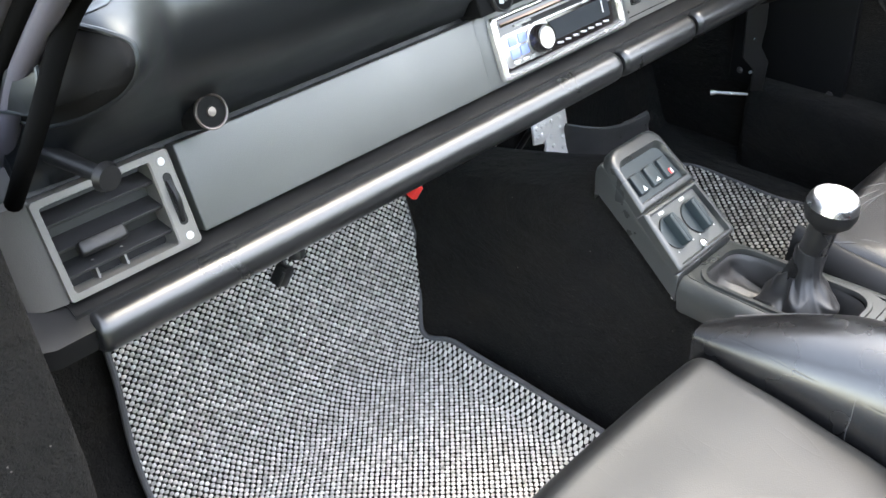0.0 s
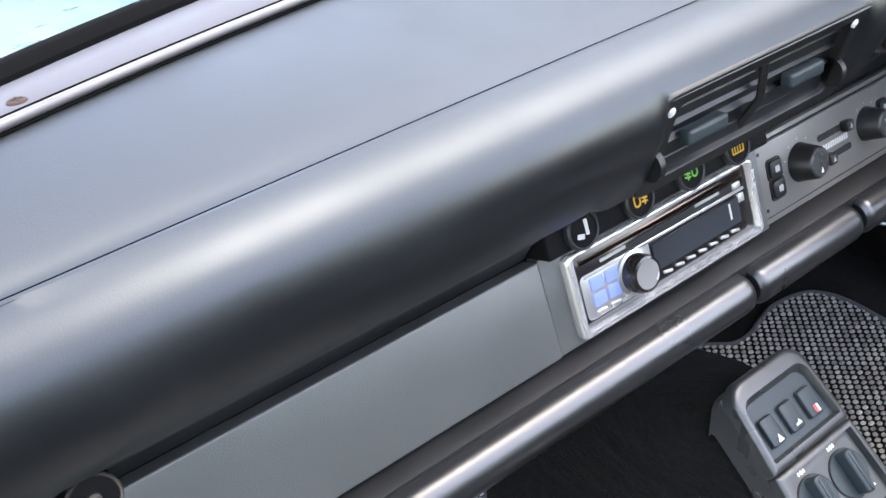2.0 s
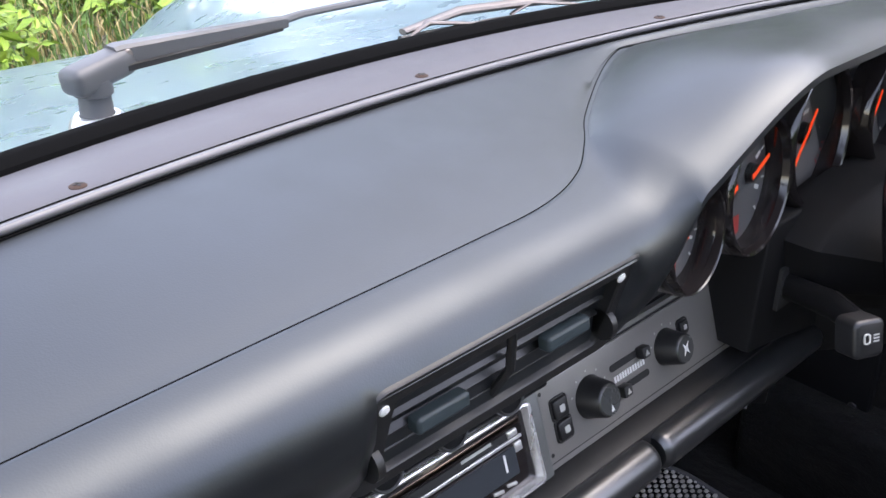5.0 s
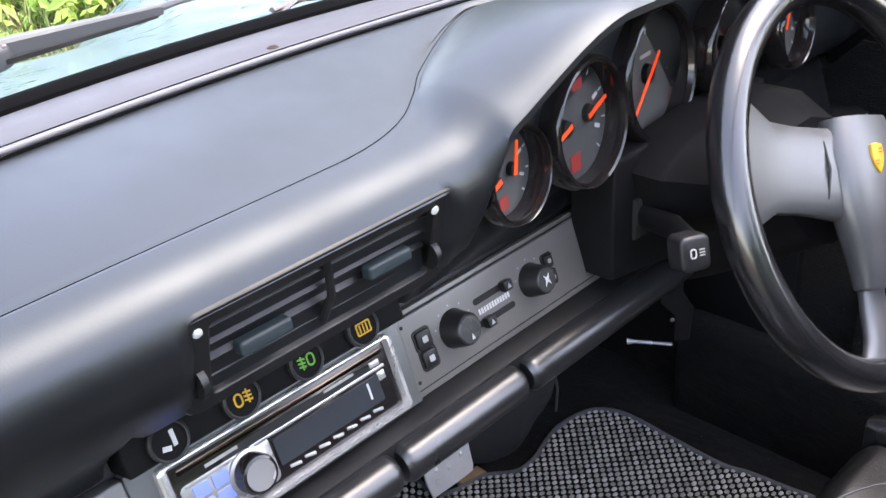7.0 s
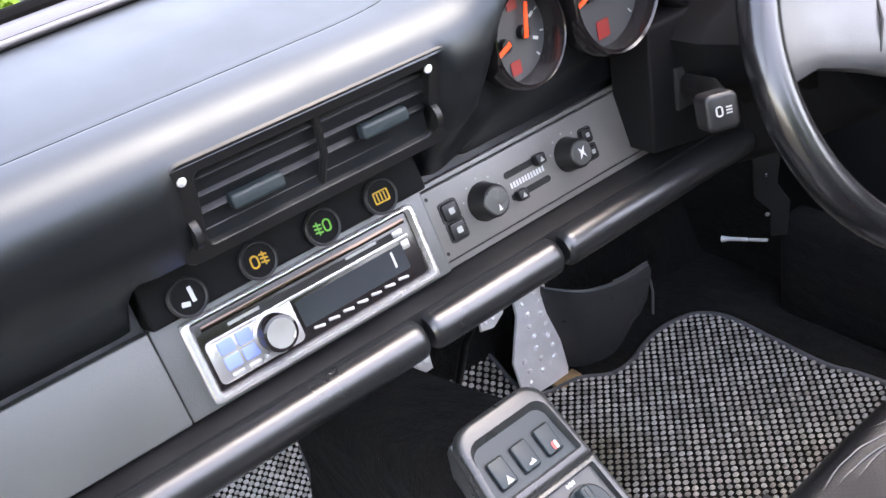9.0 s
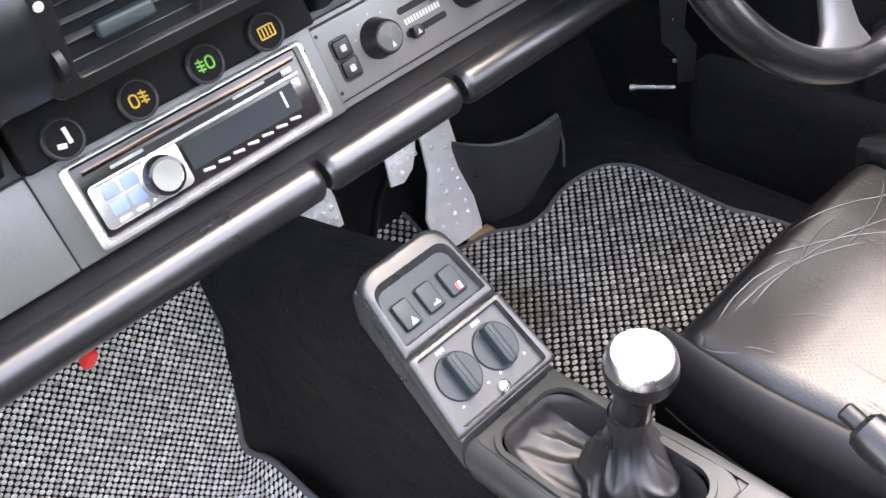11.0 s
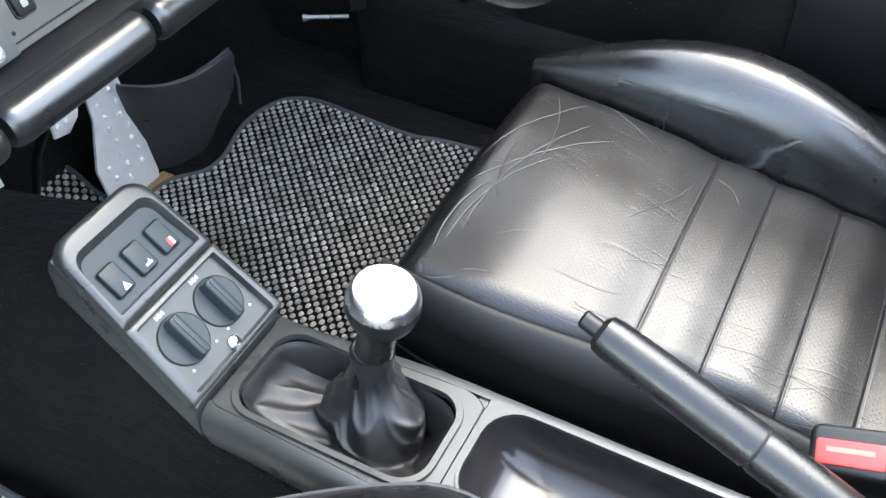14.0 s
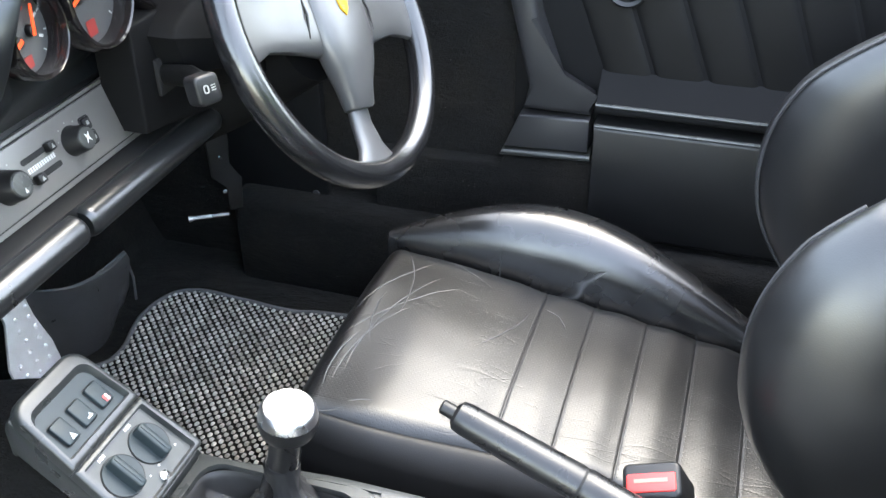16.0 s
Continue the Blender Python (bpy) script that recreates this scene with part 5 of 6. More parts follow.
for i in range(7):
    part("preset_key", box((0.0080, 0.0020, 0.0014), RM @ Matrix.Translation((-0.0065 + 0.0112 * i, -0.0162, 0.0065)) @ pose(0, 0, 0, 0, 0, -10), 0.0005), SILVER, radio, "slanted silver preset key")
part("square_key", box((0.006, 0.006, 0.002), RM @ Matrix.Translation((0.0715, 0.0035, 0.0065)), 0.0006), SILVER, radio)
part("lettering_bar", box((0.022, 0.0020, 0.0004), RM @ Matrix.Translation((-0.048, 0.0138, 0.0068))), GREYPRINT, radio)
part("lettering_bar", box((0.024, 0.0018, 0.0004), RM @ Matrix.Translation((0.040, 0.0142, 0.0068))), GREYPRINT, radio)
part("eject_key", box((0.008, 0.0042, 0.002), RM @ Matrix.Translation((0.069, 0.0128, 0.0066)), 0.0006), SILVER, radio)

# ---- four round switches over the radio ----
for k, (x, colour) in enumerate(((-0.1865, WHITE), (-0.1390, AMBER), (-0.0925, GREEN), (-0.0475, AMBER))):
    m = face(x, 0.0715, 0.0155)
    s = thing("round_switch", m.translation, ("round black switch with a cigarette lighter sign", "round black switch with an amber fog lamp sign", "round black switch with a green fog lamp sign", "round black switch with an amber heated window sign")[k], "switch", "round switches over the radio")
    part("ring", lathe([(0.0105, 0), (0.0122, 0.0), (0.0122, 0.004), (0.0112, 0.0052), (0.0102, 0.0045)], m, 30), RUBBER, s)
    b = part("button", lathe([(0.0001, 0.0), (0.0104, 0.0), (0.0104, 0.0036), (0.0001, 0.0040)], m, 28), SHROUD, s)
    f = m @ Matrix.Translation((0, 0, 0.0039))
    if k == 0:
        g = box((0.0026, 0.0095, 0.0003), f @ Matrix.Translation((0.0028, 0.0008, 0)))
        part("symbol", box((0.0052, 0.0030, 0.0003), f @ Matrix.Translation((-0.0026, -0.0034, 0)) @ pose(0, 0, 0, 0, 0, -15), bm=g), colour, b)
    elif k < 3:
        sgn = 1 if k == 1 else -1
        g = rim(rounded(0.0058, 0.0085, 0.0028, 4, -0.0027 * sgn), rounded(0.0034, 0.0060, 0.0016, 4, -0.0027 * sgn), 0.0004, f, back=-0.0002)
        for j in range(3):
            box((0.0052, 0.0011, 0.0003), f @ Matrix.Translation((0.0036 * sgn, -0.0024 + 0.0024 * j, 0)) @ pose(0, 0, 0, 0, 0, -12), bm=g)
        part("symbol", box((0.0009, 0.0085, 0.0003), f @ Matrix.Translation((0.0036 * sgn, 0, 0.0001)), bm=g), colour, b)
    else:
        g = rim(rounded(0.0115, 0.0082, 0.001, 2), rounded(0.0095, 0.0062, 0.0008, 2), 0.0004, f, back=-0.0002)
        for j in range(3):
            box((0.0009, 0.0055, 0.0003), f @ Matrix.Translation((-0.0026 + 0.0026 * j, 0, 0)), bm=g)
        part("symbol", g, colour, b)

# ---- climate panel ----
climate = thing("climate_panel", FACE @ Vector((0.07, 0.03, 0)), "grey heater control panel with two black knobs", "heater controls")
CM = face(0.0690, 0.0312, 0.0)
part("plate", prism(rounded(0.2040, 0.0515, 0.002, 3), 0.0035, CM @ Matrix.Translation((0.0190, 0, -0.001)), 0.0008), PLATE, climate, "grey control plate")
part("outline", rim(rounded(0.2065, 0.0540, 0.003, 3, 0.0190), rounded(0.2040, 0.0515, 0.002, 3, 0.0190), 0.0012, CM, back=-0.002), DARK, climate, "dark gap round the plate")
for x, y in ((-0.0785, 0.0205), (-0.0785, -0.0205)):
    part("screw_hole", lathe([(0.0001, 0), (0.0014, 0), (0.0014, 0.0003), (0.0001, 0.0003)], CM @ Matrix.Translation((x, y, 0.0025)), 8), DARK, climate)
for x, y in ((-0.0650, 0.0060), (-0.0645, -0.0085), (0.0685, 0.0065), (0.0685, -0.0070)):
    big = 0.0125 if x < 0 else 0.0095
    part("button_frame", rim(rounded(big + 0.0034, big + 0.0034, 0.003, 3), rounded(big + 0.0006, big + 0.0006, 0.002, 3), 0.0010, CM @ Matrix.Translation((x, y, 0.0024)), back=-0.0005), BLACK, climate)
    k = part("push_button", prism(rounded(big, big, 0.002, 3), 0.0035, CM @ Matrix.Translation((x, y, 0.002)), 0.0008), BLACK, climate)
    part("symbol", prism(rounded(0.36 * big, 0.36 * big, 0.0008, 2), 0.0004, CM @ Matrix.Translation((x + 0.0004, y, 0.0054))), GREYPRINT, k)
for x, r in ((-0.0355, 0.0135), (0.0475, 0.0125)):
    k = part("rotary_knob", lathe([(r + 0.001, 0.0), (r, 0.003), (r * 0.86, 0.015), (r * 0.78, 0.0165), (0.0001, 0.0168)], CM @ Matrix.Translation((x, 0, 0.002)), 26), BLACK, climate, "black rotary knob")
    part("knob_cap", lathe([(r * 0.76, 0.0164), (r * 0.70, 0.0172), (0.0001, 0.0174)], CM @ Matrix.Translation((x, 0, 0.002)), 24), CONSOLE, k)
    part("pointer", prism([(-0.0014, -0.0072), (0.0014, -0.0072), (0, -0.003)] if x < 0 else [(-0.003, -0.004), (0.0, -0.001), (0.003, -0.004), (0.0015, 0.0005), (0.003, 0.0045), (0.0, 0.002), (-0.003, 0.0045), (-0.0015, 0.0005)], 0.0004, CM @ Matrix.Translation((x, 0, 0.0194))), WHITE, k)
    for a in (20, 55, 90, 125, 160):
        part("mark", box((0.0012, 0.0012, 0.0003), CM @ Matrix.Translation((x + (r + 0.004) * math.cos(radians(a)), (r + 0.004) * math.sin(radians(a)), 0.0026))), GREYPRINT, climate)
for y, xs_ in ((0.0085, 0.012), (-0.0085, -0.006)):
    part("slider_slot", prism(rounded(0.038, 0.0048, 0.0022, 4), 0.0006, CM @ Matrix.Translation((0.006, y, 0.0023))), DARK, climate)
    k = part("slider", box((0.0085, 0.0080, 0.007), CM @ Matrix.Translation((0.006 + (0.013 if y > 0 else -0.012), y, 0.006)), 0.0012), BLACK, climate, "black slider")
    part("symbol", prism([(-0.002, -0.0018), (0.002, -0.0018), (0, 0.002)], 0.0004, CM @ Matrix.Translation((0.006 + (0.013 if y > 0 else -0.012), y, 0.0094))), GREYPRINT, k)
for i in range(12):
    part("scale_bar", box((0.0018, 0.0042, 0.0003), CM @ Matrix.Translation((-0.0095 + 0.0028 * i, 0, 0.0026))), WHITE, climate)

# ---- instruments ----
def gauge(x, y, z, r, needles, label, red, digits=()):
    """A round instrument: tube, bezel ring, dial, needles and glass."""
    m = frame_of((x, y, z), (1, 0.10, 0), (0, 0.10, 1))
    g = thing("instrument", (x, y, z), label, "gauge", "round instruments")
    part("tube", lathe([(r * 1.10, -0.016), (r * 1.11, -0.006), (r * 1.10, 0.001), (r * 1.05, 0.004), (r * 1.0, 0.002), (r * 0.96, -0.014)], m, 44), PIANO, g, "black tube round the dial")
    part("bezel", lathe([(r * 0.99, -0.002), (r * 1.02, 0.0025), (r * 0.985, 0.0036), (r * 0.955, -0.001)], m, 44), PIANO, g, "thin glossy ring")
    part("dial", lathe([(r * 0.97, -0.0130), (0.0001, -0.0125)], m, 40), DIAL, g)
    n = 40 if r > 0.0505 else 16
    for i in range(n + 1):
        a = radians(225 - 270 * i / n)
        if r < 0.0505 and i % 2:
            continue
        long = 0.10 if i % 5 == 0 or r < 0.0505 else 0.05
        hot = red and i > n * 0.80
        p = m @ Matrix.Translation((r * (0.90 - long / 2) * math.cos(a), r * (0.90 - long / 2) * math.sin(a), -0.0121)) @ pose(0, 0, 0, 0, 0, math.degrees(a))
        part("tick", box((r * long, 0.0011, 0.0003), p), REDPRINT if hot else WHITE, g)
    for word, a in digits:
        text(word, r * 0.27, m @ Matrix.Translation((r * 0.67 * math.cos(radians(a)), r * 0.67 * math.sin(radians(a)), -0.0120)), WHITE, g, "digit")
    for dx, dy, a, long in needles:
        p = m @ Matrix.Translation((dx * r, dy * r, -0.0085)) @ pose(0, 0, 0, 0, 0, a)
        part("needle", prism([(-0.2 * long * r, -0.0018), (long * r, -0.0012), (long * r, 0.0012), (-0.2 * long * r, 0.0018)], 0.0008, p), NEEDLE, g, "orange needle")
        part("hub", lathe([(0.0001, 0), (r * 0.16, 0), (r * 0.14, 0.004), (0.0001, 0.0045)], m @ Matrix.Translation((dx * r, dy * r, -0.0123)), 18), BLACK, g)
    if r < 0.0505:
        for sx in (-1, 1):
            part("warning_light", prism(rounded(r * 0.30, r * 0.30, 0.001, 2), 0.0004, m @ Matrix.Translation((sx * 0.12 * r, sx * 0.66 * r, -0.0122))), REDPRINT, g)
            part("scale_bar", box((r * 0.16, r * 0.07, 0.0003), m @ Matrix.Translation((r * 0.62, sx * 0.26 * r, -0.0121)) @ pose(0, 0, 0, 0, 0, sx * 25)), WHITE, g)
    else:
        part("lettering_bar", box((r * 0.34, r * 0.06, 0.0003), m @ Matrix.Translation((0, r * 0.28, -0.0121))), GREYPRINT, g)
    c = part("glass", lathe([(r * 0.96, -0.0015), (r * 0.5, -0.0003), (0.0001, 0.0)], m, 36), LENS, g)
    c.visible_shadow = False
    return g


gauge(0.0560, 0.0020, 0.6420, 0.0300, ((-0.35, -0.1, 200, 0.45), (0.25, 0.0, 75, 0.62)), "small fuel and oil level gauge with orange needles", False)
gauge(0.1500, 0.0170, 0.6420, 0.0430, ((-0.35, 0.0, 198, 0.5), (0.35, 0.05, 18, 0.5)), "oil temperature and pressure gauge with orange needles", False)
gauge(0.2560, 0.0300, 0.6450, 0.0510, ((0.0, 0.0, 222, 0.85), (0.0, 0.0, 42, 0.40)), "large rev counter with an orange needle", True, (("3", 120), ("4", 90), ("5", 57), ("6", 27), ("7", -2), ("2", 150), ("1", 185)))
gauge(0.3580, 0.0250, 0.6430, 0.0440, ((0.0, 0.0, 225, 0.8), (0.0, 0.0, 45, 0.3)), "speedometer with an orange needle", False, (("80", 120), ("120", 70), ("160", 30), ("40", 170)))
gauge(0.4470, 0.0150, 0.6380, 0.0360, ((0.0, 0.0, 60, 0.6),), "small clock behind the steering wheel", False)

# ---- steering wheel and column ----
wheel = thing("steering_wheel", (0.3295, -0.0995, 0.5637), "black leather three-spoke steering wheel", "steering wheel")
WM = frame_of((0.3295, -0.0995, 0.5637), (1, -0.055, 0), (0, 0.455, 0.89))
R = 0.150
ring = [[WM @ Vector(((R + 0.0132 * math.cos(b)) * math.cos(a), (R + 0.0132 * math.cos(b)) * math.sin(a), 0.0150 * math.sin(b))) for b in (2 * math.pi * k / 18 for k in range(18))] for a in (2 * math.pi * i / 72 for i in range(73))]
part("rim", loft(ring, caps=False), RIMSKIN, wheel, "smooth black leather rim")
def spoke(name, a, sections, label):
    """A spoke along the angle a: distance, half width, height and half thickness of each section."""
    d = Vector((math.cos(radians(a)), math.sin(radians(a)), 0))
    side = Vector((-d.y, d.x, 0))
    rings = [[WM @ (d * f + side * (w * math.copysign(abs(math.cos(b)) ** 0.7, math.cos(b))) + Vector((0, 0, z + t * math.copysign(abs(math.sin(b)) ** 0.7, math.sin(b))))) for b in (2 * math.pi * k / 20 for k in range(20))] for f, w, z, t in sections]
    return part(name, loft(rings), HUB, wheel, label)


for a, flare in ((-8, 0.060), (156, 0.064)):
    spoke("spoke", a, ((0.02, 0.036, 0.0, 0.014), (0.05, 0.034, -0.001, 0.012), (0.075, 0.033, -0.003, 0.010), (0.10, 0.034, -0.004, 0.008), (0.125, 0.72 * flare, -0.002, 0.008), (0.150, flare, 0.0, 0.007)), "broad grey leather spoke that widens at the rim")
    d = Vector((math.cos(radians(a)), math.sin(radians(a)), 0))
    side = Vector((-d.y, d.x, 0))
    part("joint", tube([WM @ (d * 0.052 + side * f + Vector((0, 0, 0.0125 - 9 * f * f))) for f in (-0.032, -0.02, 0.0, 0.02, 0.032)], 0.0012, 6), DARK, wheel, "dark joint between hub and spoke")
spoke("spoke_sleeve", 253, ((-0.045, 0.032, 0.004, 0.015), (-0.02, 0.042, 0.006, 0.017), (0.02, 0.041, 0.007, 0.017), (0.045, 0.031, 0.005, 0.016), (0.065, 0.023, 0.002, 0.013), (0.084, 0.0185, 0.0, 0.011), (0.086, 0.0155, 0.0, 0.009)), "padded grey hub that runs down into a sleeve")
spoke("spoke", 253, ((0.082, 0.0135, -0.003, 0.006), (0.10, 0.014, -0.004, 0.006), (0.122, 0.019, -0.002, 0.006), (0.138, 0.030, 0.0, 0.006), (0.152, 0.046, 0.0, 0.006)), "narrow grey spoke")
BADGE = WM @ Matrix.Translation((-0.0030, 0.0130, 0.0225)) @ pose(0, 0, 0, 0, 0, -17)
shield = [(-0.0125, 0.018), (0.0, 0.0205), (0.0125, 0.018), (0.0135, 0.004), (0.0100, -0.010), (0.0, -0.021), (-0.0100, -0.010), (-0.0135, 0.004)]
badge = part("badge", prism([(0.55 * x, 0.55 * y) for x, y in shield], 0.0022, BADGE, 0.0006), AMBER, wheel, "small yellow shield with red marks")
for x, y in ((0.003, 0.005), (-0.0025, -0.004)):
    b = box((0.0045, 0.0011, 0.0006), BADGE @ Matrix.Translation((x, y + 0.0015, 0.0022)))
    part("red_mark", box((0.0045, 0.0011, 0.0006), BADGE @ Matrix.Translation((x, y - 0.001, 0.0022)), bm=b), RED, badge)
column = thing("steering_column", (0.33, 0.0, 0.52), "black steering column cover with two stalks", "steering column")
back = WM.to_3x3() @ Vector((0, 0, -1))
c0 = Vector((0.3295, -0.0995, 0.5637))
part("cover", tube([c0 + back * 0.03, c0 + back * 0.032, c0 + back * 0.07, c0 + back * 0.16, c0 + back * 0.22], [0.034, 0.047, 0.052, 0.060, 0.062], 28), SHROUD, column, "round black column cover")
part("side_cover", prism([(0.178, 0.602), (0.40, 0.602), (0.40, 0.452), (0.360, 0.462), (0.213, 0.4956), (0.176, 0.503)], 0.040, Matrix(((1, 0, 0, 0), (0, 0, -1, 0.056), (0, 1, 0, 0), (0, 0, 0, 1))), 0.004), SHROUD, column, "flat black panel beside the column")
outline = [(0.200, 0.586), (0.212, 0.597), (0.235, 0.606), (0.275, 0.611), (0.36, 0.611), (0.42, 0.59), (0.42, 0.53), (0.33, 0.50), (0.25, 0.52), (0.213, 0.548)]
part("shroud", loft([[(0.325 + (x - 0.325) * k, y, 0.56 + (z - 0.56) * k) for x, z in outline] for y, k in ((0.030, 1.0), (-0.006, 1.0), (-0.010, 0.988), (-0.013, 0.96), (-0.050, 0.72))]), SHROUD, column, "angular black shroud round the column", sharp=25)
part("slot", box((0.030, 0.004, 0.034), at(0.216, 0.0145, 0.546), 0.001), DARK, column)
part("stalk", tube([(0.212, 0.016, 0.546), (0.186, -0.032, 0.560), (0.158, -0.062, 0.569)], [0.006, 0.0065, 0.006], 12, flat=1.6), BLACK, column, "black lamp stalk")
SM = frame_of((0.1460, -0.0705, 0.5700), (0.90, -0.42, 0), (0.05, 0.25, 1))
st = part("stalk_end", prism(rounded(0.023, 0.025, 0.005, 4), 0.017, SM @ Matrix.Translation((0, 0, -0.014)), 0.003), BLACK, column, "square stalk end with lamp sign")
g = rim(rounded(0.005, 0.007, 0.002, 3, -0.003), rounded(0.003, 0.005, 0.001, 3, -0.003), 0.0004, SM @ Matrix.Translation((0, 0.001, 0.0041)))
for j in range(3):
    box((0.0042, 0.0009, 0.0003), SM @ Matrix.Translation((0.0035, -0.001 + 0.0020 * j, 0.0043)), bm=g)
part("symbol", g, GREYPRINT, st)

# ---- floor mats ----
def island(mat, dark, light):
    """Varies the colour from piece to piece of one mesh."""
    n, l = mat.node_tree.nodes, mat.node_tree.links
    geo, mix = n.new("ShaderNodeNewGeometry"), n.new("ShaderNodeMix")
    mix.data_type = "RGBA"
    mix.inputs["A"].default_value, mix.inputs["B"].default_value = (*dark, 1), (*light, 1)
    l.new(geo.outputs["Random Per Island"], mix.inputs["Factor"])
    l.new(mix.outputs["Result"], n["Principled BSDF"].inputs["Base Color"])


island(KNOT, (0.38, 0.36, 0.33), (0.64, 0.61, 0.57))
island(KNOTDARK, (0.22, 0.205, 0.185), (0.42, 0.395, 0.36))


def inside(x, y, shape):
    hit = False
    for (a, b), (c, d) in zip(shape, shape[1:] + shape[:1]):
        if (b > y) != (d > y) and x < (c - a) * (y - b) / (d - b) + a:
            hit = not hit
    return hit


def floor_mat(shape, lie, knots, label, pitch, wide, deep, tall):
    """A woven mat: an outline in plan along the floor, laid over the floor by lie(x, s)."""
    fine = [tuple(p) for p in [q[:2] for q in curve([(x, y, 0) for x, y in shape + shape[:1]], 8)]][:-1]
    xs_, ys_ = [p[0] for p in fine], [p[1] for p in fine]
    cx, cy = sum(xs_) / len(xs_), min(ys_)
    m = thing("floor_mat", lie(cx, (min(ys_) + max(ys_)) / 2, 0), label, "floor mat", "woven floor mats")
    # base cloth: a grid clipped to the outline
    bm = bmesh.new()
    step, verts = 0.006, {}
    nx, ny = int((max(xs_) - min(xs_)) / step) + 2, int((max(ys_) - min(ys_)) / step) + 2
    for i in range(nx):
        for j in range(ny):
            x, s = min(xs_) + i * step, min(ys_) + j * step
            if inside(x, s, fine):
                for a, b in ((0, 0), (1, 0), (1, 1), (0, 1)):
                    if (i + a, j + b) not in verts:
                        verts[i + a, j + b] = bm.verts.new(lie(x + a * step, s + b * step, 0.0))
                bm.faces.new([verts[i + a, j + b] for a, b in ((0, 0), (1, 0), (1, 1), (0, 1))])
    bmesh.ops.solidify(bm, geom=bm.faces[:], thickness=-0.003)
    part("cloth", bm, WEFT, m, "black ground weave")
    part("binding", tube([lie(x, s, 0.001) for x, s in fine + fine[:1]], 0.0038, 8), BINDING, m, "grey bound edge")
    rnd = random.Random(len(fine))
    v, f = [], []
    o = ORIGIN[m.name]
    for i in range(int((max(xs_) - min(xs_)) / pitch) + 1):
        for j in range(int((max(ys_) - min(ys_)) / pitch) + 1):
            if (i + j) % 2:
                continue
            x, s = min(xs_) + i * pitch, min(ys_) + j * pitch
            x, s = x + rnd.uniform(-1, 1) * 0.00025, s + rnd.uniform(-1, 1) * 0.00025
            if not inside(x, s, fine):
                continue
            a, b, h = pitch * wide * rnd.uniform(0.92, 1.12), pitch * deep * rnd.uniform(0.9, 1.12), tall * rnd.uniform(0.75, 1.25)
            k, twist = len(v), rnd.uniform(-0.25, 0.25)
            for sc, hh in ((1.0, 0.0), (0.86, 0.62), (0.42, 1.0)):
                for q in range(8):
                    t = math.pi / 4 * q + twist
                    c, d = math.cos(t), math.sin(t)
                    v.append(tuple((Vector(lie(x + math.copysign(abs(c) ** 0.8, c) * a * sc, s + math.copysign(abs(d) ** 0.8, d) * b * sc, 0.0008 + h * hh)) - o) * UNIT))
            f += [(k + 8 * r + c, k + 8 * r + (c + 1) % 8, k + 8 * r + 8 + (c + 1) % 8, k + 8 * r + 8 + c) for r in range(2) for c in range(8)]
            f.append(tuple(range(k + 16, k + 24)))
    data = bpy.data.meshes.new("weave")
    data.from_pydata(v, [], f)
    data.materials.append(knots)
    data.polygons.foreach_set("use_smooth", [True] * len(data.polygons))
    w = new("weave", data)
    w.parent = m
    tagged(w, "light raised wool knots", "", "", "stuff")
    return m


def lie_left(x, s, h):
    """Along the passenger's floor and up the toe board; s is the length along the cloth."""
    bend, rise = 0.226, radians(69)
    r = 0.045
    arc = r * rise
    if s < bend:
        y, z, a = s, 0.028, 0.0
    elif s < bend + arc:
        a = (s - bend) / r
        y, z = bend + r * math.sin(a), 0.028 + r * (1 - math.cos(a))
    else:
        a = rise
        y = bend + r * math.sin(a) + (s - bend - arc) * math.cos(a)
        z = 0.028 + r * (1 - math.cos(a)) + (s - bend - arc) * math.sin(a)
    wave = 0.006 * math.sin(9 * x + 2) * smooth(0.15, 0.24, s) * (1 - smooth(0.30, 0.40, s))
    curl = 0.030 * smooth(-0.135, -0.100, x) * (1 - smooth(0.20, 0.30, s))
    return (x, y - h * math.sin(a) - wave * math.sin(a), z + h * math.cos(a) + wave + curl)


def lie_right(x, s, h):
    up = 0.5 * max(0, s - 0.36)
    return (x, s - 0.1 * up, 0.014 + h + up + 0.002 * math.sin(11 * x))


floor_mat([(-0.106, -0.25), (-0.105, -0.05), (-0.103, 0.126), (-0.105, 0.215), (-0.112, 0.262), (-0.104, 0.295), (-0.080, 0.345), (-0.064, 0.41), (-0.060, 0.50), (-0.075, 0.565), (-0.20, 0.575), (-0.36, 0.575), (-0.46, 0.565), (-0.478, 0.50), (-0.487, 0.42), (-0.501, 0.34), (-0.505, 0.25), (-0.501, 0.1), (-0.497, -0.25), (-0.30, -0.26)], lie_left, KNOT, "light grey and black woven passenger floor mat", 0.0043, 0.66, 0.56, 0.0018)
driver_mat = floor_mat([(0.140, -0.22), (0.145, 0.0), (0.150, 0.16), (0.160, 0.34), (0.180, 0.43), (0.202, 0.472), (0.228, 0.474), (0.253, 0.460), (0.263, 0.428), (0.262, 0.385), (0.270, 0.352), (0.290, 0.340), (0.333, 0.331), (0.368, 0.304), (0.404, 0.302), (0.440, 0.312), (0.475, 0.318), (0.515, 0.312), (0.543, 0.295), (0.557, 0.258), (0.553, 0.185), (0.549, 0.103), (0.560, 0.035), (0.565, -0.20), (0.35, -0.23)], lie_right, KNOTDARK, "dark grey woven driver's floor mat with a brown stain", 0.0066, 0.58, 0.46, 0.0024)



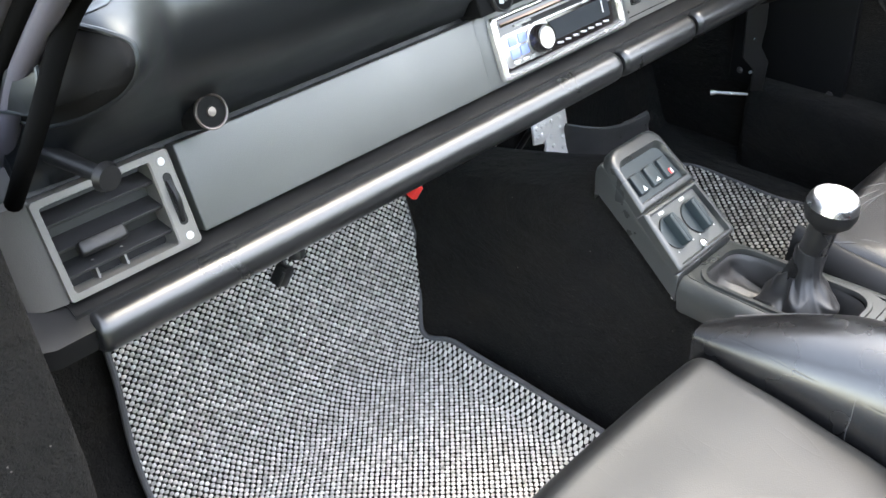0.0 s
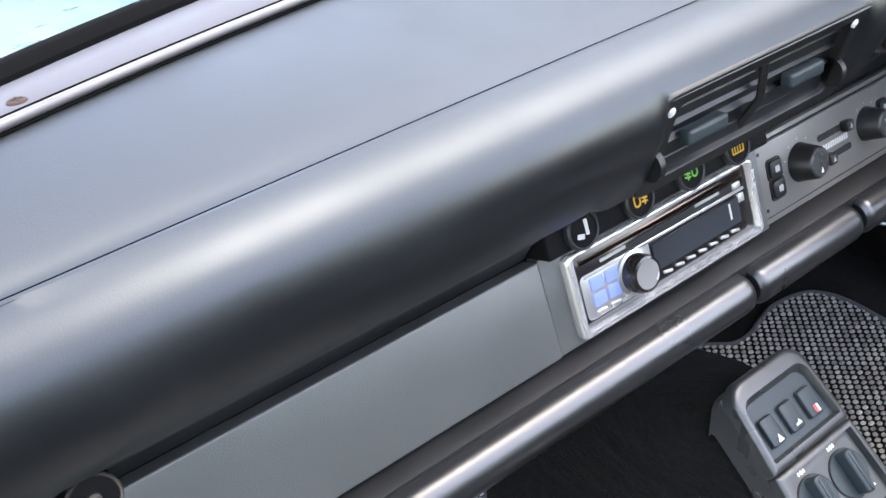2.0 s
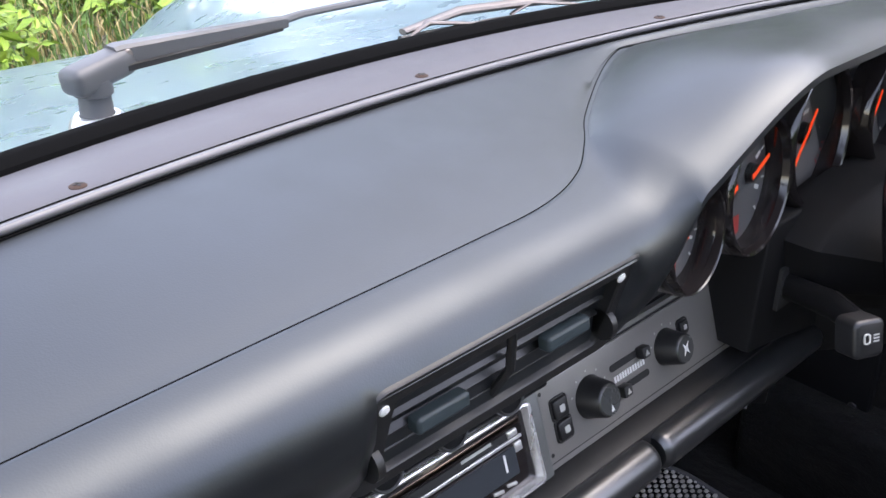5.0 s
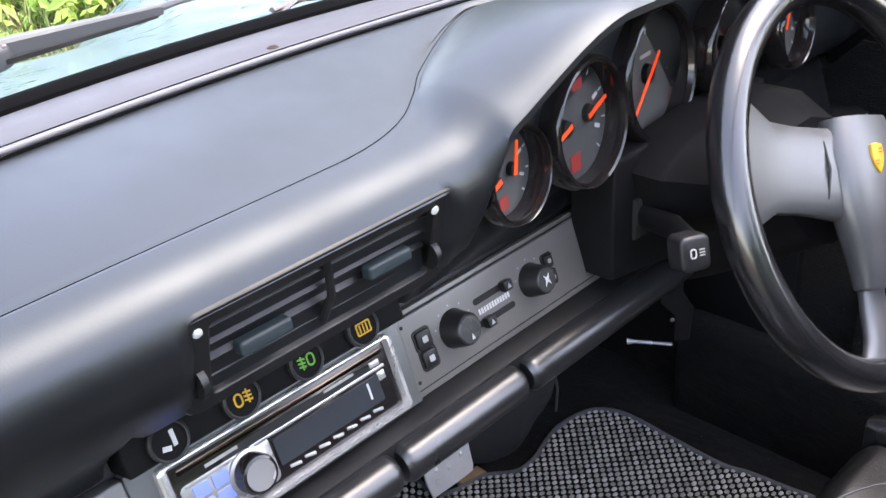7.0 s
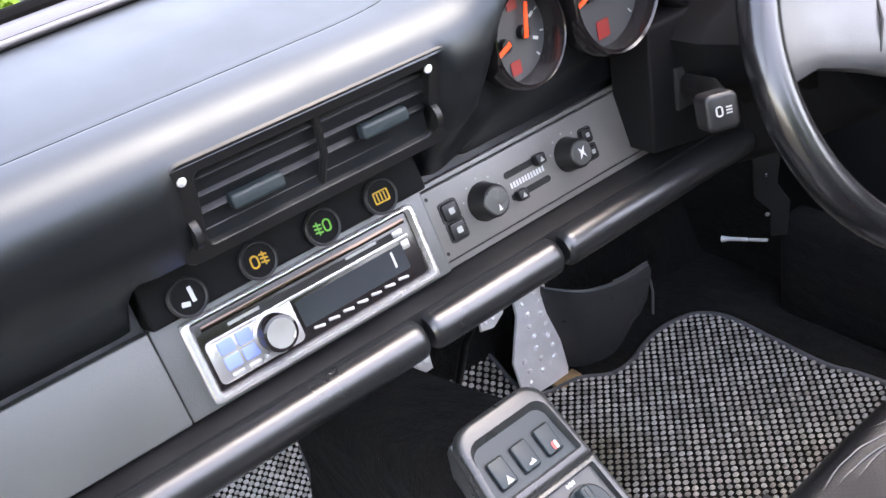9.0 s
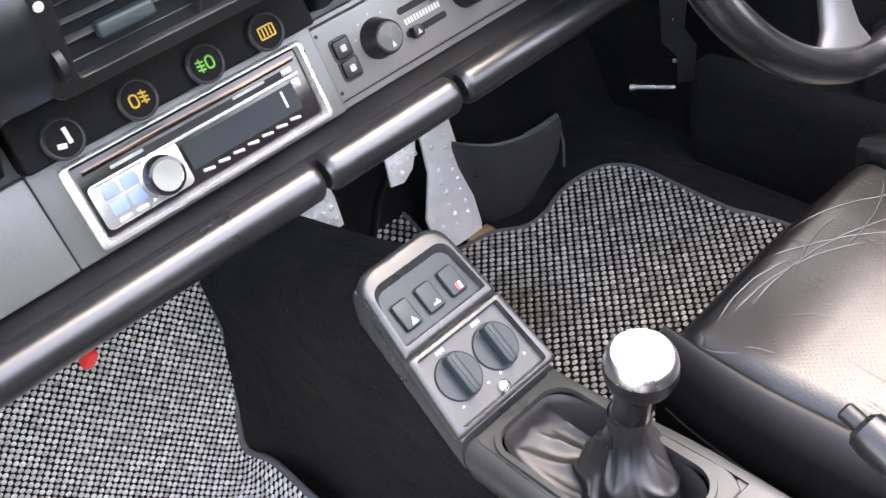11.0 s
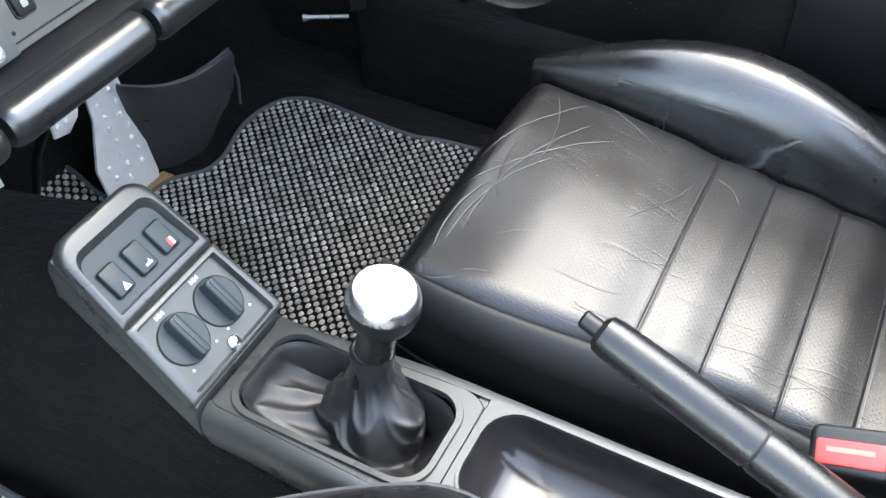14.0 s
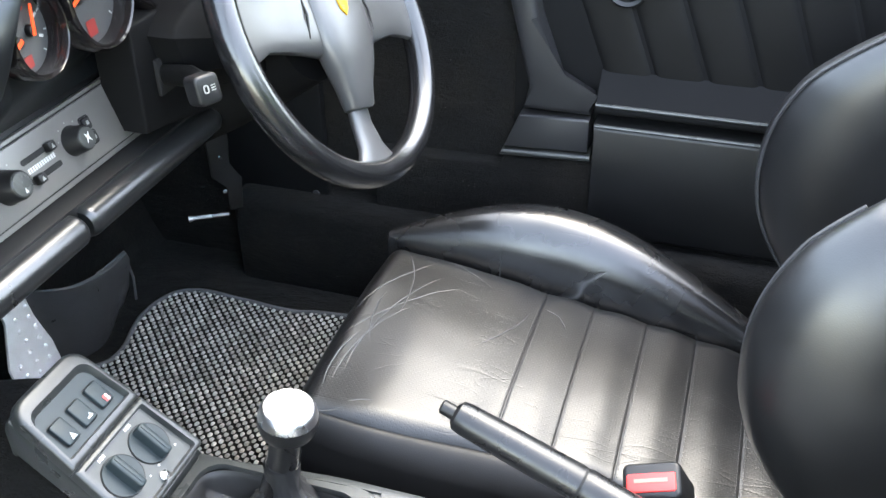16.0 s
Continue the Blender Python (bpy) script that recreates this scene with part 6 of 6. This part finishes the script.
def stain(mat, centre, reach, colour):
    """A soft-edged dirt stain of its own shape round one place."""
    n, l = mat.node_tree.nodes, mat.node_tree.links
    b = n["Principled BSDF"]
    old = b.inputs["Base Color"].links[0].from_socket
    where, far, rough, add, edge, mix = (n.new("ShaderNode" + q) for q in ("TexCoord", "VectorMath", "TexNoise", "Math", "MapRange", "Mix"))
    far.operation, add.operation, mix.data_type = "DISTANCE", "MULTIPLY_ADD", "RGBA"
    far.inputs[1].default_value = centre
    l.new(where.outputs["Object"], far.inputs[0])
    rough.inputs["Scale"].default_value, rough.inputs["Detail"].default_value = 40, 4
    l.new(where.outputs["Object"], rough.inputs["Vector"])
    l.new(rough.outputs["Fac"], add.inputs[0])
    add.inputs[1].default_value = reach
    l.new(far.outputs["Value"], add.inputs[2])
    edge.inputs["From Min"].default_value, edge.inputs["From Max"].default_value = reach * 0.6, reach * 1.5
    edge.inputs["To Min"].default_value, edge.inputs["To Max"].default_value = 0.75, 0.0
    l.new(add.outputs[0], edge.inputs["Value"])
    l.new(edge.outputs["Result"], mix.inputs["Factor"])
    l.new(old, mix.inputs["A"])
    mix.inputs["B"].default_value = (*colour, 1)
    l.new(mix.outputs["Result"], b.inputs["Base Color"])


stain(KNOTDARK, (Vector((0.245, 0.20, 0.02)) - ORIGIN[driver_mat.name]) * UNIT, 0.09, (0.10, 0.075, 0.035))

# ---- pedals, foot rest, levers ----
def pedal(name, shape, m, label, holes, stem):
    p = thing(name, m.translation, label, "pedal", "drilled aluminium pedals")
    plate = part("plate", prism(shape, 0.004, m, 0.001), ALLOY, p, "drilled bright metal plate")
    for x, y in holes:
        part("stud", lathe([(0.0040, 0), (0.0036, 0.0010), (0.0026, 0.0020), (0.0014, 0.0022), (0.0011, 0.0012), (0.0001, 0.0010)], m @ Matrix.Translation((x, y, 0.0040)), 10), ALLOY, plate)
    if stem:
        part("arm", tube(stem, 0.007, 10, flat=0.7), BLACK, p)
    return p


TM = frame_of((0.300, 0.352, 0.018), (1, 0.0, 0), (0.02, 0.22, 1))
pedal("throttle_pedal", [(-0.042, 0.0), (0.030, -0.004), (0.034, 0.006), (0.036, 0.08), (0.037, 0.155), (0.038, 0.26), (-0.006, 0.26), (-0.0147, 0.153), (-0.0197, 0.112), (-0.0465, 0.057), (-0.0465, 0.022)], TM, "tall drilled aluminium throttle pedal on the floor", [(x + 0.003 * (k % 2), 0.018 + 0.0165 * k + 0.007 * j) for k in range(14) for j, x in enumerate((-0.030, -0.006, 0.018)) if x > -0.0197 or k < 3], None)
BM = frame_of((0.214, 0.335, 0.215), (1, 0, 0), (0, 0.35, 0.94))
pedal("brake_pedal", [(-0.026, -0.033), (-0.008, -0.037), (0.010, -0.028), (0.024, -0.010), (0.030, 0.002), (0.034, 0.045), (-0.014, 0.045), (-0.019, -0.004)], BM, "small drilled aluminium brake pedal", [(-0.016 + 0.011 * (k % 4) + 0.003 * (k // 4), -0.025 + 0.012 * (k // 4)) for k in range(20) if k not in (2, 3)], [(0.210, 0.342, 0.20), (0.196, 0.372, 0.14), (0.188, 0.40, 0.06), (0.186, 0.41, 0.02)])
KM = frame_of((0.092, 0.335, 0.210), (1, 0, 0), (0, 0.35, 0.94))
pedal("clutch_pedal", [(-0.028, -0.034), (0.022, -0.034), (0.027, 0.0), (0.024, 0.04), (-0.026, 0.04)], KM, "small drilled aluminium clutch pedal", [(-0.016 + 0.011 * (k % 4), -0.022 + 0.012 * (k // 4)) for k in range(20)], [(0.10, 0.342, 0.20), (0.125, 0.372, 0.14), (0.135, 0.40, 0.06), (0.137, 0.41, 0.02)])
rest = thing("foot_rest", (0.37, 0.30, 0.02), "black rubber foot rest next to the throttle", "foot rest")
rings = []
for i in range(17):
    f = i / 16
    x = 0.326 + 0.127 * f
    yb = 0.336 - 0.036 * f - 0.010 * math.sin(math.pi * f) + 0.030 * max(0, 1 - f / 0.3) ** 2
    zt = 0.152 - 0.006 * f - 0.005 * math.sin(math.pi * f)
    foot = 0.012 + 0.040 * smooth(0.45, 1.0, f) ** 1.4
    rings.append([(x, yb + 0.026, foot), (x, yb + 0.010, foot + 0.35 * (zt - foot)), (x, yb - 0.002, zt - 0.010), (x, yb + 0.001, zt - 0.002), (x, yb + 0.006, zt), (x, yb + 0.044, foot)])
part("pad", loft(rings), WORNRUBBER, rest, "curved worn rubber pad")
part("edge", tube([(r[4][0], r[4][1], r[4][2]) for r in rings[9:]] + [(0.4555, 0.301, 0.10), (0.457, 0.306, 0.06)], 0.0018, 8), BINDING, rest)
part("stop", box((0.040, 0.020, 0.010), at(0.322, 0.342, 0.012), 0.003), RUST, rest, "tan rubber heel stop")
bracket = thing("release_lever", (0.52, 0.2, 0.22), "dark metal bracket with a bright release rod", "lever")
part("bracket", prism([(0.0, 0.275), (0.035, 0.275), (0.035, 0.105), (0.030, 0.07), (0.045, 0.045), (0.040, 0.0), (0.022, 0.0), (0.022, 0.035), (0.004, 0.055)], 0.004, frame_of((0.520, 0.190, 0.190), (0.75, -0.66, 0), (0, 0.1, 1)), 0.001), BLACK, bracket, "bent black bracket")
part("rod", tube([(0.506, 0.225, 0.1827), (0.5100, 0.216, 0.184), (0.5307, 0.1748, 0.1856)], [0.0045, 0.0026, 0.0026], 10), SILVER, bracket, "bright metal rod")
for z in (0.222, 0.275):
    part("bolt", lathe([(0.0001, 0), (0.003, 0), (0.002, 0.002), (0.0001, 0.002)], frame_of((0.531, 0.176, z), (0.75, -0.66, 0), (0, 0, 1)), 10), CHROME, bracket)
cover = thing("side_cover_panel", (0.60, 0.15, 0.2), "black plastic cover on the footwell's side", "panel")
part("panel", prism([(0.0, 0.0), (0.20, 0.0), (0.20, 0.26), (0.0, 0.30)], 0.012, frame_of((0.672, 0.28, 0.14), (0, -1, 0), (0, 0, 1)), 0.004), SHROUD, cover)
for y, z in ((0.26, 0.16), (0.10, 0.16), (0.26, 0.41), (0.10, 0.38)):
    part("clip", lathe([(0.0001, 0), (0.006, 0), (0.005, 0.002), (0.0001, 0.0025)], frame_of((0.6605, y, z), (0, -1, 0), (0, 0, 1)), 14), RUBBER, cover)
loom = thing("wiring_connector", (-0.40, 0.10, 0.42), "loose black wiring connectors under the dashboard", "connector")
part("plug", box((0.014, 0.012, 0.018), at(-0.4048, 0.10, 0.376) @ pose(0, 0, 0, 15, 32, 20), 0.002), BLACK, loom, "black plug")
part("plug", box((0.013, 0.012, 0.012), at(-0.384, 0.105, 0.386) @ pose(0, 0, 0, -10, 20, 30), 0.002), PULL, loom, "smoky grey plug")
part("latch", box((0.004, 0.003, 0.014), at(-0.411, 0.094, 0.377) @ pose(0, 0, 0, 15, 32, 20), 0.0008), BLACK, loom)
part("wire", tube(curve([(-0.40, 0.10, 0.38), (-0.395, 0.12, 0.42), (-0.36, 0.14, 0.455)]), 0.002, 6), BLACK, loom)
part("wire", tube(curve([(-0.378, 0.105, 0.392), (-0.365, 0.12, 0.42), (-0.35, 0.14, 0.455)]), 0.002, 6), RUST, loom)
tag = thing("red_connector", (-0.22, 0.13, 0.38), "red and orange connector under the dashboard", "connector")
part("plug", box((0.009, 0.010, 0.015), at(-0.2203, 0.1321, 0.3625) @ pose(0, 0, 0, 20, 30, 10), 0.002), RED, tag, "red plug")
part("plug", box((0.022, 0.018, 0.018), at(-0.198, 0.140, 0.374) @ pose(0, 0, 0, -20, 10, 30), 0.002), BLACK, tag, "black plug")
part("wire", tube(curve([(-0.21, 0.135, 0.37), (-0.195, 0.14, 0.41), (-0.20, 0.15, 0.455)]), 0.003, 6), BLACK, tag)

# ---- driver's door ----
door = thing("door_1", (0.69, -0.45, 0.16), "black leather car door with pleats and a storage pocket", "door", "", "structure")


def on_door(x):
    """x runs to the rear, y up; z comes out into the car."""
    return Matrix.Translation((x, 0, 0)) @ Matrix(((0, 0, -1, 0), (-1, 0, 0, 0), (0, 1, 0, 0), (0, 0, 0, 1)))


part("door_card", prism([(-0.05, 0.17), (1.05, 0.17), (1.05, 0.66), (0.10, 0.67), (-0.05, 0.60)], 0.03, on_door(0.715), 0.006), SHROUD, door, "black door card")
part("lower_panel", prism([(0.0, 0.155), (1.05, 0.155), (1.05, 0.275), (0.31, 0.275), (0.195, 0.272), (0.185, 0.255), (0.0, 0.252)], 0.045, on_door(0.700), 0.006), CARPET, door, "black carpeted lower door panel")
pocket = part("pocket", prism([(0.312, 0.17), (1.02, 0.17), (1.02, 0.336), (0.312, 0.336)], 0.060, on_door(0.707), 0.008), BLACK, door, "black storage pocket")
part("shelf_edge", tube([(0.6535, -y, 0.3625) for y in (0.312, 0.6, 1.02)], 0.0028, 8), CONSOLE, door, "satin edge of the shelf")
# paler tube drawn as the highlight along the black pocket's top edge
part("pocket_edge", tube([(0.6495, -y, 0.3350) for y in (0.314, 0.6, 1.02)], 0.0028, 8), CONSOLE, door, "pale tube added as the highlight on the pocket's edge")
part("shelf", loft([[(0.690, -y, 0.398), (0.686, -y, 0.400), (0.656, -y, 0.366), (0.653, -y, 0.362), (0.653, -y, 0.354), (0.690, -y, 0.354)] for y in (0.312, 0.6, 1.02)]), SHROUD, door, "sloping dark shelf over the pocket")
part("end_block", prism([(0.192, 0.286), (0.306, 0.292), (0.306, 0.340), (0.212, 0.336)], 0.050, on_door(0.702), 0.004), PULL, door, "grey moulded block")
part("block_edge", prism([(0.188, 0.275), (0.310, 0.281), (0.310, 0.289), (0.190, 0.283)], 0.056, on_door(0.704), 0.003), CONSOLE, door)
part("pull_strap", prism([(0.150, 0.66), (0.185, 0.66), (0.232, 0.47), (0.262, 0.392), (0.306, 0.368), (0.306, 0.343), (0.216, 0.343), (0.222, 0.375), (0.190, 0.50)], 0.050, on_door(0.704), 0.010), PULL, door, "grey door pull that sweeps down to the pocket")
for k in range(9):
    a, b = 0.315 + 0.066 * k, 0.315 + 0.066 * (k + 1)
    bot, top_, lean = 0.390, 0.655, -0.105
    rings = []
    for j in range(9):
        f = j / 8
        z = bot + (top_ - bot) * f
        row = []
        for u in (0.0, 0.025, 0.07, 0.15, 0.3, 0.5, 0.7, 0.85, 0.93, 0.975, 1.0):
            y = a + (b - a) * u + lean * f
            row.append((0.687 - 0.0042 * (1 - (2 * u - 1) ** 8), -y, z))
        rings.append(row + [(0.70, -(b + lean * f), z), (0.70, -(a + lean * f), z)])
    part("pleat", loft(rings), DOORSKIN, door, "padded black leather pleat")
for k in range(9):
    y = 0.315 + 0.066 * k
    part("pleat_seam", tube([(0.6858, -(y + lean * f), bot + (top_ - bot) * f) for f in (0.0, 0.5, 1.0)], 0.0009, 6), SEAM, door, "thin pale seam between pleats")
part("handle_ring", lathe([(0.022, 0), (0.027, 0.001), (0.028, 0.005), (0.025, 0.007), (0.021, 0.004)], on_door(0.682) @ Matrix.Translation((0.335, 0.512, 0)), 28), BLACK, door, "round black handle recess")

# ---- outside: wipers ----
def channel(a, b, high0, high1, thick, drop=0.0):
    """A tapered bar of upright section from a to b."""
    a, b = Vector(a), Vector(b)
    d = (b - a).normalized()
    side = Vector((-d.y, d.x, 0)).normalized()
    rings = []
    for f in (0.0, 0.04, 0.5, 0.96, 1.0):
        p, h = a + (b - a) * f, (high0 + (high1 - high0) * f) / 2 * (0.86 if f in (0.0, 1.0) else 1.0)
        w = thick / 2 * (1 - 0.45 * f)
        rings.append([p + side * u * w + Vector((0, 0, v * h)) for u, v in ((-1, -1), (-1, 0.7), (-0.7, 1), (0.7, 1), (1, 0.7), (1, -1))])
    return loft(rings)


wiper = thing("windscreen_wiper", (-0.1428, 0.3092, 0.69), "grey metal windscreen wiper arm on its pivot", "wiper", "wipers")
part("pivot", lathe([(0.0125, 0.004), (0.0105, 0.008), (0.0100, 0.020), (0.0120, 0.021), (0.0120, 0.030), (0.0001, 0.032)], at(-0.1428, 0.3092, 0.680), 24), WIPER, wiper, "grey pivot post")
part("pivot_ring", lathe([(0.0001, 0), (0.0185, 0), (0.0175, 0.004), (0.014, 0.008), (0.011, 0.008)], at(-0.1428, 0.3092, 0.680), 28), SILVER, wiper, "bright pivot ring")
part("arm_head", box((0.048, 0.0205, 0.0175), at(-0.1375, 0.3095, 0.7140) @ pose(0, 0, 0, 0, -7, 16), 0.0055, 4), WIPER, wiper, "grey arm head")
arm = part("arm", channel((-0.126, 0.3135, 0.720), (0.010, 0.322, 0.7165), 0.0145, 0.008, 0.0145), WIPER, wiper, "grey tapered wiper arm")
part("arm_edge", channel((-0.121, 0.3085, 0.7135), (0.004, 0.3190, 0.7130), 0.0045, 0.0025, 0.010), BLACK, arm, "dark lower edge of the arm")
part("rivet", lathe([(0.0001, 0), (0.0032, 0), (0.0024, 0.0012), (0.0001, 0.0016)], frame_of((-0.118, 0.3066, 0.7215), (1, 0.06, 0), (0, 0, 1)), 12), STEEL, arm)
part("rod", tube([(0.004, 0.3215, 0.7175), (0.030, 0.330, 0.717), (0.11, 0.336, 0.715), (0.24, 0.322, 0.712)], [0.0045, 0.0042, 0.0040, 0.0036], 8, flat=0.7), WIPER, wiper, "thin grey wiper rod")
wiper = thing("windscreen_wiper", (0.10, 0.27, 0.70), "bright wiper blade that lies along the windscreen", "wiper", "wipers")
part("blade", tube([(0.075, 0.272, 0.700), (0.16, 0.263, 0.700), (0.30, 0.236, 0.698), (0.42, 0.200, 0.696)], 0.0035, 8), RUBBER, wiper, "black rubber blade")
part("bridge", tube([(0.080, 0.275, 0.705), (0.14, 0.277, 0.710), (0.23, 0.262, 0.707), (0.38, 0.218, 0.701)], [0.004, 0.006, 0.006, 0.004], 10, flat=0.6), STEEL, wiper, "bright metal bridge")
for x0, y0, x1, y1 in ((0.082, 0.274, 0.150, 0.262), (0.185, 0.268, 0.255, 0.247), (0.300, 0.240, 0.360, 0.222)):
    part("yoke", tube([(x0, y0 - 0.004, 0.702), (x0 * 0.7 + x1 * 0.3, y0 * 0.7 + y1 * 0.3 + 0.001, 0.7085), (x1, y1 - 0.003, 0.702)], [0.0018, 0.0030, 0.0018], 8, flat=0.6), STEEL, wiper, "bright metal yoke")
